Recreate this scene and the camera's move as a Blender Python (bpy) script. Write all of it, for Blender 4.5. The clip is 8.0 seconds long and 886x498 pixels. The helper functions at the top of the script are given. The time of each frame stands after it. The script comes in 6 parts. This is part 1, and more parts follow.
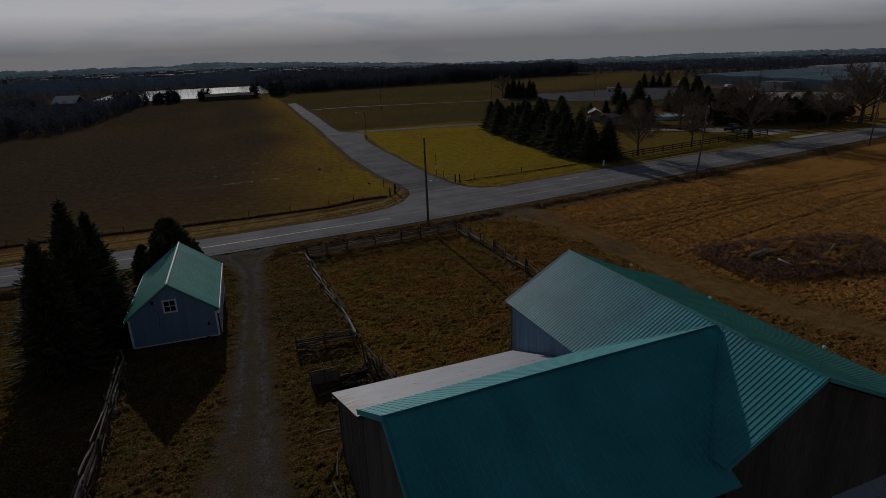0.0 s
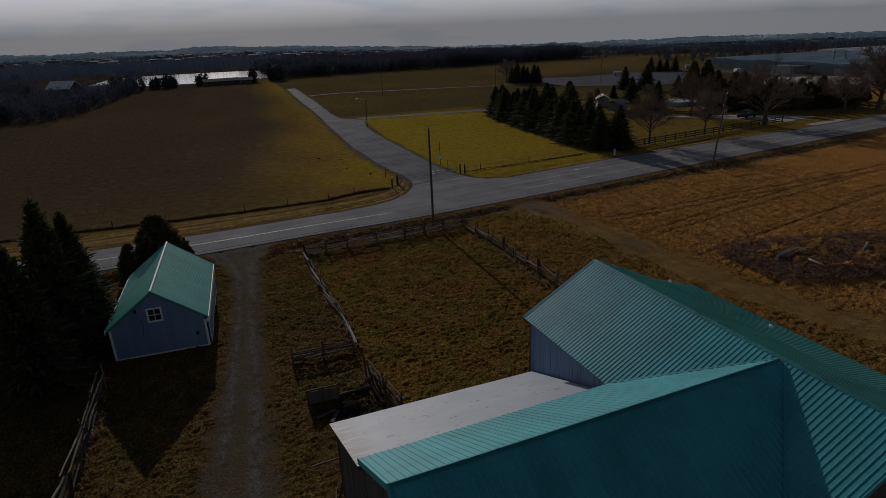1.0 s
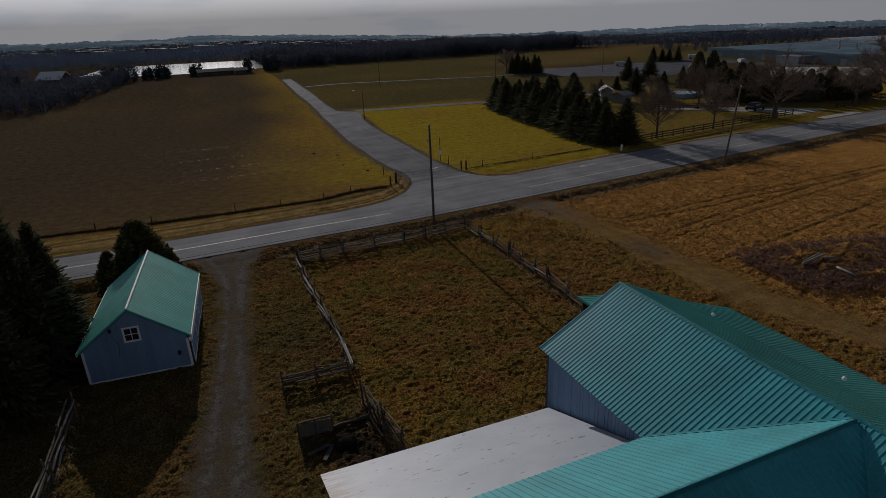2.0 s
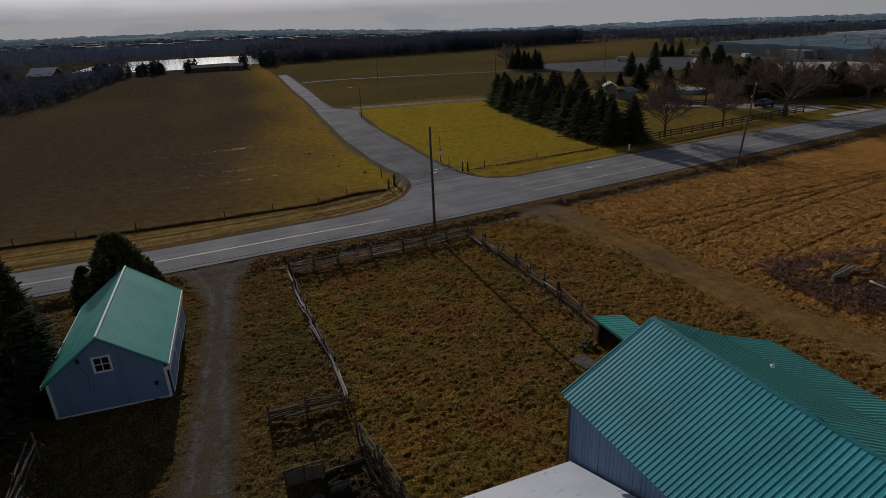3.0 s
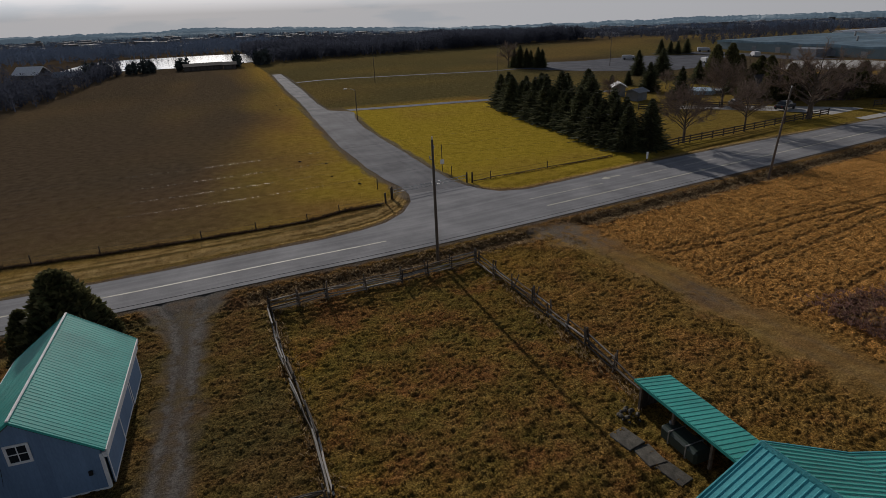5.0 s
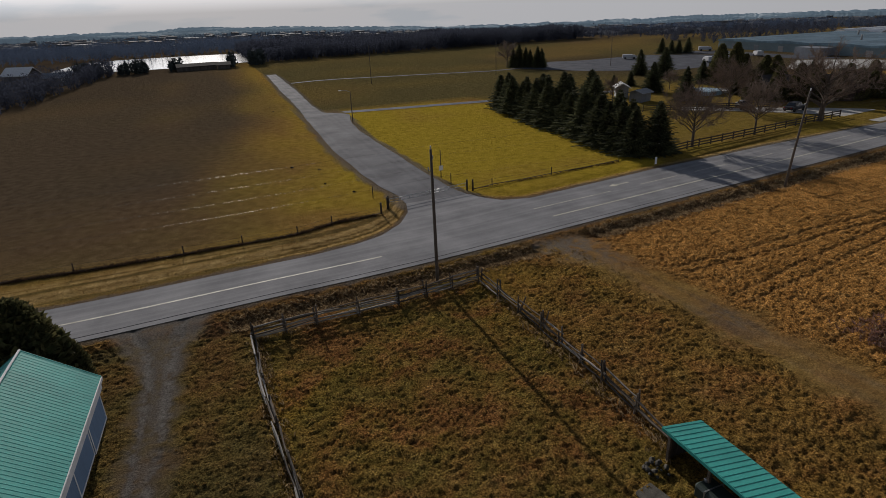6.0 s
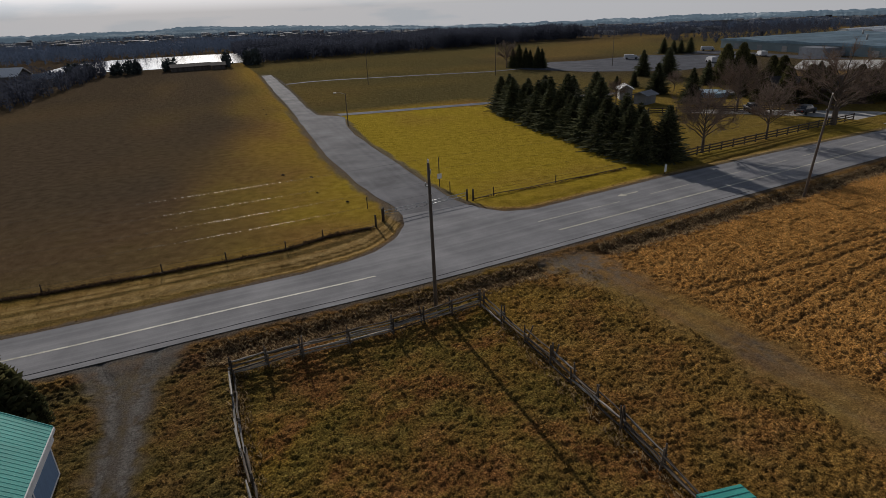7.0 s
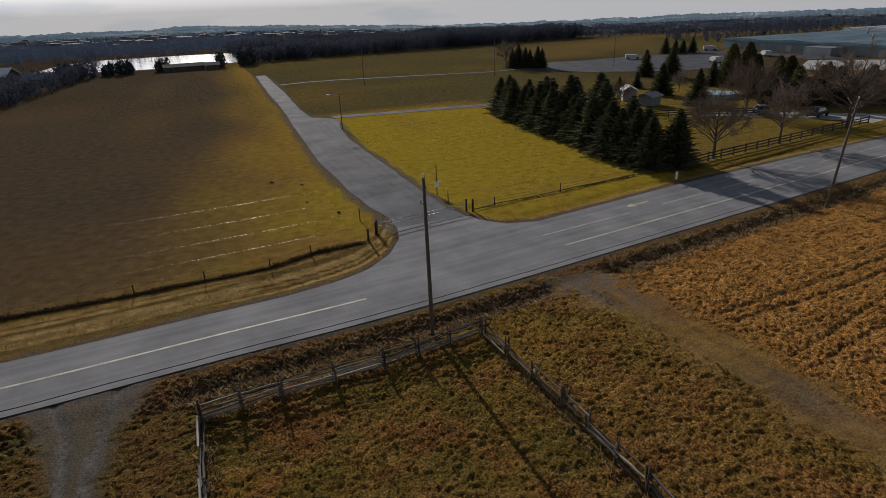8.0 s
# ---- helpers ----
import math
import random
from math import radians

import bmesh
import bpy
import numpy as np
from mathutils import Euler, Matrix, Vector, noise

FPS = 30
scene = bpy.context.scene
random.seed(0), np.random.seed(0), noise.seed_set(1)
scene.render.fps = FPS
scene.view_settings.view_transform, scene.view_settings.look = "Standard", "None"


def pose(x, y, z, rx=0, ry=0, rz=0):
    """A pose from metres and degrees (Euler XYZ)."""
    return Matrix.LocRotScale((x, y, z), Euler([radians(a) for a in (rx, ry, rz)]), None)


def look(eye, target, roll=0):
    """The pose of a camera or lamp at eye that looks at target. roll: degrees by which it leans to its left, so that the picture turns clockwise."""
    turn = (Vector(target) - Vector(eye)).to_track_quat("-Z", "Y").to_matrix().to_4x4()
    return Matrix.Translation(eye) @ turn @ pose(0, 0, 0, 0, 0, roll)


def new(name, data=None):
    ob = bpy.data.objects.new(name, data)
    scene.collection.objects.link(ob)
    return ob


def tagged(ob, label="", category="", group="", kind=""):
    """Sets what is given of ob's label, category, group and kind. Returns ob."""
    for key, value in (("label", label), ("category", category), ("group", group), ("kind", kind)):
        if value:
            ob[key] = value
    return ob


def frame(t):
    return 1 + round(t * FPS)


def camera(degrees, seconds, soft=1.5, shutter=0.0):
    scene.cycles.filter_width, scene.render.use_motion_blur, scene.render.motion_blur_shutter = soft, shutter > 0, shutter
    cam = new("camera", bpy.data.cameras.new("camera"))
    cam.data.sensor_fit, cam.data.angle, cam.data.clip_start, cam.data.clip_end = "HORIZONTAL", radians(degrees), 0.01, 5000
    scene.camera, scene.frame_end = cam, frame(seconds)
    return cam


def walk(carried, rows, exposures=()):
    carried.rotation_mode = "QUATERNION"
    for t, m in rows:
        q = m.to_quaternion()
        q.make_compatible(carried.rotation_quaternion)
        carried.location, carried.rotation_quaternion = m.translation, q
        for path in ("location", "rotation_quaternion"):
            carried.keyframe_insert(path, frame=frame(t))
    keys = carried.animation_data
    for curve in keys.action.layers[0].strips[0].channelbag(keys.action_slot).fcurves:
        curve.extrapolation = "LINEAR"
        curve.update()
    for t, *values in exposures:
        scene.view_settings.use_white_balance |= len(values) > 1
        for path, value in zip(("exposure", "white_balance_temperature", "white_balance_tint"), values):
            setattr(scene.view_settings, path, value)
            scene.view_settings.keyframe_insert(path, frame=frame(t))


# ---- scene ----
cam = camera(74.0, 8.0, soft=0.6)
PATH = [
    (0, (0.721, -3.086, 19.562), (1.396, -1.319, 18.91), -2.1),
    (0.5, (1.162, -1.298, 19.535), (1.83, 0.463, 18.861), -2.1),
    (1, (1.642, 0.478, 19.577), (2.305, 2.231, 18.878), -2.2),
    (1.5, (2.131, 2.21, 19.664), (2.795, 3.956, 18.947), -2.2),
    (3, (3.737, 7.414, 19.726), (4.402, 9.146, 18.98), -2.3),
    (3.5, (4.32, 9.168, 19.712), (4.989, 10.898, 18.965), -2.3),
    (4, (4.842, 10.785, 19.635), (5.51, 12.516, 18.887), -2.3),
    (4.5, (5.396, 12.526, 19.583), (6.063, 14.256, 18.832), -2.3),
    (6, (7.335, 18.024, 19.497), (8.01, 19.748, 18.741), -2.4),
    (6.5, (8.052, 19.877, 19.48), (8.728, 21.601, 18.723), -2.4),
    (7, (8.85, 21.752, 19.518), (9.529, 23.473, 18.76), -2.4),
    (7.5, (9.663, 23.654, 19.5), (10.343, 25.375, 18.741), -2.4),
    (8, (10.54, 25.676, 19.351), (11.224, 27.395, 18.591), -2.4),
]
EXPOSURES = [(0, -2.15, 6150, 14), (0.5, -2.0, 6150, 14), (1.0, -1.82, 6150, 14), (1.5, -1.65, 6150, 14), (3.0, -1.15, 6250, 14), (3.5, -1.02, 6250, 14), (4.5, -0.78, 6300, 13), (6.0, -0.6, 6350, 13), (8.0, -0.5, 6350, 12)]
walk(cam, [(t, look(eye, target, roll)) for t, eye, target, roll in PATH], EXPOSURES)

# ---- world, sun, exposure ----
SUN_EL, SUN_AZ = radians(20.0), radians(1.0)   # azimuth clockwise from +y
world = bpy.data.worlds.new("world")
scene.world = world
world.use_nodes = True
wn, wl = world.node_tree.nodes, world.node_tree.links
wn.clear()
w_out = wn.new("ShaderNodeOutputWorld")
w_bg = wn.new("ShaderNodeBackground")
w_sky = wn.new("ShaderNodeTexSky")
w_sky.sky_type = "NISHITA"
w_sky.sun_disc = False
w_sky.sun_elevation = SUN_EL
w_sky.sun_rotation = SUN_AZ
w_sky.air_density, w_sky.dust_density, w_sky.ozone_density = 1.0, 1.5, 1.0
w_bg.inputs["Strength"].default_value = 0.06
# pale winter haze low over the land, broken by thin cloud, clear blue overhead
w_tc = wn.new("ShaderNodeTexCoord")
w_map = wn.new("ShaderNodeMapping")
w_map.inputs["Scale"].default_value = (2.0, 2.0, 12.0)
w_noise = wn.new("ShaderNodeTexNoise")
w_noise.inputs["Scale"].default_value = 2.6
w_noise.inputs["Detail"].default_value = 6.0
w_sep = wn.new("ShaderNodeSeparateXYZ")
w_low = wn.new("ShaderNodeMapRange")
w_low.inputs["From Min"].default_value, w_low.inputs["From Max"].default_value = 0.12, 0.45
w_low.inputs["To Min"].default_value, w_low.inputs["To Max"].default_value = 0.97, 0.0
w_haze = wn.new("ShaderNodeValToRGB")
w_haze.color_ramp.elements[0].position, w_haze.color_ramp.elements[0].color = 0.37, (10.8, 11.4, 11.8, 1)
w_haze.color_ramp.elements[1].position, w_haze.color_ramp.elements[1].color = 0.47, (12.6, 12.6, 12.6, 1)
w_rise = wn.new("ShaderNodeValToRGB")
w_rise.color_ramp.elements[0].position, w_rise.color_ramp.elements[0].color = 0.008, (0.84, 0.85, 0.86, 1)
w_rise.color_ramp.elements[1].position, w_rise.color_ramp.elements[1].color = 0.058, (2.25, 2.25, 2.25, 1)
w_mul = wn.new("ShaderNodeMixRGB")
w_mul.blend_type, w_mul.inputs["Fac"].default_value = "MULTIPLY", 1.0
w_mix = wn.new("ShaderNodeMixRGB")
wl.new(w_tc.outputs["Generated"], w_map.inputs["Vector"])
wl.new(w_map.outputs["Vector"], w_noise.inputs["Vector"])
wl.new(w_noise.outputs["Fac"], w_haze.inputs["Fac"])
wl.new(w_tc.outputs["Generated"], w_sep.inputs["Vector"])
wl.new(w_sep.outputs["Z"], w_low.inputs["Value"])
wl.new(w_sep.outputs["Z"], w_rise.inputs["Fac"])
w_side = wn.new("ShaderNodeMapRange")
w_side.inputs["From Min"].default_value, w_side.inputs["From Max"].default_value = -0.9, 0.75
w_side.inputs["To Min"].default_value, w_side.inputs["To Max"].default_value = 0.50, 1.0
w_tone = wn.new("ShaderNodeMixRGB")
w_tone.blend_type, w_tone.inputs["Fac"].default_value = "MULTIPLY", 1.0
wl.new(w_sep.outputs["Y"], w_side.inputs["Value"])
wl.new(w_haze.outputs["Color"], w_tone.inputs["Color1"])
wl.new(w_side.outputs["Result"], w_tone.inputs["Color2"])
wl.new(w_tone.outputs["Color"], w_mul.inputs["Color1"])
wl.new(w_rise.outputs["Color"], w_mul.inputs["Color2"])
wl.new(w_low.outputs["Result"], w_mix.inputs["Fac"])
wl.new(w_sky.outputs["Color"], w_mix.inputs["Color1"])
wl.new(w_mul.outputs["Color"], w_mix.inputs["Color2"])
wl.new(w_mix.outputs["Color"], w_bg.inputs["Color"])
wl.new(w_bg.outputs["Background"], w_out.inputs["Surface"])

sun_data = bpy.data.lights.new("sun", "SUN")
sun_data.energy, sun_data.angle, sun_data.color = 5.0, radians(0.5), (1.0, 0.93, 0.82)
sun = new("sun", sun_data)
sun.matrix_world = look((0, 0, 60), (-math.sin(SUN_AZ) * math.cos(SUN_EL), -math.cos(SUN_AZ) * math.cos(SUN_EL), 60 - math.sin(SUN_EL)))


# ---- materials ----
def material(name, rough=0.8, metal=0.0, spec=0.3):
    m = bpy.data.materials.new(name)
    m.use_nodes = True
    b = m.node_tree.nodes["Principled BSDF"]
    b.inputs["Roughness"].default_value = rough
    b.inputs["Metallic"].default_value = metal
    b.inputs["Specular IOR Level"].default_value = spec
    return m, m.node_tree.nodes, m.node_tree.links, b


def coords(nodes, links, world_space=False, scale=(1, 1, 1)):
    if world_space:
        src = nodes.new("ShaderNodeNewGeometry").outputs["Position"]
    else:
        src = nodes.new("ShaderNodeTexCoord").outputs["Object"]
    mp = nodes.new("ShaderNodeMapping")
    mp.inputs["Scale"].default_value = scale
    links.new(src, mp.inputs["Vector"])
    return mp.outputs["Vector"]


def noise_tex(nodes, links, vec, scale, detail=4.0, rough=0.55):
    n = nodes.new("ShaderNodeTexNoise")
    n.inputs["Scale"].default_value = scale
    n.inputs["Detail"].default_value = detail
    n.inputs["Roughness"].default_value = rough
    links.new(vec, n.inputs["Vector"])
    return n.outputs["Fac"]


def ramp(nodes, links, fac, stops):
    r = nodes.new("ShaderNodeValToRGB")
    e = r.color_ramp.elements
    while len(e) < len(stops):
        e.new(0.5)
    for el, (p, c) in zip(e, stops):
        el.position = p
        el.color = (*c, 1) if len(c) == 3 else c
    links.new(fac, r.inputs["Fac"])
    return r.outputs["Color"]


def mix(nodes, links, fac, a, b, mode="MIX"):
    n = nodes.new("ShaderNodeMixRGB")
    n.blend_type = mode
    for sock, v in ((n.inputs["Fac"], fac), (n.inputs["Color1"], a), (n.inputs["Color2"], b)):
        if isinstance(v, (int, float)):
            sock.default_value = v
        elif isinstance(v, tuple):
            sock.default_value = (*v, 1)
        else:
            links.new(v, sock)
    return n.outputs["Color"]


def bump(nodes, links, bsdf, height, strength=0.5, distance=0.05):
    n = nodes.new("ShaderNodeBump")
    n.inputs["Strength"].default_value = strength
    n.inputs["Distance"].default_value = distance
    links.new(height, n.inputs["Height"])
    links.new(n.outputs["Normal"], bsdf.inputs["Normal"])


def plain(name, colour, rough=0.8, metal=0.0, spec=0.3, vary=0.25, scale=3.0, grain=30.0, stretch=(1, 1, 1), bump_d=0.01, random_amount=0.0, island=0.0):
    """A surface with grain and blotches in one colour family."""
    m, n, l, b = material(name, rough, metal, spec)
    vec = coords(n, l, scale=stretch)
    big = noise_tex(n, l, vec, scale, 4)
    fine = noise_tex(n, l, vec, grain, 3)
    dark = tuple(c * (1 - vary) for c in colour)
    light = tuple(min(1, c * (1 + vary)) for c in colour)
    col = ramp(n, l, big, [(0.3, dark), (0.7, light)])
    fine_col = ramp(n, l, fine, [(0.3, (1 - vary * 0.8,) * 3), (0.7, (1 + vary * 0.4,) * 3)])
    col = mix(n, l, 1.0, col, fine_col, "MULTIPLY")
    if random_amount:
        oi = n.new("ShaderNodeObjectInfo")
        rc = ramp(n, l, oi.outputs["Random"], [(0.0, (1 - random_amount,) * 3), (1.0, (1 + random_amount,) * 3)])
        col = mix(n, l, 1.0, col, rc, "MULTIPLY")
    if island:
        ge = n.new("ShaderNodeNewGeometry")
        rc = ramp(n, l, ge.outputs["Random Per Island"], [(0.0, (1 - island,) * 3), (1.0, (1 + island,) * 3)])
        col = mix(n, l, 1.0, col, rc, "MULTIPLY")
    l.new(col, b.inputs["Base Color"])
    if bump_d:
        bump(n, l, b, fine, 0.5, bump_d)
    return m


def ground_material():
    m, n, l, b = material("grassland", 1.0, 0, 0.0)
    vec = coords(n, l, True)
    n1 = noise_tex(n, l, vec, 0.06, 5)
    n2 = noise_tex(n, l, vec, 0.9, 5, 0.6)
    n3 = noise_tex(n, l, vec, 8.5, 3, 0.6)
    n4 = noise_tex(n, l, vec, 24.0, 3, 0.7)

    def attr(name):
        a = n.new("ShaderNodeAttribute")
        a.attribute_name = name
        return a.outputs["Fac"]

    brown = ramp(n, l, n2, [(0.25, (0.185, 0.094, 0.034)), (0.5, (0.270, 0.142, 0.050)), (0.75, (0.350, 0.210, 0.082))])
    green = ramp(n, l, n2, [(0.25, (0.235, 0.178, 0.020)), (0.5, (0.375, 0.270, 0.032)), (0.8, (0.49, 0.345, 0.052))])
    moss = ramp(n, l, n2, [(0.25, (0.106, 0.086, 0.023)), (0.5, (0.184, 0.138, 0.036)), (0.8, (0.285, 0.215, 0.060))])
    rust = ramp(n, l, n2, [(0.25, (0.175, 0.076, 0.030)), (0.5, (0.270, 0.124, 0.046)), (0.8, (0.36, 0.180, 0.070))])
    straw = ramp(n, l, n2, [(0.25, (0.38, 0.180, 0.052)), (0.5, (0.56, 0.280, 0.083)), (0.78, (0.70, 0.380, 0.127))])
    dirt = ramp(n, l, n3, [(0.3, (0.068, 0.054, 0.043)), (0.7, (0.145, 0.120, 0.098))])
    stone = ramp(n, l, n3, [(0.32, (0.100, 0.090, 0.080)), (0.68, (0.225, 0.207, 0.188))])
    plough = ramp(n, l, n2, [(0.3, (0.05, 0.038, 0.028)), (0.7, (0.10, 0.075, 0.05))])
    # patches of moss green and rusty dead grass inside every kind of turf
    patch = ramp(n, l, n1, [(0.40, (0, 0, 0)), (0.62, (1, 1, 1))])
    turf = mix(n, l, attr("green"), brown, green)
    turf = mix(n, l, mix(n, l, 1.0, patch, (0.12, 0.12, 0.12), "MULTIPLY"), turf, green)
    n5 = noise_tex(n, l, vec, 0.28, 5, 0.62)
    mossy = ramp(n, l, n5, [(0.44, (0, 0, 0)), (0.60, (0.85, 0.85, 0.85))])
    rusty = ramp(n, l, n5, [(0.38, (0.85, 0.85, 0.85)), (0.48, (0, 0, 0))])
    turf = mix(n, l, mix(n, l, 1.0, mossy, attr("rank"), "MULTIPLY"), turf, moss)
    turf = mix(n, l, mix(n, l, 1.0, rusty, attr("rank"), "MULTIPLY"), turf, rust)
    # dull turf, its dark tone also carrying cloud shade and haze
    dull = ramp(n, l, n2, [(0.25, (0.066, 0.050, 0.034)), (0.5, (0.092, 0.070, 0.048)), (0.75, (0.124, 0.096, 0.068))])
    olive = ramp(n, l, n2, [(0.25, (0.080, 0.066, 0.028)), (0.5, (0.116, 0.094, 0.040)), (0.75, (0.160, 0.130, 0.058))])
    turf = mix(n, l, attr("olive"), turf, olive)
    turf = mix(n, l, attr("dull"), turf, dull)
    turf = mix(n, l, attr("straw"), turf, straw)
    hay = ramp(n, l, n2, [(0.25, (0.29, 0.185, 0.072)), (0.5, (0.44, 0.298, 0.122)), (0.78, (0.60, 0.430, 0.195))])
    turf = mix(n, l, attr("hay"), turf, hay)
    turf = mix(n, l, attr("plough"), turf, plough)
    clump = ramp(n, l, n3, [(0.34, (0.36, 0.34, 0.33)), (0.50, (0.95, 0.95, 0.95)), (0.66, (1.9, 1.85, 1.75))])
    turf = mix(n, l, attr("coarse"), turf, clump, "MULTIPLY")
    turf = mix(n, l, attr("dirt"), turf, dirt)
    turf = mix(n, l, attr("stone"), turf, stone)
    speck = ramp(n, l, n4, [(0.34, (0.45, 0.45, 0.45)), (0.66, (1.7, 1.7, 1.65))])
    turf = mix(n, l, attr("coarse"), turf, speck, "MULTIPLY")
    l.new(turf, b.inputs["Base Color"])
    h = mix(n, l, 1.0, mix(n, l, 0.5, n3, n4), attr("coarse"), "MULTIPLY")
    bump(n, l, b, h, 1.0, 0.55)
    return m


def road_material(name, base, track, dusty):
    """Weathered asphalt: pale wheel tracks along the lane, patches and fine stone grain."""
    m, n, l, b = material(name, 0.9, 0, 0.05)
    vec = coords(n, l, True)
    off = n.new("ShaderNodeAttribute")
    off.attribute_name = "offset"
    wob = noise_tex(n, l, vec, 0.08, 2)
    add = n.new("ShaderNodeMath")
    add.operation = "ADD"
    l.new(off.outputs["Fac"], add.inputs[0])
    l.new(wob, add.inputs[1])
    comb = n.new("ShaderNodeCombineXYZ")
    l.new(add.outputs["Value"], comb.inputs["X"])
    streak = noise_tex(n, l, comb.outputs["Vector"], 1.1, 3, 0.6)
    patch = noise_tex(n, l, vec, 0.22, 5, 0.6)
    grain = noise_tex(n, l, vec, 45.0, 2, 0.7)
    col = ramp(n, l, streak, [(0.35, base), (0.65, track)])
    col = mix(n, l, dusty, col, ramp(n, l, patch, [(0.35, tuple(c * 0.75 for c in base)), (0.7, tuple(c * 1.25 for c in track))]))
    col = mix(n, l, 0.8, col, ramp(n, l, grain, [(0.3, (0.75,) * 3), (0.7, (1.25,) * 3)]), "MULTIPLY")
    l.new(col, b.inputs["Base Color"])
    bump(n, l, b, grain, 0.35, 0.012)
    return m


def roof_material(name, colour, rough, streak=0.25):
    m, n, l, b = material(name, rough, 0.0, 0.36)
    vec = coords(n, l, True)
    big = noise_tex(n, l, vec, 0.5, 4)
    fine = noise_tex(n, l, vec, 9.0, 4, 0.6)
    col = ramp(n, l, big, [(0.3, tuple(c * (1 - streak) for c in colour)), (0.7, tuple(min(1, c * (1 + streak)) for c in colour))])
    col = mix(n, l, 0.6, col, ramp(n, l, fine, [(0.35, (0.82,) * 3), (0.65, (1.12,) * 3)]), "MULTIPLY")
    oi = n.new("ShaderNodeObjectInfo")
    col = mix(n, l, 1.0, col, ramp(n, l, oi.outputs["Random"], [(0, (0.93,) * 3), (1, (1.06,) * 3)]), "MULTIPLY")
    l.new(col, b.inputs["Base Color"])
    rr = ramp(n, l, fine, [(0.3, (rough - 0.08,) * 3), (0.7, (rough + 0.12,) * 3)])
    l.new(rr, b.inputs["Roughness"])
    bump(n, l, b, big, 0.15, 0.02)
    return m


def rusty_white_material():
    m, n, l, b = material("white_galvanised_sheet", 0.5, 0.0, 0.5)
    vec = coords(n, l, True)
    big = noise_tex(n, l, vec, 0.5, 5, 0.6)
    st = noise_tex(n, l, coords(n, l, True, (3.5, 0.35, 0.35)), 1.0, 5, 0.65)
    col = ramp(n, l, big, [(0.3, (0.335, 0.368, 0.428)), (0.7, (0.415, 0.450, 0.512))])
    col = mix(n, l, ramp(n, l, st, [(0.66, (0, 0, 0)), (0.82, (0.45, 0.45, 0.45))]), col, (0.19, 0.125, 0.09))
    sep = n.new("ShaderNodeSeparateXYZ")
    l.new(n.new("ShaderNodeNewGeometry").outputs["Position"], sep.inputs["Vector"])
    edge = n.new("ShaderNodeMapRange")
    edge.inputs["From Min"].default_value, edge.inputs["From Max"].default_value = 4.3, 5.6
    edge.inputs["To Min"].default_value, edge.inputs["To Max"].default_value = 0.85, 0.0
    l.new(sep.outputs["X"], edge.inputs["Value"])
    lines = ramp(n, l, noise_tex(n, l, coords(n, l, True, (0.8, 6.0, 1.0)), 1.0, 3, 0.6), [(0.42, (0, 0, 0)), (0.55, (1, 1, 1))])
    col = mix(n, l, mix(n, l, 1.0, edge.outputs["Result"], lines, "MULTIPLY"), col, (0.20, 0.125, 0.085))
    nail = ramp(n, l, noise_tex(n, l, coords(n, l, True, (1.0, 3.0, 1.0)), 2.2, 2, 0.5), [(0.665, (0, 0, 0)), (0.72, (0.8, 0.8, 0.8))])
    col = mix(n, l, nail, col, (0.07, 0.055, 0.045))
    l.new(col, b.inputs["Base Color"])
    return m


def leaf_material(name, dark, light, rough=0.75, through_light=0.0):
    m, n, l, b = material(name, rough, 0, 0.1)
    ge = n.new("ShaderNodeNewGeometry")
    col = ramp(n, l, ge.outputs["Random Per Island"], [(0.0, dark), (1.0, light)])
    nz = noise_tex(n, l, coords(n, l), 1.3, 3)
    col = mix(n, l, 0.7, col, ramp(n, l, nz, [(0.3, (0.6,) * 3), (0.7, (1.3,) * 3)]), "MULTIPLY")
    oi = n.new("ShaderNodeObjectInfo")
    col = mix(n, l, 1.0, col, ramp(n, l, oi.outputs["Random"], [(0, (0.8,) * 3), (1, (1.2,) * 3)]), "MULTIPLY")
    l.new(col, b.inputs["Base Color"])
    if through_light:
        tr = n.new("ShaderNodeBsdfTranslucent")
        l.new(col, tr.inputs["Color"])
        ms = n.new("ShaderNodeMixShader")
        ms.inputs["Fac"].default_value = through_light
        l.new(b.outputs["BSDF"], ms.inputs[1])
        l.new(tr.outputs["BSDF"], ms.inputs[2])
        l.new(ms.outputs["Shader"], n["Material Output"].inputs["Surface"])
    return m


M_GROUND = ground_material()
M_ROAD = road_material("weathered_asphalt", (0.165, 0.166, 0.178), (0.285, 0.282, 0.288), 0.4)
M_LANE = road_material("dusty_gravel_asphalt", (0.108, 0.109, 0.120), (0.172, 0.172, 0.184), 0.6)
M_PAINT = plain("worn_road_paint", (0.46, 0.44, 0.36), 0.7, vary=0.35, scale=1.5, grain=12)
M_TAR = plain("black_joint_sealant", (0.022, 0.022, 0.024), 0.95, 0.0, 0.0, vary=0.2)
# bluer than the sea-green sheets: sky reflection put into the paint colour
M_TEAL = roof_material("teal_steel_sky_tinted", (0.054, 0.345, 0.388), 0.5, 0.14)
M_SHED_TEAL = roof_material("sea_green_painted_steel", (0.038, 0.350, 0.300), 0.58, 0.12)
M_WHITE_ROOF = rusty_white_material()
M_BLUE = plain("blue_grey_painted_boards", (0.150, 0.232, 0.360), 0.7, vary=0.14, scale=0.8, grain=14, stretch=(1, 1, 0.25), random_amount=0.06)
M_BARN = plain("weathered_dark_boards", (0.085, 0.075, 0.068), 0.85, vary=0.4, scale=1.2, grain=16, stretch=(1, 1, 0.12), random_amount=0.3)
M_TRIM = plain("white_painted_trim", (0.72, 0.72, 0.72), 0.55, vary=0.1, scale=2, grain=20)
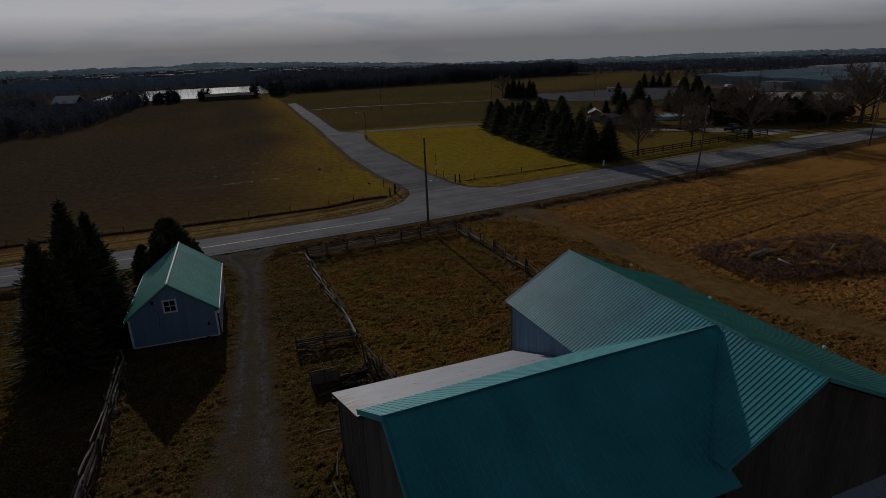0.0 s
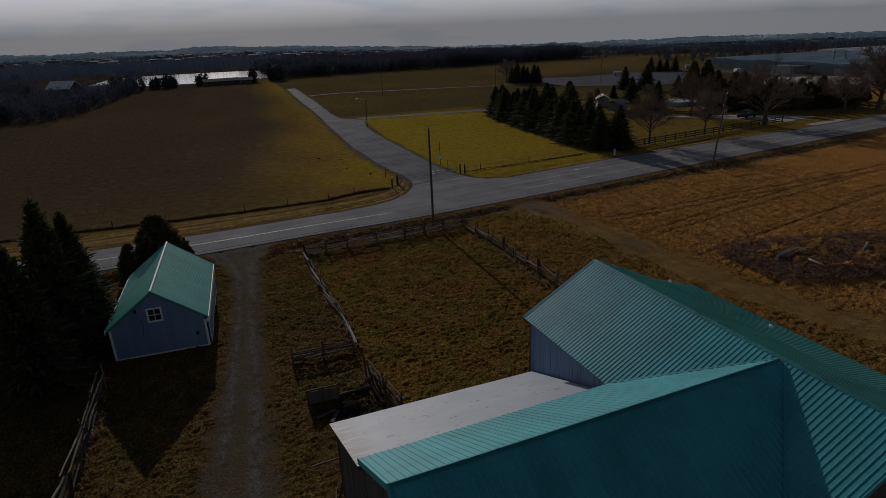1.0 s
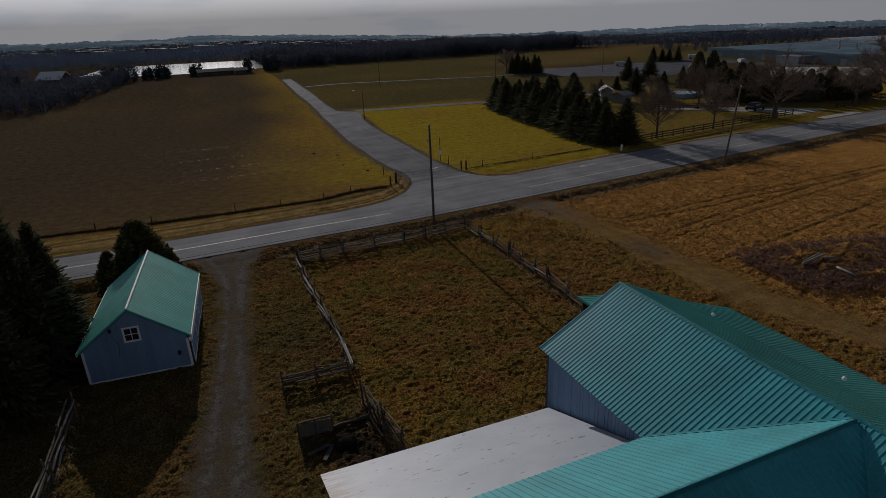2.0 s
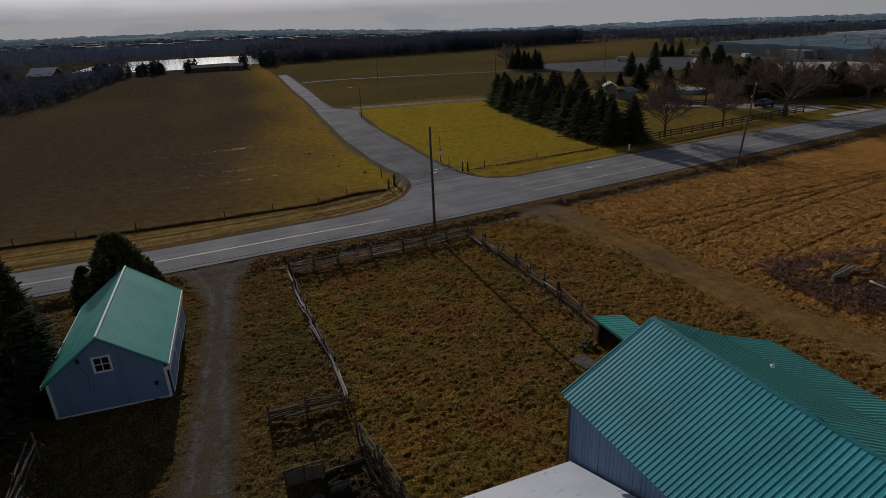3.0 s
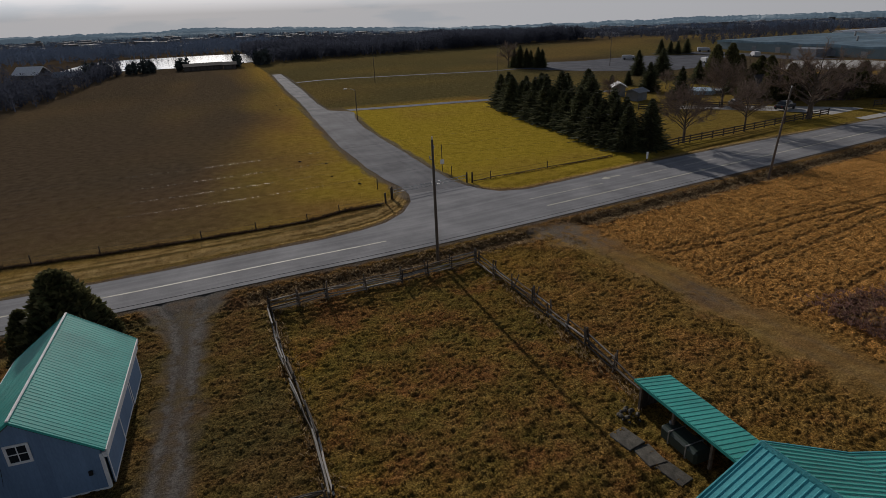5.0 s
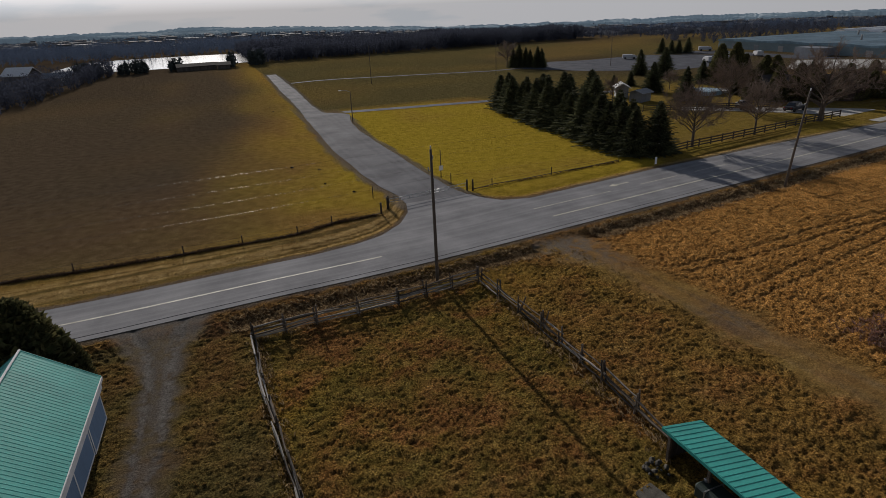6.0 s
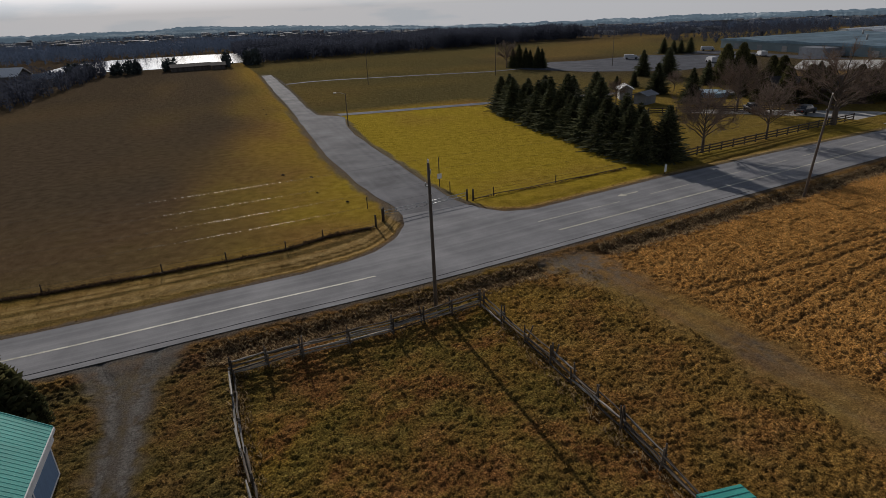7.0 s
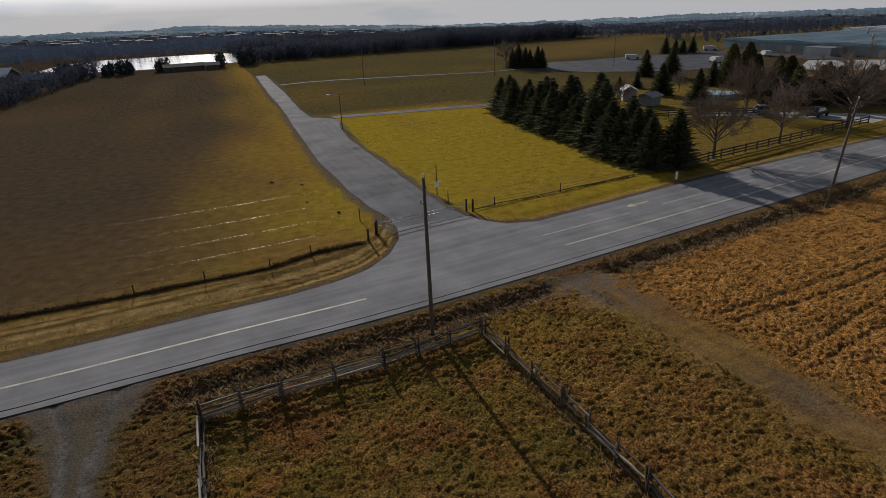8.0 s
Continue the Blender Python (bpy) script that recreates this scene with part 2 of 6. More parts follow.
M_DARK = plain("dark_opening", (0.015, 0.015, 0.015), 0.9, vary=0.2)
M_RAIL = plain("silvered_split_cedar", (0.108, 0.086, 0.066), 0.85, vary=0.5, scale=2.5, grain=18, stretch=(0.3, 1, 1), random_amount=0.5)
M_SILVER = plain("bleached_split_cedar", (0.270, 0.250, 0.222), 0.8, vary=0.35, scale=2.5, grain=18, stretch=(0.3, 1, 1), random_amount=0.4)
M_FENCE = plain("dark_stained_planks", (0.045, 0.035, 0.028), 0.8, vary=0.3, random_amount=0.2)
M_POLE = plain("grey_creosoted_pole", (0.105, 0.086, 0.070), 0.85, vary=0.3, scale=1.5, grain=20, stretch=(1, 1, 0.1))
M_STEEL = plain("galvanised_steel", (0.42, 0.43, 0.44), 0.4, 0.7, vary=0.12)
M_WIRE = plain("bare_aluminium_wire", (0.035, 0.035, 0.036), 0.38, 1.0, vary=0.1)
M_CONCRETE = plain("old_concrete", (0.088, 0.080, 0.066), 0.9, vary=0.45, scale=2.2, grain=14)
M_SPRUCE = leaf_material("spruce_needles", (0.032, 0.042, 0.024), (0.140, 0.142, 0.072), 0.75, 0.28)
M_CEDAR = leaf_material("cedar_foliage", (0.046, 0.050, 0.022), (0.140, 0.128, 0.055), 0.7, 0.3)
M_BARK = plain("grey_brown_bark", (0.10, 0.078, 0.06), 0.9, vary=0.35, scale=3, grain=22, stretch=(1, 1, 0.3))
M_TWIG = plain("bare_reddish_twigs", (0.190, 0.140, 0.108), 0.9, vary=0.25)
M_GRASS = leaf_material("dry_grass_blades", (0.15, 0.078, 0.022), (0.42, 0.26, 0.095), 0.9, 0.45)
M_TUFT = leaf_material("paddock_grass_blades", (0.10, 0.062, 0.018), (0.37, 0.235, 0.076), 0.9, 0.4)
M_WEED = leaf_material("dead_weed_stalks", (0.075, 0.042, 0.022), (0.46, 0.34, 0.19), 0.9, 0.35)
M_BRAMBLE = leaf_material("dark_bramble_stalks", (0.040, 0.026, 0.018), (0.17, 0.108, 0.062), 0.9, 0.2)
M_GLASS, _n, _l, _b = material("window_glass", 0.08, 0, 0.6)
_b.inputs["Base Color"].default_value = (0.02, 0.024, 0.03, 1)


# ---- mesh helpers ----
def part(name, bm, mat, parent, label="", smooth=False):
    me = bpy.data.meshes.new(name)
    bm.to_mesh(me)
    bm.free()
    me.materials.append(mat)
    if smooth:
        me.shade_smooth()
    ob = new(name, me)
    ob.parent = parent
    if label:
        tagged(ob, label)
    return ob


def shared(name, me, parent, m):
    """One more piece on a mesh that alike pieces share."""
    ob = new(name, me)
    ob.parent = parent
    ob.matrix_basis = m
    return ob


def raw_mesh(name, verts, faces, mat, smooth=False):
    me = bpy.data.meshes.new(name)
    me.from_pydata([tuple(v) for v in verts], [], [tuple(f) for f in faces])
    me.materials.append(mat)
    if smooth:
        me.shade_smooth()
    return me


def thing(name, label, category, m=None, group="", kind=""):
    ob = new(name)
    ob.empty_display_size = 0.3
    ob.matrix_basis = m if m is not None else Matrix()
    return tagged(ob, label, category, group, kind)


def box(bm, x0, x1, y0, y1, z0, z1, bevel=0.0, m=None):
    r = bmesh.ops.create_cube(bm, size=1.0)
    vs = r["verts"]
    for v in vs:
        v.co = Vector((x0 + (v.co.x + 0.5) * (x1 - x0), y0 + (v.co.y + 0.5) * (y1 - y0), z0 + (v.co.z + 0.5) * (z1 - z0)))
    if bevel:
        es = list({e for v in vs for e in v.link_edges})
        vs = bmesh.ops.bevel(bm, geom=es, offset=bevel, segments=1, affect="EDGES")["verts"]
    if m is not None:
        bmesh.ops.transform(bm, matrix=m, verts=vs)
    return bm


def boxm(x0, x1, y0, y1, z0, z1, bevel=0.0, m=None):
    return box(bmesh.new(), x0, x1, y0, y1, z0, z1, bevel, m)


def tube_data(points, radii, sides=5):
    """Vertices and faces of a tapered tube along points, closed at its ends."""
    vs, fs = [], []
    for i, (p, r) in enumerate(zip(points, radii)):
        p = Vector(p)
        a = Vector(points[min(i + 1, len(points) - 1)]) - Vector(points[max(i - 1, 0)])
        a = a.normalized() if a.length > 1e-6 else Vector((0, 0, 1))
        u = a.orthogonal().normalized()
        w = a.cross(u)
        for k in range(sides):
            t = 2 * math.pi * k / sides
            vs.append(p + r * (math.cos(t) * u + math.sin(t) * w))
    n = len(points)
    for i in range(n - 1):
        for k in range(sides):
            a, b = i * sides + k, i * sides + (k + 1) % sides
            fs.append((a, b, b + sides, a + sides))
    fs.append(tuple(range(sides - 1, -1, -1)))
    fs.append(tuple((n - 1) * sides + k for k in range(sides)))
    return vs, fs


def tube_part(name, points, radii, mat, parent, sides=8, label=""):
    vs, fs = tube_data(points, radii, sides)
    ob = new(name, raw_mesh(name, vs, fs, mat, True))
    ob.parent = parent
    if label:
        tagged(ob, label)
    return ob


def lattice(x, y, seed):
    """Smooth value noise in 0..1 for arrays of places."""
    xi, yi = np.floor(x).astype(np.int64), np.floor(y).astype(np.int64)
    fx, fy = x - xi, y - yi
    fx, fy = fx * fx * (3 - 2 * fx), fy * fy * (3 - 2 * fy)

    def h(a, b):
        v = np.sin(a * 127.1 + b * 311.7 + seed * 74.7) * 43758.5453
        return v - np.floor(v)

    return (h(xi, yi) * (1 - fx) + h(xi + 1, yi) * fx) * (1 - fy) + (h(xi, yi + 1) * (1 - fx) + h(xi + 1, yi + 1) * fx) * fy


def smooth(a, b, x):
    t = np.clip((x - a) / (b - a), 0, 1)
    return t * t * (3 - 2 * t)


# ---- plan of roads ----
def road_mid(x):
    x = np.asarray(x, float)
    return 61.4 + 0.126 * 8 * np.log1p(np.exp((x - 9) / 8)) + 0.36 * np.exp(-((x - 9) / 9) ** 2)


ROAD_Z = 0.16
FAR_X = np.array([-400, -20, 5, 10, 14, 18, 20.7, 23.4, 25.2, 26.0, 33.3, 34.2, 35.6, 38.6, 57, 79, 110, 160, 400])
FAR_Y = np.array([3.1, 3.1, 3.25, 3.3, 3.35, 3.9, 4.7, 6.8, 9.6, 12.4, 11.6, 9.2, 7.3, 6.1, 6.6, 6.1, 4.6, 3.6, 3.4])


def road_far(x):
    """Far edge of the paving, with the bell mouth of the side lane and the turning lane beyond it."""
    return road_mid(x) + np.interp(x, FAR_X, FAR_Y)


LANE = [(75.6, 26.0, 33.35), (79, 26.1, 32.5), (84, 25.4, 32.4), (92, 24.9, 32.4), (107, 24.8, 32.3), (121, 25.4, 32.5), (128, 25.7, 33.1), (134, 26.1, 34.2), (139, 26.4, 35.2),
        (141.5, 26.5, 34.0), (144.5, 26.7, 31.0), (152, 27.1, 30.8), (161, 27.6, 31.0), (176, 28.0, 31.8), (190, 28.3, 32.4), (221, 29.9, 33.3), (243, 30.7, 34.0)]


def lane_sides(y):
    ys = [r[0] for r in LANE]
    return np.interp(y, ys, [r[1] for r in LANE]), np.interp(y, ys, [r[2] for r in LANE])


def drive_sides(y):
    ys = [15, 23, 31, 38, 45, 51, 55, 57.7, 60]
    return (np.interp(y, ys, [-2.9, -2.2, -0.85, 0.0, 0.65, 1.0, 0.5, -1.2, -2.5]), np.interp(y, ys, [1.5, 1.9, 2.3, 2.6, 3.1, 3.5, 3.9, 5.2, 6.4]))


def ground_height(x, y):
    d = road_mid(x) - y
    drive = smooth(-5, -1.5, x) * (1 - smooth(5, 8, x)) + smooth(31, 33.5, x) * (1 - smooth(36, 39, x))
    z = 0.12 * smooth(6.0, 4.2, d) * smooth(-14, -9, d)
    z = z - 0.36 * np.exp(-((d - 5.7) / 1.0) ** 2) * (1 - drive)
    z = z - 0.18 * np.exp(-((d + np.interp(x, FAR_X, FAR_Y) + 2.0) / 0.9) ** 2) * (1 - smooth(22, 26, x) * (1 - smooth(35, 38, x)))
    return z


def tussocks(x, y):
    """Uneven humps of grass."""
    a = lattice(x * 2.3 + 0.4 * y, y * 2.9, 11) - 0.5
    b = lattice(x * 5.0 + 3 + 0.8 * y, y * 6.6 - 0.7 * x, 12) - 0.5
    c = lattice(x * 0.6, y * 0.6, 13) - 0.5
    d = lattice(x * 7.1 - 4.3 * y, y * 7.4 + 4.6 * x, 14) - 0.5
    return a * 0.07 + b * 0.11 + d * 0.13 + c * 0.10


def far_fall(x, y):
    """The land beyond the fields falls to a broad valley, deepest to the north-east."""
    r = np.sqrt(x * x + y * y)
    az = np.degrees(np.arctan2(x, y))
    return -np.clip(r - 400, 0, None) * np.interp(az, [-40, 5, 30, 50, 100], [0.013, 0.017, 0.036, 0.029, 0.028])


# ---- ground: one sheet, fine near the yard, coarse to the horizon ----
def spread(fine0, fine1, step, far0, far1):
    mid = list(np.arange(fine0, fine1 + 1e-6, step))
    out, s, v = [], step, fine1
    while v < far1:
        s *= 1.015 if s < 0.4 else 1.13
        v += s
        out.append(v)
    back, s, v = [], step, fine0
    while v > far0:
        s *= 1.015 if s < 0.2 else 1.13
        v -= s
        back.append(v)
    return np.array(back[::-1] + mid + out)


def build_ground():
    gx = spread(-9, 44, 0.1, -4200, 4200)
    gy = spread(20, 58, 0.1, -1500, 4800)
    X, Y = np.meshgrid(gx, gy)
    Z = ground_height(X, Y)
    mid, far = road_mid(X), road_far(X)
    l0, l1 = lane_sides(Y)
    d0, d1 = drive_sides(Y)
    wob = (lattice(X * 0.9, Y * 0.9, 3) - 0.5) * 1.1 + (lattice(X * 3.1, Y * 3.1, 4) - 0.5) * 0.5
    on_road = smooth(-0.3, 0.3, Y - (mid - 3.5)) * smooth(-0.3, 0.3, far + 0.4 - Y)
    shoulder = smooth(-0.4, 0.3, Y - (mid - 3.75) + wob * 0.4) * smooth(-0.3, 0.6, far + 0.9 - Y + wob * 0.5)
    on_lane = smooth(-0.5, 0.3, X - l0 + 0.8 + wob * 0.8) * smooth(-0.5, 0.3, l1 + 0.8 - X + wob * 0.8) * (Y > 72) * (Y < 245)
    on_drive = smooth(-0.5, 0.6, X - d0 + wob * 0.7) * smooth(-0.5, 0.6, d1 - X + wob * 0.7) * smooth(61, 59.5, Y) * smooth(14, 18, Y)
    rut = np.exp(-((X - (d0 * 0.72 + d1 * 0.28)) / 0.30) ** 2) + np.exp(-((X - (d0 * 0.28 + d1 * 0.72)) / 0.38) ** 2)
    turnout = smooth(50, 57, Y) * on_drive
    # farm track east of the paddock
    tx = np.interp(Y, [0, 19.5, 29, 38, 47.6, 55, 60], [47, 41.5, 38.0, 36.8, 36.4, 35.4, 34.5])
    tw = np.interp(Y, [0, 50, 57, 61], [1.5, 1.5, 2.0, 3.2])
    on_track = smooth(1.5, -0.7, np.abs(X - tx) - tw + wob * 1.6) * smooth(61, 59, Y)
    track_rut = np.exp(-((np.abs(X - tx) - 0.8) / 0.3) ** 2)
    bare = np.exp(-((X - 36.9) / 1.1) ** 2 - ((Y - 42.6) / 2.2) ** 2)
    # coarse field east of the track
    straw = smooth(-1, 3.2, X - tx - 1.4 + wob * 1.6) * smooth(0.5, 2.5, mid - 4.8 - Y + wob)
    straw = straw * (0.85 + 0.15 * lattice(X * 0.25, Y * 0.25, 9))
    strip = smooth(25.6, 27, X) * smooth(tx + 0.5, tx - 1.5, X) * (Y < mid - 5)
    paddock = smooth(7.8, 8.6, X) * smooth(25.6, 24.6, X) * (Y < mid - 6.5) * (Y > 22)
    lawn = smooth(-0.6, 0.4, X - l1 - 0.4) * smooth(-0.4, 0.6, Y - far - 0.8) * smooth(141, 138.5, Y + (X - 68) * 0.14) * smooth(63.5, 60.5, X - (Y - 82) * 0.075)
    yard_e = smooth(60.5, 63.5, X - (Y - 82) * 0.075) * (Y > far) * smooth(150, 140, Y)
    field_w = smooth(0.4, -0.6, X - l0 + 0.4) * smooth(-0.4, 0.6, Y - far - 0.8)
    # greener turf beside the lane, its brightness also a sunlit band put into colour
    near_lane = field_w * np.exp(-np.clip(l0 - X, 0, None) / 9.0) * smooth(200, 95, Y)
    beyond = smooth(140, 144, Y + (X - 68) * 0.14)
    green = 0.10 * paddock + 0.06 * strip + lawn * 1.0 + yard_e * 0.6 + near_lane * 0.55 + field_w * (0.10 + 0.2 * smooth(104, 80, Y) * np.exp(-np.clip(l0 - X, 0, None) / 20.0)) + 0.3 * beyond
    green = np.clip(green * (1 - 0.75 * smooth(0.0, 1.0, Y - far - 0.4) * np.where(X > 30, smooth(2.2, 1.0, Y - far), smooth(6.0, 4.5, Y - far))) + 0.55 * (lattice(X * 0.11, Y * 0.11, 21) - 0.5) + 0.3 * (lattice(X * 0.4, Y * 0.4, 22) - 0.5), 0, 1)
    band = np.clip(l0 - X, 0, None)
    yard_w = smooth(8.2, 7.2, X) * smooth(57, 55, Y)
    olive = np.clip(yard_w * (0.35 + 0.5 * lattice(X * 0.3, Y * 0.3, 27)) + beyond * (1 - field_w) * (0.75 + 0.4 * lattice(X * 0.03, Y * 0.06, 26)), 0, 1)
    # west field darkens away from the lane: cloud shade and haze in the turf colour
    dull = field_w * smooth(-2, 26 - 9 * smooth(90, 170, Y), band + (lattice(X * 0.12, Y * 0.05, 24) - 0.5) * 7) * 0.93 + 0.08 * yard_e
    dull = np.clip(dull * (1 - 0.7 * field_w * smooth(108, 78, Y) * np.exp(-band / 30.0)) * (0.9 + 0.4 * lattice(X * 0.06, Y * 0.06, 25)) * smooth(-0.5, 6, Y - far - 4), 0, 0.96)
    verge = smooth(0.0, 1.0, Y - far - 0.4) * np.where(X > 30, smooth(2.2, 1.0, Y - far), smooth(6.5, 4.5, Y - far))
    streak = smooth(0.36, 0.60, lattice(X * 0.045, (Y - far) * 3.6, 31) * 0.75 + lattice(X * 0.3, (Y - far) * 4.0, 32) * 0.25)
    hay = np.clip(0.9 * verge * streak, 0, 1)
    brush = np.exp(-((X - 50.8) / 9.0) ** 4 - ((Y - 32.0 + 0.25 * (X - 51.5)) / 4.2) ** 4)
    plough = np.clip(smooth(0.2, 0.6, brush) * (0.15 + 0.65 * lattice(X * 0.6, Y * 0.8, 51)), 0, 1)
    straw = np.clip(straw + 0.2 * strip * (0.2 + 1.1 * lattice(X * 0.35, Y * 0.35, 28)), 0, 1)
    strips = smooth(190, 215, Y + 0.35 * (X - 150)) * smooth(110, 130, X) * smooth(0.5, 0.62, lattice(X * 0.006 + Y * 0.004, Y * 0.02 - X * 0.013, 97))
    straw = np.clip(straw + 0.10 * strips + 0.25 * yard_e * smooth(135, 145, X), 0, 1)
    dark_strips = beyond * smooth(100, 130, X) * smooth(0.46, 0.6, lattice(X * 0.005 - Y * 0.004, Y * 0.022 + X * 0.012, 98))
    patch = smooth(-60, -40, X) * smooth(-2, -7, X - (Y - 186) * 0.05) * smooth(186, 194, Y) * smooth(292, 285, Y)
    plough = np.clip(plough + 1.0 * np.exp(-((X - 6.9) / 1.3) ** 4 - ((Y - 27.8) / 1.9) ** 4) + patch * 0.35 + 0.7 * dark_strips + smooth(-36, -44, X) * smooth(138, 150, Y) * 0.5 + 0.75 * smooth(285, 310, Y - 0.1 * X), 0, 1)
    ditch = np.exp(-((mid - 5.7 - Y) / 1.3) ** 2) * (1 - on_drive) * (1 - on_track)
    crumb = lattice(X * 1.2, Y * 0.7, 17) * 0.6 + lattice(X * 4.0, Y * 3.0, 18) * 0.7
    dirt = np.clip(0.6 * np.maximum(shoulder, on_lane) + on_track * (0.05 + 0.24 * track_rut + 0.45 * bare) * (0.4 + crumb) + ditch * 0.35 + on_drive * (0.7 + 0.4 * rut) * (0.5 + 0.7 * crumb), 0, 1)
    stone = np.clip(np.maximum(np.maximum(shoulder * (0.25 + 0.4 * crumb), on_lane * 0.5), on_drive * (0.16 + 0.85 * rut) * smooth(0.30, 0.85, crumb) + turnout * 0.40 + on_track * (0.75 * smooth(50, 58, Y) + 0.3 * bare) * smooth(0.3, 0.85, crumb)), 0, 1)
    # tussocks
    soft = 1 - np.clip(np.maximum.reduce([on_road * 1.0, shoulder * 0.9, on_lane, on_drive * 0.9, on_track * 0.7]), 0, 1)
    near = smooth(-40, -14, X) * smooth(110, 58, X) * smooth(0, 17, Y) * smooth(130, 82, Y)
    tuss = tussocks(X, Y)
    rough = 0.8 + 0.25 * straw + 0.1 * strip + 1.0 * ditch + 0.6 * plough - 0.5 * (Y > far)
    coarse = 0.9 - 0.45 * smooth(-1, 3, Y - far) + 0.15 * smooth(3, 6, Y - far) * smooth(9, 6, Y - far)
    coarse = coarse * (1 - 0.65 * on_drive) * (1 - 0.55 * on_track)
    olive = np.clip(olive + 0.14 * on_track + 0.75 * verge * (1 - streak) + 0.45 * yard_e, 0, 1)
    straw = straw * (1 - 0.6 * on_track)
    hay = np.clip(hay + 0.16 * on_track * (0.3 + lattice(X * 0.7, Y * 0.25, 33)), 0, 1)
    rank = np.clip(paddock + 0.6 * strip + smooth(0.5, -0.5, X - 8) * (Y < mid - 5) + 0.35 * straw, 0, 1) * (Y < mid - 4.5)
    Z = Z + tuss * rough * soft * near + 0.45 * smooth(0.1, 0.9, brush) * (0.4 + lattice(X * 0.7, Y * 0.8, 52))
    rows = 0.05 * np.sin((X * 0.98 - Y * 0.2 + 0.6 * lattice(X * 0.1, Y * 0.1, 7)) * 2 * math.pi / 1.6) * straw * (X > 40) * near
    wheel = np.zeros_like(X)
    for y0, slope in ((50.9, 0.040), (49.5, 0.040), (45.9, 0.175), (44.4, 0.175), (38.5, 0.19)):
        wheel = np.maximum(wheel, np.exp(-((Y - y0 - slope * (X - 44) - 0.5 * (lattice(X * 0.12, X * 0 + y0, 91) - 0.5)) / 0.2) ** 2))
    wheel = wheel * straw * (X > 39.5) * (X < 90)
    Z = Z - 0.10 * wheel
    plough = np.clip(plough + 0.45 * wheel, 0, 1)
    Z = Z + rows - 0.06 * (rut * on_drive + track_rut * on_track * 0.6)
    Z = np.where(on_road > 0.5, np.minimum(Z, ROAD_Z - 0.03), Z)
    Z = Z * (1 - on_lane) + 0.115 * on_lane
    Z = Z + far_fall(X, Y)
    R = np.sqrt(X * X + Y * Y)
    Z = Z + smooth(600, 1800, R) * (lattice(X * 0.0016, Y * 0.0016, 41) - 0.5) * 14
    ny, nx = X.shape
    co = np.stack([X, Y, Z], -1).reshape(-1, 3)
    i = np.arange(ny * nx).reshape(ny, nx)
    quads = np.stack([i[:-1, :-1], i[:-1, 1:], i[1:, 1:], i[1:, :-1]], -1).reshape(-1, 4)
    me = bpy.data.meshes.new("ground")
    me.vertices.add(len(co))
    me.vertices.foreach_set("co", co.astype(np.float32).ravel())
    me.loops.add(quads.size)
    me.loops.foreach_set("vertex_index", quads.astype(np.int32).ravel())
    me.polygons.add(len(quads))
    me.polygons.foreach_set("loop_start", np.arange(0, quads.size, 4, dtype=np.int32))
    me.update(calc_edges=True)
    for name, a in (("green", green), ("straw", straw), ("plough", plough), ("dirt", dirt), ("stone", stone), ("dull", dull), ("olive", olive), ("hay", hay), ("rank", rank), ("coarse", coarse)):
        at = me.attributes.new(name, "FLOAT", "POINT")
        at.data.foreach_set("value", a.astype(np.float32).ravel())
    me.materials.append(M_GROUND)
    me.shade_smooth()
    tagged(new("ground", me), "dry brown and green winter grass fields with gravel drive", "ground", kind="structure")


build_ground()


def strip_mesh(name, xs, lows, highs, z, cuts, mat, offset0=None):
    """A paving strip between two edges, with the distance from the middle kept as an attribute."""
    V, Fc, off = [], [], []
    n = len(cuts)
    for x, a, b in zip(xs, lows, highs):
        for c in cuts:
            y = a + (b - a) * c
            V.append((x, y, z))
            off.append(y - (road_mid(x) if offset0 is None else offset0))
    for k in range(len(xs) - 1):
        for j in range(n - 1):
            p = k * n + j
            Fc.append((p, p + n, p + n + 1, p + 1))
    me = raw_mesh(name, V, Fc, mat)
    at = me.attributes.new("offset", "FLOAT", "POINT")
    at.data.foreach_set("value", np.array(off, np.float32))
    return me


rx = np.concatenate([np.arange(-300, -20, 8), np.arange(-20, 60, 0.4), np.arange(60, 400, 4)])
road = tagged(new("road", strip_mesh("road", rx, road_mid(rx) - 3.3, road_far(rx), ROAD_Z, np.linspace(0, 1, 9), M_ROAD)),
              "weathered grey two-lane asphalt country road", "road", kind="structure")


def lane_mesh():
    ys = np.concatenate([np.arange(75.2, 170, 1.0), np.arange(170, 244, 6.0)])
    V, Fc, off = [], [], []
    for y in ys:
        a, b = lane_sides(y)
        a = a + (float(lattice(np.array(y * 0.3), np.array(1.5), 81)) - 0.5) * 0.35
        b = b + (float(lattice(np.array(y * 0.3), np.array(7.5), 82)) - 0.5) * 0.35
        for c in np.linspace(0, 1, 7):
            V.append((a + (b - a) * c, y, ROAD_Z - 0.006 + 0.0))
            off.append((a + (b - a) * c) * 0.8)
    for k in range(len(ys) - 1):
        for j in range(6):
            p = k * 7 + j
            Fc.append((p, p + 1, p + 8, p + 7))
    me = raw_mesh("side_lane", V, Fc, M_LANE)
    at = me.attributes.new("offset", "FLOAT", "POINT")
    at.data.foreach_set("value", np.array(off, np.float32))
    return me


tagged(new("side_lane", lane_mesh()), "pale grey gravelled lane branching off the road", "road", kind="structure")


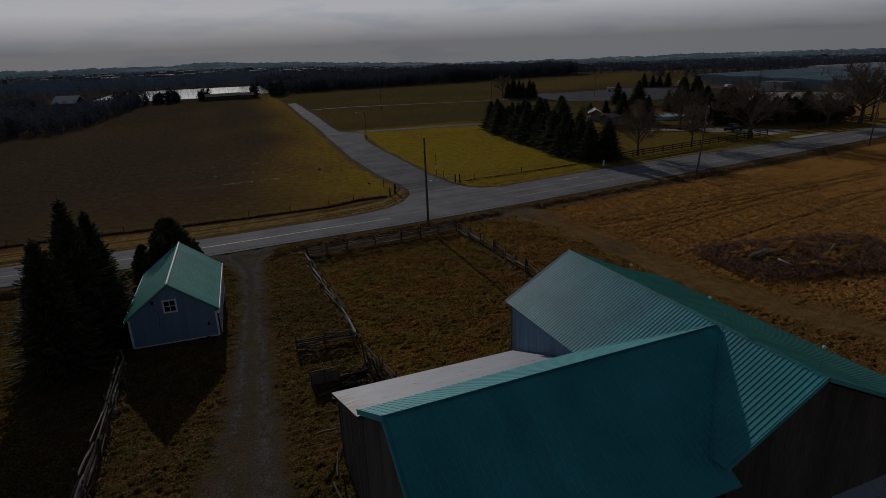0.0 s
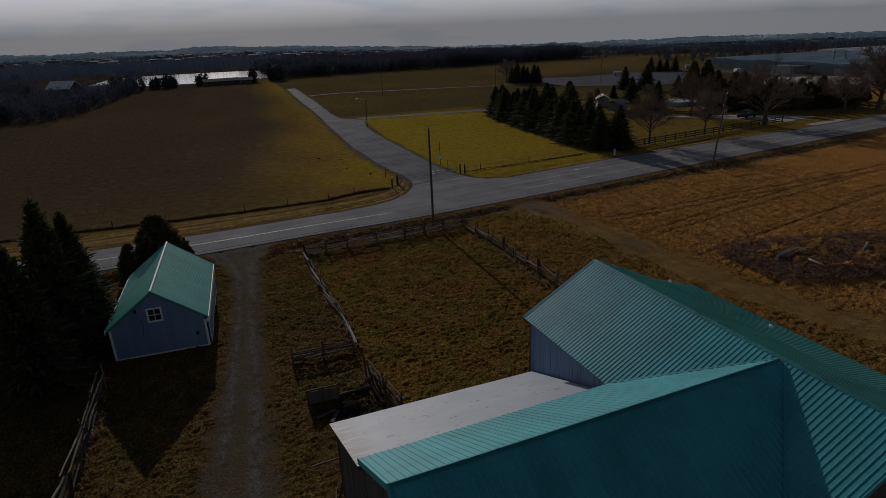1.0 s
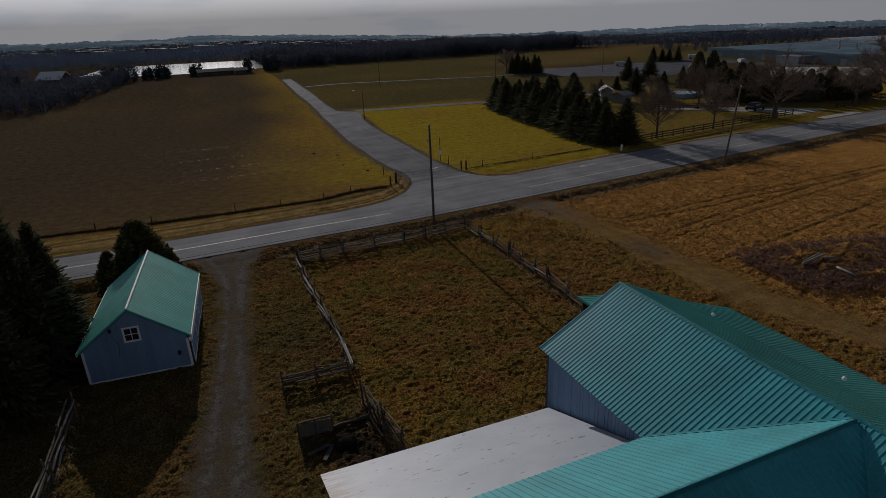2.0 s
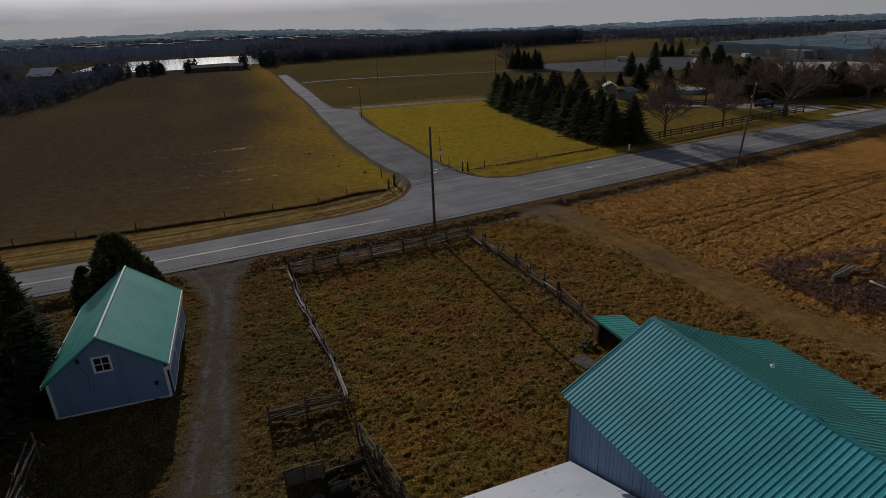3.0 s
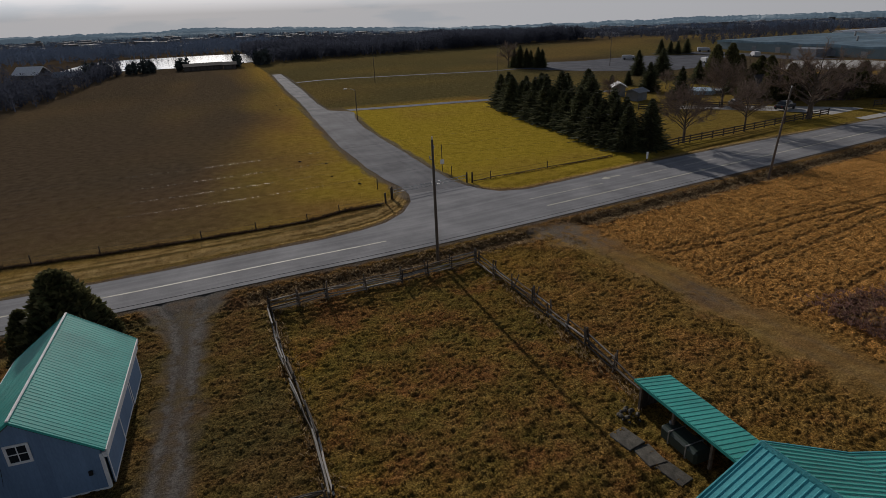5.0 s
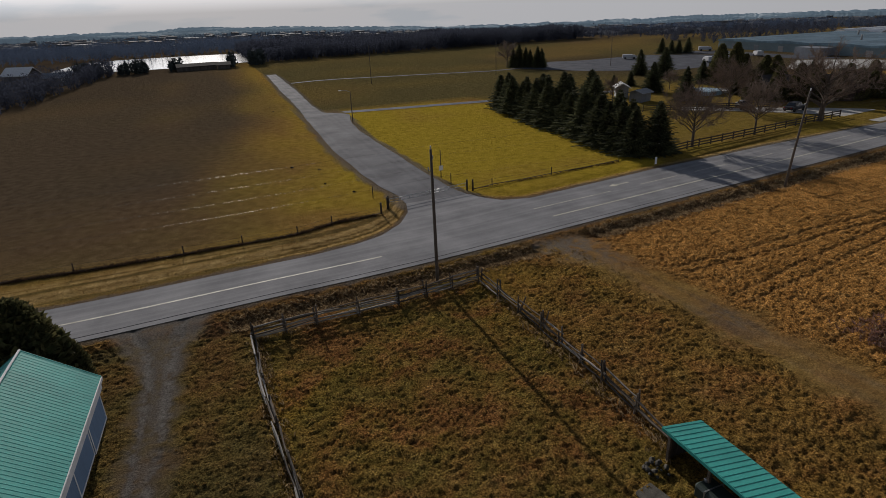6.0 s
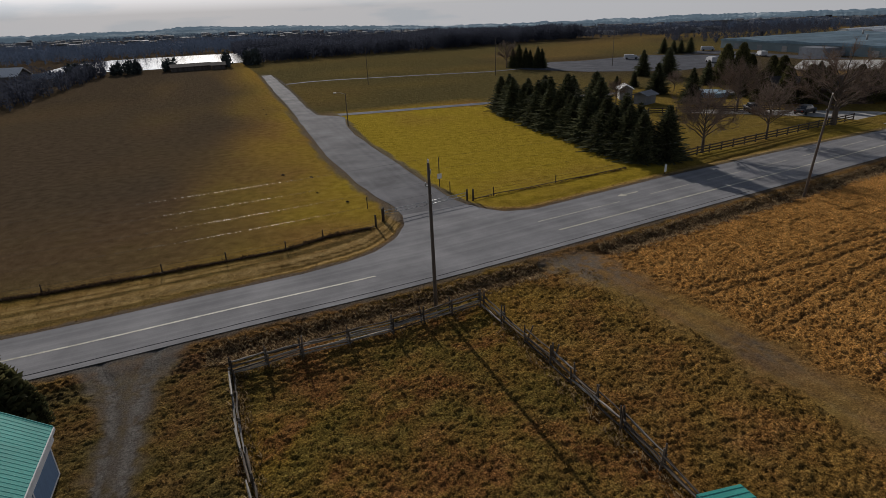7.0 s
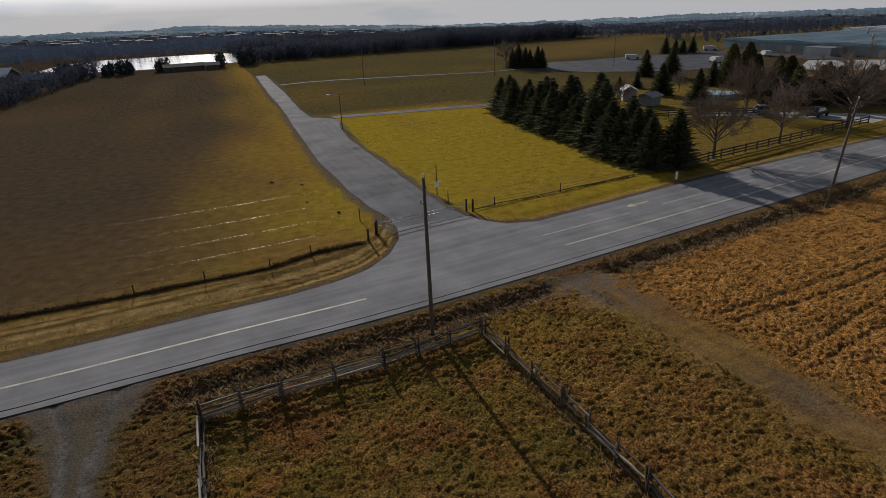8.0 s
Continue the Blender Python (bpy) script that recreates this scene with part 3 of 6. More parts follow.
def path_strip(name, pts, width, z, mat, label):
    V, Fc, off = [], [], []
    P = [Vector((x, y, 0)) for x, y in pts]
    for i, p in enumerate(P):
        d = (P[min(i + 1, len(P) - 1)] - P[max(i - 1, 0)]).normalized()
        s = Vector((-d.y, d.x, 0)) * width / 2
        V += [(*(p + s).xy, z), (*(p - s).xy, z)]
        off += [width / 2, -width / 2]
    for i in range(len(P) - 1):
        Fc.append((2 * i, 2 * i + 1, 2 * i + 3, 2 * i + 2))
    me = raw_mesh(name, V, Fc, mat)
    at = me.attributes.new("offset", "FLOAT", "POINT")
    at.data.foreach_set("value", np.array(off, np.float32))
    return tagged(new(name, me), label, "road", kind="structure")


path_strip("cross_lane", [(31, 145), (35, 143.3), (42, 142), (54, 140.4), (68, 138.4), (82, 136), (98, 134)], 2.9, 0.05, M_LANE, "narrow gravel lane crossing the lawn")
path_strip("field_lane", [(33, 209), (42, 211), (51, 210.4), (58.6, 208.2), (75, 204), (97, 197.5), (116, 199)], 2.0, 0.05, M_LANE, "narrow pale lane across the far field")


def paint_strip(x0, x1, offset, width, name="road_marking"):
    xs = np.arange(x0, x1 + 0.01, max(0.5, (x1 - x0) / 60))
    me = strip_mesh(name, xs, road_mid(xs) + offset - width / 2, road_mid(xs) + offset + width / 2, ROAD_Z + 0.006, [0, 1], M_PAINT)
    ob = new(name, me)
    ob.parent = road
    return ob


paint_strip(-120, 19.3, -0.05, 0.20)
paint_strip(37.5, 200, -0.05, 0.24)
for a, b in ((37, 47.5), (52, 58), (61, 67), (70, 76), (79, 85), (88, 94)):
    paint_strip(a, b, 2.85, 0.13)
# turn arrow
bm = bmesh.new()
ax, ay = 48.4, float(road_mid(48.4)) + 4.3
vs = [bm.verts.new((ax + 1.15 * x, ay + 1.15 * y + 0.13 * x, ROAD_Z + 0.007)) for x, y in ((0, 0), (0.9, 0.45), (0.9, 0.12), (2.6, 0.12), (2.6, -0.12), (0.9, -0.12), (0.9, -0.45))]
bm.faces.new(vs[::-1])
part("turn_arrow", bm, M_PAINT, road)
xs = np.arange(-14, 62, 0.5)
wig = 0.02 * np.sin(xs * 0.7) + 0.012 * np.sin(xs * 2.3)
sealed = new("sealed_joint", strip_mesh("sealed_joint", xs, road_mid(xs) - 2.68 + wig, road_mid(xs) - 2.59 + wig, ROAD_Z + 0.005, [0, 1], M_TAR))
sealed.parent = road


# ---- barn ----

def ribbed_sheet(width, length, ribs, rise=0.016, half=0.024):
    """One ribbed steel sheet: width along x, running down along -y, flat at z 0, with proud ribs."""
    prof = [(0.0, 0.0)]
    for k in range(ribs):
        c = width * (k + 0.5) / ribs
        prof += [(c - half, 0.0), (c - half * 0.45, rise), (c + half * 0.45, rise), (c + half, 0.0)]
    prof.append((width, 0.0))
    V = [(x, 0.0, z) for x, z in prof] + [(x, -length, z) for x, z in prof]
    n = len(prof)
    Fc = [(i, i + n, i + n + 1, i + 1) for i in range(n - 1)]
    # front lip, so that the edge has a thickness
    V += [(x, -length, z - 0.02) for x, z in prof]
    Fc += [(n + i, 2 * n + i, 2 * n + i + 1, n + i + 1) for i in range(n - 1)]
    return V, Fc


def roof_slope(parent, top0, top1, down, mat, sheet=0.914, ribs=3, deck=True, name="roof_sheet", rise=0.019):
    """A slope of sheets from the ridge line top0-top1 down the vector down."""
    top0, top1, down = Vector(top0), Vector(top1), Vector(down)
    along = top1 - top0
    count = max(1, round(along.length / sheet))
    w = along.length / count
    ux, uy = along.normalized(), -down.normalized()
    if ux.cross(uy).z < 0:
        top0, ux = top1, -ux
    uz = ux.cross(uy)
    rot = Matrix((ux, uy, uz)).transposed().to_4x4()
    me = raw_mesh(name, *ribbed_sheet(w, down.length, ribs, rise), mat)
    for k in range(count):
        shared(name, me, parent, Matrix.Translation(top0 + ux * w * k) @ rot)
    if deck:
        bm = boxm(0, along.length, -down.length + 0.02, 0, -0.14, -0.012)
        bmesh.ops.transform(bm, matrix=Matrix.Translation(top0) @ rot, verts=bm.verts)
        part("roof_deck", bm, M_BARN, parent)


def ridge_cap(parent, a, b, drop_dirs, mat, width=0.11):
    """A folded strip along a ridge."""
    bm = bmesh.new()
    a, b = Vector(a), Vector(b)
    rows = [a, b]
    up = Vector((0, 0, 0.032))
    V = []
    for p in rows:
        V.append([bm.verts.new(p + Vector(d).normalized() * width + up) for d in (drop_dirs[0],)] + [bm.verts.new(p + up * 1.12)] + [bm.verts.new(p + Vector(drop_dirs[1]).normalized() * width + up)])
    for j in range(2):
        bm.faces.new((V[0][j], V[1][j], V[1][j + 1], V[0][j + 1]))
    bmesh.ops.solidify(bm, geom=bm.faces[:], thickness=0.02)
    return part("ridge_cap", bm, mat, parent)


def board_wall(parent, a, b, z0, top, mat, width=0.24, thick=0.03, name="board"):
    """Upright boards from a to b; top gives the height at a share of the way."""
    a, b = Vector((*a, 0)), Vector((*b, 0))
    L = (b - a).length
    n = max(1, round(L / width))
    ux = (b - a).normalized()
    uy = Vector((-ux.y, ux.x, 0))
    rng = random.Random(int(a.x * 13 + a.y * 7 + b.x))
    for k in range(n):
        s0, s1 = k / n, (k + 1) / n
        gap = 0.0015 if thick < 0.025 else 0.006
        h0, h1 = top(s0), top(s1)
        off = rng.uniform(0, 0.002 if thick < 0.025 else 0.012)
        bm = bmesh.new()
        q = []
        for yy in (off, off - thick):
            for s, h, g in ((s0, h0, gap), (s1, h1, -gap)):
                p = a + ux * (L * s + g) + uy * yy
                q.append((bm.verts.new((p.x, p.y, z0)), bm.verts.new((p.x, p.y, h))))
        (f0, f1, b0, b1) = q
        for f in ((f0[0], f1[0], f1[1], f0[1]), (b1[0], b0[0], b0[1], b1[1]), (f0[0], f0[1], b0[1], b0[0]), (f1[0], b1[0], b1[1], f1[1]), (f0[1], f1[1], b1[1], b0[1])):
            bm.faces.new(f)
        bmesh.ops.recalc_face_normals(bm, faces=bm.faces)
        part(name, bm, mat, parent)


def wall_core(parent, pts, z0, tops, thick=0.14):
    """The solid wall behind the boards: pts are its two ends, tops the heights along it."""
    a, b = Vector((*pts[0], 0)), Vector((*pts[1], 0))
    u = (b - a).normalized()
    nrm = Vector((-u.y, u.x, 0))
    bm = bmesh.new()
    rows = []
    for off in (-0.035, -0.035 - thick):
        lower = [bm.verts.new((*(a + (b - a) * s + nrm * off).xy, z0)) for s in (0, 1)]
        upper = [bm.verts.new((*(a + (b - a) * s + nrm * off).xy, h)) for s, h in tops]
        rows.append(lower + upper[::-1])
    bm.faces.new(rows[0])
    bm.faces.new(rows[1][::-1])
    n = len(rows[0])
    for i in range(n):
        bm.faces.new((rows[0][i], rows[1][i], rows[1][(i + 1) % n], rows[0][(i + 1) % n]))
    bmesh.ops.recalc_face_normals(bm, faces=bm.faces)
    part("wall", bm, M_BARN, parent)


def build_barn():
    barn = thing("barn", "old timber barn with teal ribbed steel roof and wing", "barn")
    RX, N, S = 18.03, 22.84, 7.85                 # main ridge line; the old frame has settled to the north
    RZ = lambda y: 8.75 + 0.02 * (N - y)
    EW, KX, EX = 14.1, 21.9, 24.8                 # west eave, bend and eave of the east slope
    DW, DK, DE = 2.27, 1.80, 2.80                 # their depth under the ridge
    WY, WX = 12.3, 4.35                           # wing ridge and its west end
    WN, WS, WD = 16.3, 8.3, 2.25
    WF, WFD = 7.55, 2.25 * 4.75 / 4.0             # the wing's south eave runs on past the gable
    WZ = lambda x: 8.70 + 0.020 * (x - WX)
    WXE = RX - 0.2
    east = ((14.45, 6.55), (18.15, 8.55), (21.9, 6.8), (24.5, 5.95))
    prof_x, prof_z = [p[0] for p in east], [p[1] for p in east]
    gable = lambda x, lift: float(np.interp(x, prof_x, prof_z)) + lift
    span = 24.5 - 14.45
    wall_core(barn, ((14.45, 8.2), (14.45, 22.65)), 0, [(0, 6.7), (1, 6.45)])
    board_wall(barn, (14.45, 16.1), (14.45, 22.65), 0, lambda s: 6.62 - 0.14 * s, M_BLUE, 0.2)
    wall_core(barn, ((24.5, 22.65), (14.45, 22.65)), 0, [((24.5 - x) / span, gable(x, -0.06)) for x in (24.5, 21.9, 18.15, 14.45)])
    wall_core(barn, ((14.45, 8.2), (24.5, 8.2)), 0, [((x - 14.45) / span, gable(x, 0.2)) for x in prof_x])
    board_wall(barn, (24.5, 8.2), (14.45, 8.2), 0, lambda s: gable(24.5 - s * span, 0.24), M_BARN, 0.26)
    board_wall(barn, (14.45, 22.65), (24.5, 22.65), 0, lambda s: gable(14.45 + s * span, -0.02), M_BLUE, 0.26)
    wall_core(barn, ((24.5, 8.2), (24.5, 22.65)), 0, [(0, 6.1), (1, 5.9)])
    # wing walls
    wall_core(barn, ((4.7, 16.0), (4.7, 8.6)), 0, [(0, 6.42), (0.5, 8.5), (1, 6.42)])
    board_wall(barn, (4.7, 8.6), (4.7, 16.0), 0, lambda s: 6.42 + 2.15 * (1 - abs(2 * s - 1)), M_BARN, 0.26)
    wall_core(barn, ((14.4, 16.0), (4.7, 16.0)), 0, [(0, 6.5), (1, 6.4)])
    board_wall(barn, (4.7, 16.0), (14.4, 16.0), 0, lambda s: 6.42, M_BARN, 0.26)
    wall_core(barn, ((4.7, 8.6), (14.4, 8.6)), 0, [(0, 6.4), (1, 6.5)])
    # big sliding door on the south gable
    part("sliding_door", boxm(15.8, 19.0, 8.10, 8.16, 0.1, 4.6, 0.01), M_BARN, barn, "dark sliding barn door")
    # main roof
    # west slope takes the sky-tinted sheets, east slopes the greener paint
    roof_slope(barn, (RX, S, RZ(S)), (RX, N, RZ(N)), (EW - RX, 0, -DW), M_TEAL, ribs=5)
    roof_slope(barn, (RX, S, RZ(S)), (RX, N, RZ(N)), (KX - RX, 0, -DK), M_SHED_TEAL, ribs=5, rise=0.026)
    roof_slope(barn, (KX, S, RZ(S) - DK), (KX, N, RZ(N) - DK), (EX - KX, 0, DK - DE), M_SHED_TEAL, ribs=5, rise=0.026)
    # wing roof
    roof_slope(barn, (WX, WY, WZ(WX)), (14.5, WY, WZ(14.5)), (0, WF - WY, -WFD), M_TEAL, ribs=4, rise=0.017)
    roof_slope(barn, (14.5, WY, WZ(14.5)), (WXE, WY, WZ(WXE)), (0, WS - WY, -WD), M_TEAL, ribs=4, rise=0.017)
    roof_slope(barn, (WX, WY, WZ(WX)), (WXE, WY, WZ(WXE)), (0, WN - WY, -WD), M_TEAL, ribs=4, rise=0.017)
    ridge_cap(barn, (RX, S - 0.02, RZ(S)), (RX, N + 0.02, RZ(N)), ((EW - RX, 0, -DW), (KX - RX, 0, -DK)), M_TEAL)
    ridge_cap(barn, (WX - 0.02, WY, WZ(WX)), (WXE, WY, WZ(WXE)), ((0, WS - WY, -WD), (0, WN - WY, -WD)), M_TEAL)
    # valley flashings between wing and main roof
    for ye in (WS + 0.1, WN - 0.1):
        fall = WD / abs(ye - WY) * abs(ye - WY) / (WN - WY)
        line = []
        for q in (0.04, 1.0):
            y = WY + (ye - WY) * q
            zw = lambda x: WZ(x) - fall * abs(y - WY)
            zm = lambda x: RZ(y) - DW / (RX - EW) * (RX - x)
            lo, hi = EW - 0.2, RX
            for _ in range(40):
                mid = (lo + hi) / 2
                lo, hi = (mid, hi) if zm(mid) < zw(mid) else (lo, mid)
            line.append((lo, y, zw(lo)))
        bm = bmesh.new()
        sgn = 1 if ye > WY else -1
        rows = []
        for x, y, z in line:
            rows.append([bm.verts.new((x - 0.07, y, z - 0.002 + 0.024)), bm.verts.new((x, y, z + 0.022)), bm.verts.new((x, y + sgn * 0.07, z - 0.002 + 0.024))])
        for k in range(2):
            bm.faces.new((rows[0][k], rows[0][k + 1], rows[1][k + 1], rows[1][k]))
        part("valley_flashing", bm, M_TEAL, barn)
    # verge trims
    for y in (N, S):
        r = RZ(y)
        for (xa, za), (xb, zb) in (((RX, r), (EW, r - DW)), ((RX, r), (KX, r - DK)), ((KX, r - DK), (EX, r - DE))):
            L = math.hypot(xb - xa, zb - za)
            m = Matrix.Translation((xa, y, za)) @ Euler((0, math.atan2(za - zb, xb - xa), 0)).to_matrix().to_4x4()
            low, high = (-0.12, 0.032) if xb > xa else (-0.032, 0.12)
            part("verge_trim", boxm(0, L, -0.02, 0.02, low, high, m=m), M_TEAL, barn)
    for yb, fall in ((WF, WFD), (WN, WD)):
        L = math.hypot(yb - WY, fall)
        tilt = math.atan2(-fall, abs(yb - WY)) * (1 if yb > WY else -1)
        m = Matrix.Translation((WX, WY, WZ(WX))) @ Euler((tilt, 0, 0)).to_matrix().to_4x4()
        y0, y1 = (0, L) if yb > WY else (-L, 0)
        part("verge_trim", boxm(-0.03, 0.03, y0, y1, -0.17, 0.045, m=m), M_TEAL, barn)
    # lightning rods with white glass balls on the ridge
    for y, z in ((17.79, 9.57), (13.0, 9.81), (8.23, 9.95)):
        r = RZ(y)
        vs, fs = tube_data([(RX + 0.03, y, r - 0.05), (RX + 0.05, y, r + 0.3), (RX + 0.07, y, z + 0.16)], [0.008, 0.007, 0.005], 6)
        rod = shared("lightning_rod", raw_mesh("lightning_rod", vs, fs, M_SHED_TEAL, True), barn, Matrix())
        tagged(rod, "thin green lightning rod on the ridge")
        zs = [z + 0.065 * math.cos(math.pi * k / 8) for k in range(8, -1, -1)]
        rs = [0.004 + 0.065 * math.sin(math.pi * k / 8) for k in range(8, -1, -1)]
        vs, fs = tube_data([(RX + 0.07, y, q) for q in zs], rs, 12)
        ball = shared("glass_ball", raw_mesh("glass_ball", vs, fs, M_TRIM, True), rod, Matrix())
        tagged(ball, "white glass ball")
    # low whitewashed milk house on the south gable
    milk = thing("milk_house", "low whitewashed milk house with pale sheet roof by the barn", "outbuilding")
    roof_slope(milk, (24.4, 8.06, 3.52), (19.8, 8.06, 3.52), (0, -2.9, -0.7), M_WHITE_ROOF, 2.3, 3, rise=0.012)
    m_wash = plain("flaking_whitewash", (0.5, 0.5, 0.49), 0.85, vary=0.25, scale=1.2, grain=9)
    for x0, x1, y0, y1, h in ((20.0, 20.16, 5.3, 8.0, 2.66), (24.0, 24.16, 5.3, 8.0, 2.66), (20.16, 24.0, 5.3, 5.46, 2.66)):
        part("wall", boxm(x0, x1, y0, y1, 0, h), m_wash, milk)
    part("skylight", boxm(22.3, 22.85, -0.9, -0.3, 0.0, 0.05, 0.01, Matrix.Translation((0, 8.06, 3.53)) @ Euler((math.atan2(0.7, 2.9), 0, 0)).to_matrix().to_4x4()), M_GLASS, milk, "dark roof pane")
    # white lean-to
    lean = thing("lean_to", "white steel lean-to roof streaked with rust against the barn", "lean-to")
    roof_slope(lean, (14.3, 16.22, 6.22), (4.3, 16.22, 6.22), (0, 22.32 - 16.22, 3.70 - 6.22), M_WHITE_ROOF, 2.5, 3, rise=0.0008)
    part("front_beam", boxm(4.5, 14.2, 21.95, 22.1, 3.40, 3.58, 0.01), M_BARN, lean)
    for x in (4.6, 7.7, 10.9, 14.0):
        part("post", boxm(x - 0.09, x + 0.09, 21.92, 22.08, 0, 3.42, 0.01), M_BARN, lean)
    board_wall(lean, (4.55, 16.1), (4.55, 22.15), 0, lambda s: 6.06 - 2.45 * s, M_BARN, 0.26)
    board_wall(lean, (4.7, 22.15), (14.3, 22.15), 0, lambda s: 3.4, M_BARN, 0.26)
    return barn


build_barn()


# ---- garden shed with teal roof ----
def build_shed():
    m = Matrix.Translation((-3.76, 39.62, 0)) @ Euler((0, 0, radians(-3.2))).to_matrix().to_4x4()
    shed = thing("shed", "blue-grey board shed with white trim and teal steel roof", "shed", m)
    W, L, E, H = 2.86, 9.65, 2.2, 4.55
    slope = (H - E) / 3.12
    top = lambda s: H - 0.16 - slope * abs(2 * s - 1) * W
    for y, flip in ((0, False), (L, True)):
        a, b = ((W, y), (-W, y)) if not flip else ((-W, y), (W, y))
        wall_core(shed, (a, b), 0, [(0, top(0)), (0.5, top(0.5)), (1, top(1))])
        board_wall(shed, a, b, 0.05, top, M_BLUE, 0.22, 0.022)
    for x, a, b in ((-W, (-W, 0), (-W, L)), (W, (W, L), (W, 0))):
        wall_core(shed, (a, b), 0, [(0, E - 0.05), (1, E - 0.05)])
        board_wall(shed, a, b, 0.05, lambda s: E - 0.04, M_BLUE, 0.22, 0.022)
    # roof, overhanging gables and eaves
    roof_slope(shed, (0, -0.11, H), (0, L + 0.35, H), (-3.12, 0, E - H), M_SHED_TEAL, 0.89, 4, rise=0.009)
    roof_slope(shed, (0, L + 0.35, H), (0, -0.11, H), (3.12, 0, E - H), M_SHED_TEAL, 0.89, 4, rise=0.009)
    part("ridge_cap", boxm(-0.06, 0.06, -0.14, L + 0.38, H - 0.01, H + 0.06, 0.02), M_TRIM, shed, "white ridge cap")
    for y in (-0.13, L + 0.37):
        for sx in (-1, 1):
            Ls = math.hypot(3.12, H - E)
            mm = Matrix.Translation((0, y, H)) @ Euler((0, math.atan2(H - E, 3.12) if sx > 0 else math.pi - math.atan2(H - E, 3.12), 0)).to_matrix().to_4x4()
            bm = boxm(0, Ls, -0.02, 0.02, -0.02, 0.09) if sx < 0 else boxm(0, Ls, -0.02, 0.02, -0.09, 0.02)
            bmesh.ops.transform(bm, matrix=mm, verts=bm.verts)
            part("barge_board", bm, M_SHED_TEAL, shed)
    for x0 in (-3.17, 3.11):
        part("fascia", boxm(x0, x0 + 0.06, -0.11, L + 0.35, E - 0.19, E - 0.005, 0.006), M_TRIM, shed, "white fascia board")
    # trims
    for x in (-W, W):
        part("corner_board", boxm(x - 0.07, x + 0.07, -0.06, 0.08, 0.05, E + 0.0 if x < 0 else E - 0.25, 0.008), M_TRIM, shed, "white corner board")
    part("sill_board", boxm(-W, W, -0.045, -0.01, 0.0, 0.09), M_TRIM, shed, "white bottom trim")
    # eaves board and sliding-door track on the drive side
    part("door_track", boxm(W + 0.10, W + 0.30, -0.12, L - 0.1, E - 0.42, E - 0.16, 0.015), M_TRIM, shed, "white boxed sliding-door track")
    for y0, y1, o in ((0.15, 3.2, 0.14), (3.2, 6.25, 0.09), (6.25, 9.2, 0.14)):
        d = part("sliding_door", boxm(W + o, W + o + 0.05, y0, y1, 0.12, E - 0.42, 0.006), M_BLUE, shed, "blue-grey sliding door")
        for ya in (y0, y1 - 0.1):
            part("door_trim", boxm(W + o + 0.05, W + o + 0.065, ya, ya + 0.1, 0.12, E - 0.42), M_TRIM, d)
        part("door_trim", boxm(W + o + 0.05, W + o + 0.065, y0 + 0.1, y1 - 0.1, 0.12, 0.22), M_TRIM, d)
    # gable window of four panes
    win = part("window", boxm(-0.46, 0.34, -0.02, 0.03, 2.42, 3.30), M_DARK, shed, "white gable window with four small panes")
    for x0, x1, z0, z1 in ((-0.53, -0.42, 2.36, 3.36), (0.30, 0.41, 2.36, 3.36), (-0.42, 0.30, 3.25, 3.36), (-0.42, 0.30, 2.36, 2.47)):
        part("window_frame", boxm(x0, x1, -0.07, -0.022, z0, z1, 0.006), M_TRIM, win)
    part("glazing_bar", boxm(-0.08, -0.04, -0.055, -0.024, 2.47, 3.25), M_TRIM, win)
    part("glazing_bar", boxm(-0.42, 0.30, -0.053, -0.026, 2.84, 2.88), M_TRIM, win)
    for i in range(2):
        for k in range(2):
            part("pane", boxm(-0.42 + 0.38 * i, -0.08 + 0.38 * i, -0.034, -0.028, 2.47 + 0.41 * k, 2.84 + 0.41 * k), M_GLASS, win)
    # cable down the gable and a small box
    tube_part("cable", [(-1.15, -0.05, 3.25), (-1.1, -0.05, 2.9), (-0.85, -0.05, 2.3), (-0.95, -0.05, 1.6), (-1.0, -0.05, 1.4)], [0.009] * 5, M_DARK, shed, 5)
    part("lamp_bracket", boxm(-1.22, -1.08, -0.14, -0.02, 3.18, 3.4, 0.02), M_DARK, shed)
    part("meter_box", boxm(2.2, 2.36, -0.12, -0.02, 0.95, 1.2, 0.02), M_DARK, shed)
    return shed


build_shed()


# ---- split-rail fences ----
def rail_mesh(length, seed):
    rng = random.Random(seed)
    n = 5
    pts = [(length * (i / (n - 1) - 0.5), rng.uniform(-0.03, 0.03), rng.uniform(-0.03, 0.03)) for i in range(n)]
    rad = [rng.uniform(0.038, 0.064) for _ in range(n)]
    vs, fs = tube_data(pts, rad, 5)
    return raw_mesh("rail", vs, fs, M_RAIL)


def post_mesh(height, seed):
    rng = random.Random(seed)
    pts = [(rng.uniform(-0.02, 0.02), rng.uniform(-0.02, 0.02), height * i / 3 - (0.3 if i == 0 else 0)) for i in range(4)]
    vs, fs = tube_data(pts, [0.085, 0.08, 0.075, 0.06], 6)
    return raw_mesh("post", vs, fs, M_RAIL)


RAILS = [rail_mesh(1.0, 100 + k) for k in range(6)]
POSTS = [post_mesh(1.0, 200 + k) for k in range(5)]


PALE_RAILS = []
for rail in RAILS:
    pale = rail.copy()
    pale.materials[0] = M_SILVER
    PALE_RAILS.append(pale)


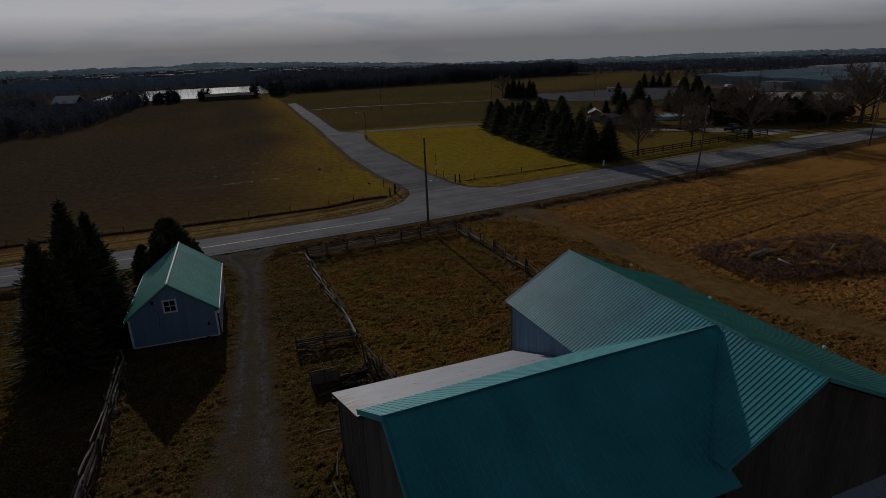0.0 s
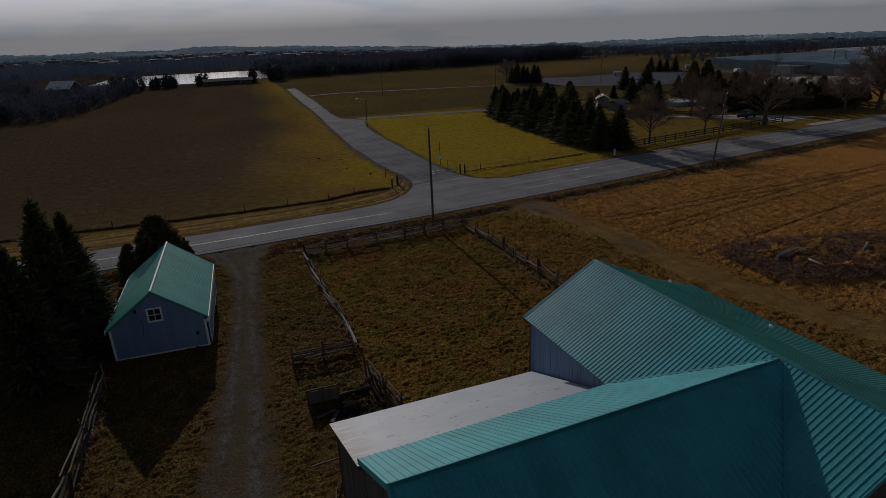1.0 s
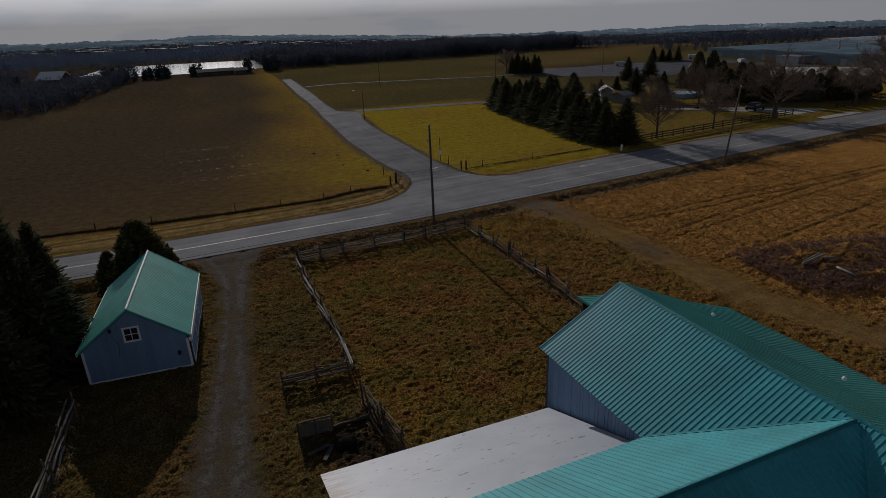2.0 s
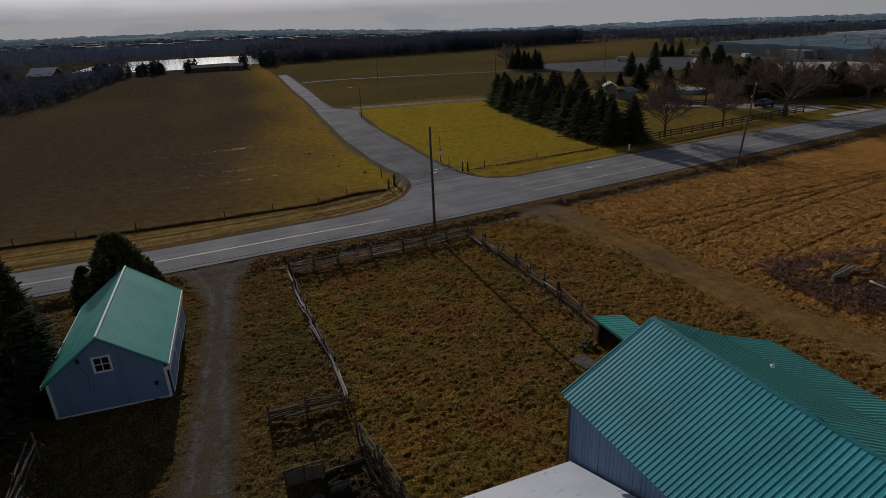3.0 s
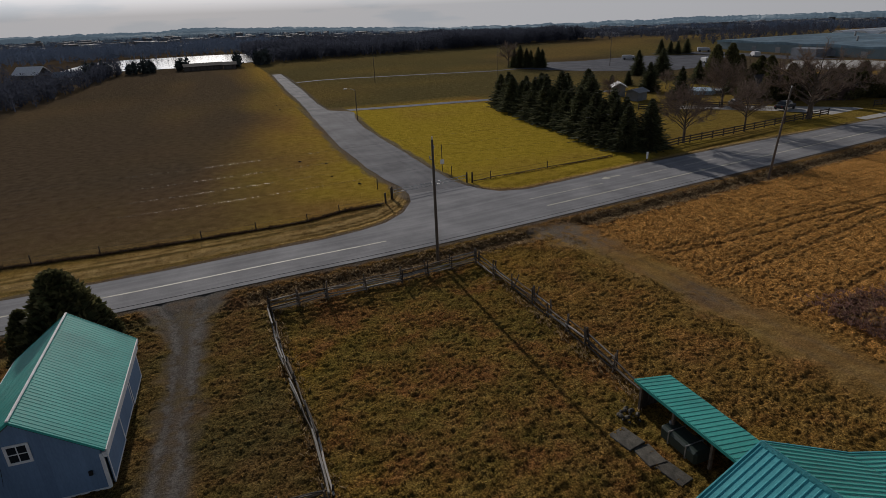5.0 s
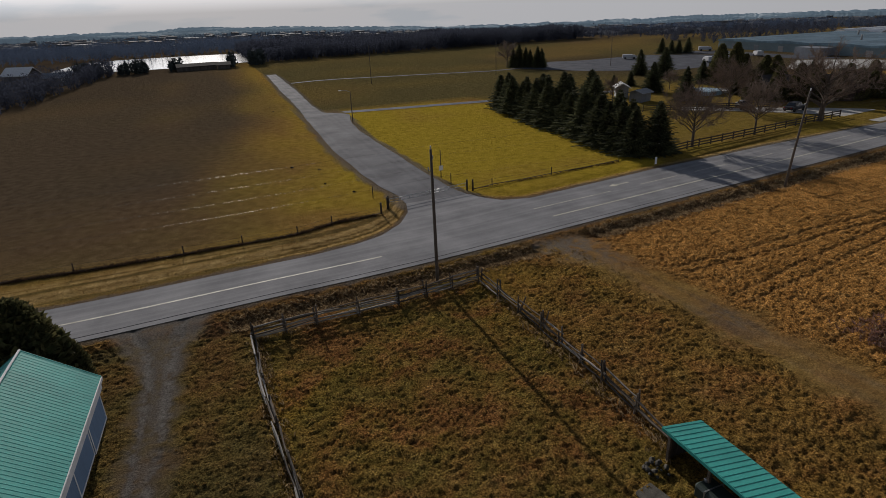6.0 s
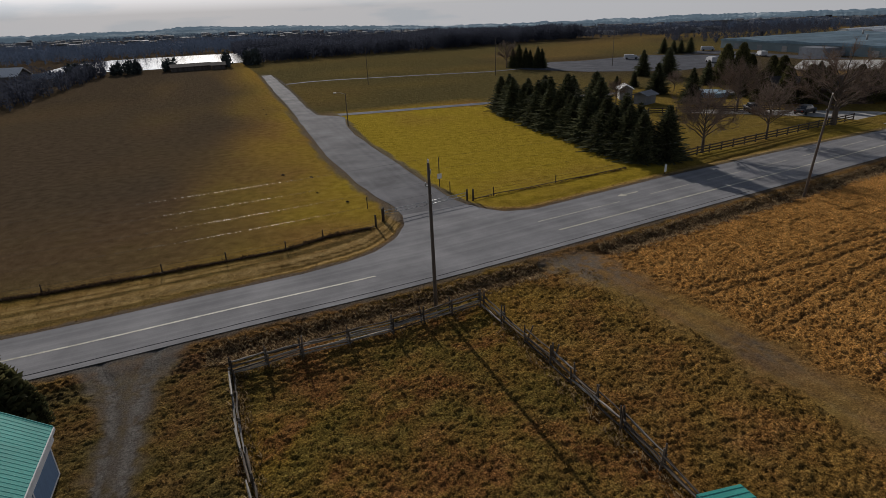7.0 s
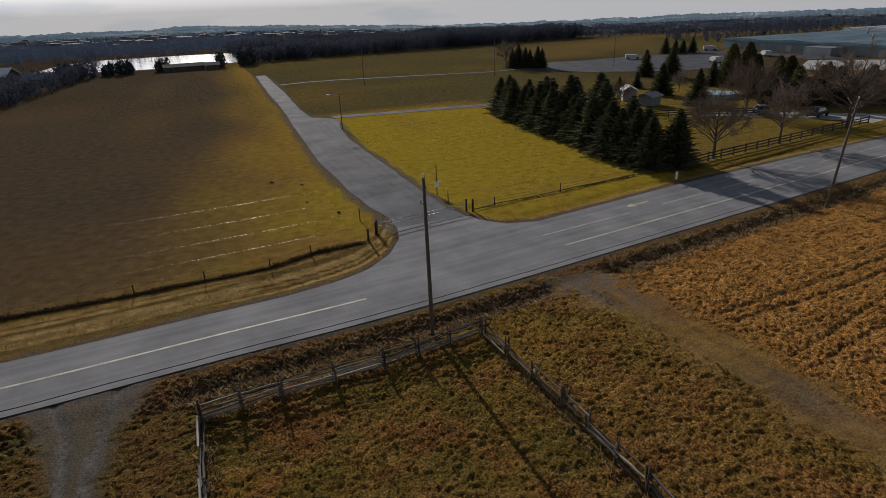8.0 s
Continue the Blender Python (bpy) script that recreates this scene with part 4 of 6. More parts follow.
def rail_fence(pts, bay, rails, height, seed, label, double=True, lean=0.05, group="split-rail fences", wood=None, tall=1.05, zig=0.05):
    """Stacked rails between pairs of posts along a line of corners."""
    rng = random.Random(seed)
    base = Vector((*pts[0], 0))
    fence = thing("rail_fence", label, "fence", Matrix.Translation(base), group)
    for a, b in zip(pts, pts[1:]):
        a, b = Vector((*a, 0)), Vector((*b, 0))
        L = (b - a).length
        n = max(1, round(L / bay))
        u = (b - a).normalized()
        side = Vector((-u.y, u.x, 0))
        yaw = math.atan2(u.y, u.x)
        for k in range(n + 1):
            p = a + u * (L * k / n)
            gz = float(ground_height(p.x, p.y))
            for s in ((-1, 1) if double else (1,)):
                h = height * rng.uniform(tall, tall + 0.4)
                m = Matrix.Translation(p - base + side * s * 0.13 + u * rng.uniform(-0.06, 0.06) + Vector((0, 0, gz))) @ Euler((rng.gauss(0, lean), rng.gauss(0, lean), rng.uniform(0, 6))).to_matrix().to_4x4() @ Matrix.Diagonal((0.75, 0.75, h, 1))
                shared("post", rng.choice(POSTS), fence, m)
        for k in range(n):
            p0, p1 = a + u * (L * k / n), a + u * (L * (k + 1) / n)
            mid = (p0 + p1) / 2
            gz = float(ground_height(mid.x, mid.y))
            for r in range(rails):
                z = 0.14 + (height - 0.16) * r / max(1, rails - 1) + rng.uniform(-0.08, 0.08)
                ln = (L / n) * rng.uniform(1.02, 1.16)
                m = Matrix.Translation(mid - base + side * (rng.uniform(-0.05, 0.05) + zig * (2 * ((k + r) % 2) - 1)) + Vector((0, 0, gz + z))) @ Euler((rng.uniform(0, 6), rng.gauss(0, 0.03), yaw + rng.gauss(0, 0.02)), "XYZ").to_matrix().to_4x4()
                shared("rail", rng.choice(wood or RAILS), fence, m @ Matrix.Diagonal((ln, 1.0, 1.0, 1)))
    return fence


rail_fence([(7.8, 53.7), (12.0, 54.05), (17.9, 54.3), (24.6, 55.2)], 2.4, 6, 0.92, 1, "silvery split-rail paddock fence beside the road ditch", tall=1.2, zig=0.08, wood=RAILS[:2] + PALE_RAILS)
rail_fence([(24.75, 55.0), (25.25, 46.7), (25.3, 40.3), (25.0, 34.6)], 2.45, 4, 0.78, 2, "weathered split-rail paddock fence beside the farm track", lean=0.08, wood=RAILS + PALE_RAILS[:1], tall=1.4, zig=0.12)
rail_fence([(7.8, 53.3), (7.75, 48.5), (7.95, 44), (8.25, 38.6), (8.15, 34.7)], 2.9, 3, 0.55, 3, "low bleached split-rail fence beside the gravel drive", False, wood=PALE_RAILS[:3] + RAILS[:4], zig=0.09)
rail_fence([(4.05, 34.5), (7.9, 34.4)], 1.9, 7, 0.85, 4, "short split-rail fence beside the gravel drive")
rail_fence([(8.05, 31.0), (8.35, 28.8), (8.75, 26.3)], 2.3, 4, 1.15, 5, "leaning split-rail fence beside the barn pen", True, 0.12)
rail_fence([(-7.0, 36.6), (-7.1, 31), (-7.2, 27), (-7.55, 22), (-8.1, 16)], 2.7, 5, 1.15, 6, "bleached split-rail fence beside the spruces", False, 0.09, wood=PALE_RAILS[:3] + RAILS[:4], zig=0.09)


# ---- pen by the lean-to ----
def build_pen():
    pen = thing("stock_pen", "broken stock pen of grey panels and rails round dark mud", "animal pen", Matrix.Translation((6.25, 28.4, 0)))
    m_mud = plain("black_mud", (0.022, 0.020, 0.018), 0.95, 0.0, 0.0, vary=0.4, scale=2.0, grain=11, bump_d=0.05)
    m_ply = plain("weathered_plywood", (0.155, 0.138, 0.115), 0.85, vary=0.3, scale=2.5, grain=20, stretch=(1, 1, 0.2), random_amount=0.15)
    bm = bmesh.new()
    bmesh.ops.create_icosphere(bm, subdivisions=3, radius=1.0)
    for v in bm.verts:
        n = noise.noise(v.co * 1.6) * 0.35
        v.co = Vector((v.co.x * 0.62 * (1 + n), v.co.y * 0.6 * (1 + n), max(0, v.co.z) * 0.34 * (1 + n)))
    bmesh.ops.transform(bm, matrix=Matrix.Translation((0.1, -0.15, 0)), verts=bm.verts)
    part("manure_heap", bm, m_mud, pen, "black manure heap")
    for x, tilt, turn in ((-1.62, 0.06, 3), (-0.78, 0.10, -4)):
        part("panel", boxm(-0.4, 0.4, -0.015, 0.015, 0.0, 0.82, 0.004, Matrix.Translation((x, 1.15, 0.02)) @ Euler((tilt, 0, radians(turn))).to_matrix().to_4x4()), m_ply, pen, "grey weathered plywood panel")
    for x, y in ((-2.05, 1.2), (-1.2, 1.2), (-0.34, 1.22), (1.75, 1.4)):
        shared("post", POSTS[0], pen, Matrix.Translation((x, y, 0)) @ Matrix.Diagonal((0.7, 0.7, 0.95, 1)))
    for k, (x, y, z, r, L) in enumerate(((-1.2, 1.22, 0.86, 2, 1.9), (0.7, 1.25, 0.16, 5, 2.2), (1.75, 0.3, 0.2, 95, 2.0))):
        shared("rail", RAILS[k], pen, Matrix.Translation((x, y, z)) @ Euler((0, 0.03, radians(r))).to_matrix().to_4x4() @ Matrix.Diagonal((L, 1, 1, 1)))
    part("plank", boxm(-1.05, 1.05, -0.02, 0.02, 0.0, 0.22, m=Matrix.Translation((0.75, 1.32, 0.0)) @ Euler((0.15, 0, radians(6))).to_matrix().to_4x4()), M_BARN, pen, "dark kerb plank")
    for x, y, r in ((-1.3, -0.2, 20), (-0.9, -0.6, 60)):
        part("plank", boxm(-0.6, 0.6, -0.1, 0.1, 0.0, 0.04, m=Matrix.Translation((x, y, 0.1)) @ Euler((0.1, 0.05, radians(r))).to_matrix().to_4x4()), M_BARN, pen)
    return pen


build_pen()
for k, (x, y, z, rz, ry, L) in enumerate(((4.2, 23.6, 0.7, 30, 0.35, 2.2), (4.0, 20.8, 0.75, 80, 0.2, 2.4), (3.7, 19.2, 0.3, 95, 0.05, 2.0))):
    ob = new("loose_rail", RAILS[k])
    ob.matrix_basis = Matrix.Translation((x, y, z)) @ Euler((0, ry, radians(rz))).to_matrix().to_4x4() @ Matrix.Diagonal((L, 1, 1, 1))
    tagged(ob, "grey split rail leaning by the barn wall", "rail", "loose rails")


# ---- lean-to coop at the paddock corner ----
def build_coop():
    coop = thing("run_in_shelter", "open timber shelter with sloping teal steel roof", "shelter", Matrix.Translation((24.95, 31.75, 0)))
    ya, yb = 2.65, -6.2
    roof_slope(coop, (-0.95, ya, 1.72), (-0.95, yb, 1.72), (2.3, 0, -0.42), M_SHED_TEAL, 0.9, 3)
    part("fascia", boxm(-1.0, -0.96, yb, ya, 1.56, 1.72), M_SHED_TEAL, coop)
    for y in (2.3, 0.0, -2.4, -4.8):
        part("post", boxm(-0.82, -0.68, y - 0.07, y + 0.07, 0, 1.58, 0.01), M_RAIL, coop)
        part("post", boxm(1.05, 1.17, y - 0.06, y + 0.06, 0, 1.2, 0.01), M_RAIL, coop)
    board_wall(coop, (1.2, ya - 0.2), (1.2, yb), 0, lambda s: 1.2, M_BARN, 0.2)
    board_wall(coop, (-0.8, ya - 0.25), (1.2, ya - 0.25), 0, lambda s: 1.5 - 0.35 * s, M_BARN, 0.2)
    part("brace", boxm(-0.8, -0.72, 0.1, 2.2, 1.35, 1.45), M_RAIL, coop)
    return coop


build_coop()


def build_tank(m):
    t = thing("stock_trough", "dark green plastic water trough under the shelter roof", "trough", m)
    bm = boxm(-0.5, 0.5, -1.15, 1.15, 0.0, 0.72, 0.12)
    part("body", bm, plain("dark_green_plastic", (0.03, 0.045, 0.04), 0.45, vary=0.15), t)
    for y in (-0.55, 0.55):
        part("strap", boxm(-0.52, 0.52, y - 0.03, y + 0.03, 0.02, 0.735), M_STEEL, t)
    part("valve", boxm(-0.08, 0.08, 0.9, 1.05, 0.70, 0.86, 0.02), M_STEEL, t, "steel float valve")
    return t


build_tank(Matrix.Translation((24.15, 30.85, 0.02)))
rngp = random.Random(5)
slab_bm = boxm(-0.55, 0.55, -0.75, 0.75, -0.05, 0.07, 0.03)
slab_me = bpy.data.meshes.new("paving_slab")
slab_bm.to_mesh(slab_me)
slab_bm.free()
slab_me.materials.append(M_CONCRETE)
for k in range(3):
    ob = new("paving_slab", slab_me)
    ob.matrix_basis = Matrix.Translation((22.15 + 0.22 * k, 32.5 - 1.36 * k, -0.01)) @ Euler((rngp.gauss(0, 0.03), rngp.gauss(0, 0.03), rngp.gauss(0.1, 0.08))).to_matrix().to_4x4() @ Matrix.Diagonal((0.95 - 0.1 * k, 0.95, 1, 1))
    tagged(ob, "worn concrete slab lying in the paddock grass", "slab", "concrete slabs by the shelter")


def rubble(name, x, y, n, spread_r, size, mat, label, category, seed):
    """A heap of stones or clods, one mesh."""
    rng = random.Random(seed)
    V, Fc = [], []
    for _ in range(n):
        bm = bmesh.new()
        bmesh.ops.create_icosphere(bm, subdivisions=1, radius=1.0)
        s = size * rng.uniform(0.5, 1.4)
        a, r = rng.uniform(0, 6.28), spread_r * math.sqrt(rng.random())
        o = len(V)
        for v in bm.verts:
            k = 1 + rng.uniform(-0.25, 0.25)
            V.append((x + r * math.cos(a) + v.co.x * s * k, y + r * math.sin(a) + v.co.y * s * k, max(0.0, s * 0.5 + (spread_r - r) * 0.35) + v.co.z * s * 0.8 * k))
        Fc += [[v.index + o for v in f.verts] for f in bm.faces]
        bm.free()
    return tagged(new(name, raw_mesh(name, V, Fc, mat)), label, category, kind="stuff")


rubble("stone_heap", 23.4, 33.8, 18, 0.6, 0.13, M_CONCRETE, "heap of grey field stones at the shelter post", "stones", 3)


# ---- poles and wires ----
def utility_pole(x, y, height, top_dx=0.0, top_dy=0.0, arms=True, z0=0.0):
    p = thing("utility_pole", "tall grey wooden utility pole beside the road", "utility pole", Matrix.Translation((x, y, z0)), "roadside utility poles")
    pts = [(top_dx * s, top_dy * s, height * s - (0.6 if s == 0 else 0)) for s in (0, 0.33, 0.66, 1.0)]
    tube_part("shaft", pts, [0.135, 0.125, 0.11, 0.09], M_POLE, p, 10)
    top = Vector((top_dx, top_dy, height))
    if arms:
        for k, (dz, dx) in enumerate(((0.0, 0), (-0.75, 0.18), (-1.55, -0.18), (-2.35, 0.18))):
            q = top + Vector((dx, 0.16 if k else 0, dz))
            if k:
                part("bracket", boxm(min(0, dx), max(0, dx), -0.03, 0.03, -0.04, 0.04, m=Matrix.Translation(top + Vector((0, 0.12, dz)))), M_STEEL, p)
            tube_part("insulator", [q, q + Vector((0, 0, 0.10)), q + Vector((0, 0, 0.12)), q + Vector((0, 0, 0.26))], [0.04, 0.04, 0.065, 0.04], M_STEEL if k else M_TRIM, p, 8, "porcelain insulator")
    return p


POLES = [(-21.5, 55.8, 10.4, 0, 0), (21.85, 56.5, 10.4, -0.15, -0.2), (65.2, 61.9, 10.2, 0.65, -0.4), (110.8, 67.8, 10.2, 0.6, 0), (156, 74.8, 10.2, 0, 0)]
for x, y, h, dx, dy in POLES:
    utility_pole(x, y, h, dx, dy)


def wire(a, b, sag, group="roadside wires"):
    a, b = Vector(a), Vector(b)
    n = 14
    pts = []
    for i in range(n + 1):
        s = i / n
        p = a.lerp(b, s)
        p.z -= 4 * sag * s * (1 - s)
        pts.append(p)
    vs, fs = tube_data(pts, [0.0034] * (n + 1), 4)
    tagged(new("overhead_wire", raw_mesh("overhead_wire", vs, fs, M_WIRE)), "thin bare aluminium power wire between poles", "wire", group)


for (x0, y0, h0, dx0, dy0), (x1, y1, h1, dx1, dy1) in zip(POLES, POLES[1:]):
    for dz, off, sag in ((0.26, 0, 0.35), (-0.5, 0.18, 0.45), (-1.3, -0.18, 0.5), (-2.1, 0.18, 0.55)):
        wire((x0 + dx0 + off, y0 + dy0 + 0.16, h0 + dz), (x1 + dx1 + off, y1 + dy1 + 0.16, h1 + dz), sag)


def lamp_post(x, y, height, arm, label):
    p = thing("street_lamp", label, "street lamp", Matrix.Translation((x, y, 0)), "lane lamps")
    tube_part("post", [(0, 0, -0.4), (0, 0, height * 0.5), (0, 0, height)], [0.09, 0.08, 0.06], M_POLE, p, 8)
    if arm:
        tube_part("arm", [(0, 0, height - 0.2), (-arm * 0.5, 0, height + 0.15), (-arm, 0, height + 0.2)], [0.04] * 3, M_STEEL, p, 6)
        part("lamp_head", boxm(-arm - 0.55, -arm + 0.05, -0.14, 0.14, height + 0.12, height + 0.27, 0.03), M_STEEL, p, "pale grey lamp head")
    return p


lamp_post(33.5, 129, 6.0, 1.6, "thin lane lamp post with pale head")
lamp_post(54.6, 190.5, 10.5, 0.0, "distant slim wooden lamp pole")
lamp_post(93.3, 186.5, 10.5, 0.0, "distant slim wooden lamp pole")
lamp_post(134.4, 184.4, 11.5, 0.0, "distant slim wooden lamp pole")


# ---- lane gate, signs, wire fences ----
def wood_post(name, x, y, h, r, label, category, group=""):
    vs, fs = tube_data([(0, 0, -0.3), (0, 0, h * 0.6), (0, 0, h)], [r, r * 0.97, r * 0.92], 8)
    ob = new(name, raw_mesh(name, vs, fs, M_FENCE, True))
    ob.matrix_basis = Matrix.Translation((x, y, 0))
    return tagged(ob, label, category, group)


def bar_gate(a, b, height, label):
    a, b = Vector((*a, 0)), Vector((*b, 0))
    g = thing("bar_gate", label, "gate", Matrix.Translation(a) @ Euler((0, 0, math.atan2(b.y - a.y, b.x - a.x))).to_matrix().to_4x4(), "lane gates")
    L = (b - a).length
    for z in (height - 0.05, height * 0.62):
        tube_part("rail", [(0, 0, z + 0.04), (L / 2, 0, z), (L, 0, z - 0.02)], [0.035] * 3, M_STEEL, g, 6)
    for k in range(5):
        x = L * k / 4
        tube_part("stile", [(x, 0, height * 0.58), (x, 0, height)], [0.03] * 2, M_STEEL, g, 6)
    return g


for x, y in ((22.6, 74.0), (23.75, 75.5), (23.95, 75.9), (33.9, 77.5), (34.5, 77.25)):
    wood_post("gate_post", x, y, 1.35, 0.11, "stout dark wooden gate post at the lane mouth", "gate post", "lane gate posts")
bar_gate((24.1, 75.9), (28.9, 76.7), 1.0, "long low grey bar gate across the lane")
bar_gate((33.75, 77.5), (29.1, 76.75), 1.0, "long low grey bar gate across the lane")


def sign_post(x, y, h, w, hh, z, label):
    s = thing("sign_post", label, "sign", Matrix.Translation((x, y, 0)))
    tube_part("post", [(0, 0, -0.3), (0, 0, h)], [0.05, 0.045], M_FENCE, s, 6)
    part("plate", boxm(-w / 2, w / 2, -0.08, -0.055, z, z + hh, 0.006), M_TRIM, s, "white sign plate")
    return s


sign_post(33.4, 84.2, 3.5, 0.55, 0.6, 1.0, "tall dark post with small white sign")
sign_post(59.0, 75.4, 1.35, 0.32, 0.9, 0.35, "white roadside marker post in the grass")
for x, y, h in ((33.55, 81.4, 1.3), (23.5, 80.3, 1.3)):
    wood_post("marker_post", x, y, h, 0.05, "slim wooden marker post beside the lane", "post", "lane marker posts")


def wire_fence(pts, bay, label, top_rail=True):
    base = Vector((*pts[0], 0))
    f = thing("field_fence", label, "fence", Matrix.Translation(base), "field fences")
    me = raw_mesh("post", *tube_data([(0, 0, -0.3), (0, 0, 1.0)], [0.06, 0.05], 6), M_FENCE)
    for a, b in zip(pts, pts[1:]):
        a, b = Vector((*a, 0)), Vector((*b, 0))
        L = (b - a).length
        n = max(1, round(L / bay))
        for k in range(n):
            p = a.lerp(b, k / n)
            shared("post", me, f, Matrix.Translation(p - base))
        for z, r in ((0.85, 0.010), (0.55, 0.008), (0.22, 0.05)):
            pa, pb = a - base, b - base
            tube_part("strand", [pa + Vector((0, 0, z)), (pa + pb) / 2 + Vector((0, 0, z - 0.05)), pb + Vector((0, 0, z))], [r] * 3, M_FENCE, f, 4)
    return f


wire_fence([(-60, 73.4), (-16, 72.7), (-5, 71.8), (3.6, 71.7), (13.7, 72.0), (17.3, 73.4), (22.4, 74.0)], 6.5, "low dark post and wire field fence")
wire_fence([(34.6, 77.3), (37.3, 77.9), (45.8, 78.6), (56.9, 79.8)], 8.5, "low dark post and wire field fence")


# ---- board fence along the house lawn ----
def board_fence(pts, bay, label):
    base = Vector((*pts[0], 0))
    f = thing("board_fence", label, "fence", Matrix.Translation(base), "board fences")
    post = boxm(-0.07, 0.07, -0.07, 0.07, -0.2, 1.25, 0.01)
    pme = bpy.data.meshes.new("post")
    post.to_mesh(pme)
    post.free()
    pme.materials.append(M_FENCE)
    plank = boxm(-0.5, 0.5, -0.02, 0.02, -0.08, 0.08)
    kme = bpy.data.meshes.new("plank")
    plank.to_mesh(kme)
    plank.free()
    kme.materials.append(M_FENCE)
    for a, b in zip(pts, pts[1:]):
        a, b = Vector((*a, 0)), Vector((*b, 0))
        L = (b - a).length
        n = max(1, round(L / bay))
        yaw = math.atan2(b.y - a.y, b.x - a.x)
        rot = Euler((0, 0, yaw)).to_matrix().to_4x4()
        for k in range(n + 1):
            shared("post", pme, f, Matrix.Translation(a.lerp(b, k / n) - base) @ rot)
        for k in range(n):
            c = a.lerp(b, (k + 0.5) / n) - base
            for z in (0.35, 0.72, 1.1):
                shared("plank", kme, f, Matrix.Translation(c + Vector((0, 0, z))) @ rot @ Matrix.Translation((0, -0.09, 0)) @ Matrix.Diagonal((L / n, 1, 1, 1)))
    return f


board_fence([(63.4, 79.4), (69, 80.6), (86.4, 83.0), (97, 84.5), (106.5, 85.6)], 2.45, "dark brown three-board fence along the house lawn")
board_fence([(84.3, 108.2), (93.5, 104), (105, 98.1)], 2.6, "dark brown three-board fence behind the lawn")
board_fence([(120.4, 87.1), (134.2, 89.1), (148.1, 91.1)], 2.6, "dark brown three-board fence along the roadside")


# ---- conifers ----
def conifer_crown(height, radius, seed, whorls=24, per=9, droop=0.25, taper=0.85, skirt=0.06):
    """Whorls of drooping boughs, each a spine with flat side sprays; uneven and open."""
    rng = random.Random(seed)
    V, Fc = [], []

    def tri(a, b, c):
        o = len(V)
        V.extend((a, b, c))
        Fc.append((o, o + 1, o + 2))

    def quad(a, b, c, d):
        o = len(V)
        V.extend((a, b, c, d))
        Fc.append((o, o + 1, o + 2, o + 3))

    for w in range(whorls):
        s = (w + rng.random() * 0.6) / whorls
        z = height * (skirt + (1 - skirt) * s)
        R = radius * (1 - s) ** taper * rng.uniform(0.66, 1.2) + 0.10
        n = max(4, int(per * (1 - 0.5 * s)))
        a0 = rng.uniform(0, 6.28)
        for k in range(n):
            a = a0 + 2 * math.pi * k / n + rng.gauss(0, 0.16)
            L = R * rng.uniform(0.7, 1.15)
            lift = 0.35 * s - droop * (1 - s) + rng.gauss(0, 0.06)
            d = Vector((math.cos(a), math.sin(a), 0))
            side = Vector((-d.y, d.x, 0))
            segs = 5
            P = []
            for i in range(segs + 1):
                q = i / segs
                P.append(Vector((0, 0, z)) + d * (L * q) + Vector((0, 0, L * (lift * q + 0.10 * q * q))))
            for i in range(1, segs + 1):
                q = i / segs
                wid = L * 0.34 * (1.08 - q) + 0.10
                for sg in (-1, 1):
                    tip = P[i] + side * sg * wid * rng.uniform(0.7, 1.25) + d * wid * 0.75 + Vector((0, 0, -wid * rng.uniform(0.05, 0.45)))
                    root = P[i - 1]
                    mid1 = root.lerp(tip, 0.55) + d * 0.10 + Vector((0, 0, 0.05))
                    mid2 = root.lerp(tip, 0.5) - d * 0.10 + Vector((0, 0, -0.06))
                    quad(root, mid2, tip, mid1)
            quad(P[segs - 2], P[segs - 1] + side * 0.12, P[segs] + d * 0.15, P[segs - 1] - side * 0.12)
            tri(P[0], P[2] + side * L * 0.12 + Vector((0, 0, -0.12 * L)), P[2] - side * L * 0.12 + Vector((0, 0, -0.12 * L)))
    for k in range(6):
        a = k * 1.05
        tri(Vector((0.14 * math.cos(a), 0.14 * math.sin(a), height * 0.955)), Vector((0.14 * math.cos(a + 1.2), 0.14 * math.sin(a + 1.2), height * 0.955)), Vector((0, 0, height * 1.015)))
    return V, Fc


def bush_crown(height, radius, seed, n, leaf):
    """A dense uneven evergreen crown of many small upturned sprays, lobed and open at its edge."""
    rng = np.random.RandomState(seed)
    v = rng.uniform(0.0, 1.0, n) ** 0.85
    a = rng.uniform(0, 2 * math.pi, n)
    lobe = lattice(a * 1.6 + 3, v * 5.0, seed) * 0.55 + lattice(a * 4.5, v * 13.0, seed + 1) * 0.35
    wall = radius * (1 - v) ** 0.62 * np.minimum(1.0, 0.72 + v * 3.0) * (0.62 + 0.62 * lobe) + 0.08
    q = np.sqrt(rng.uniform(0.3, 1.0, n))
    out = np.stack([np.cos(a), np.sin(a), np.zeros(n)], -1)
    c = out * (wall * q)[:, None]
    c[:, 2] = height * (0.02 + 0.96 * v)
    d = out * rng.uniform(0.2, 0.9, (n, 1)) + np.array([0, 0, 0.75]) + rng.normal(0, 0.35, (n, 3))
    d /= np.linalg.norm(d, axis=1)[:, None]
    w = np.cross(d, rng.normal(0, 1, (n, 3)))
    w /= np.linalg.norm(w, axis=1)[:, None]
    size = leaf * rng.uniform(0.6, 1.5, (n, 1))
    quads = np.stack([c - d * size * 0.5, c + w * size * 0.42 + d * size * 0.2, c + d * size, c - w * size * 0.42 + d * size * 0.2], 1).reshape(-1, 3)
    return quads, np.arange(4 * n).reshape(-1, 4)


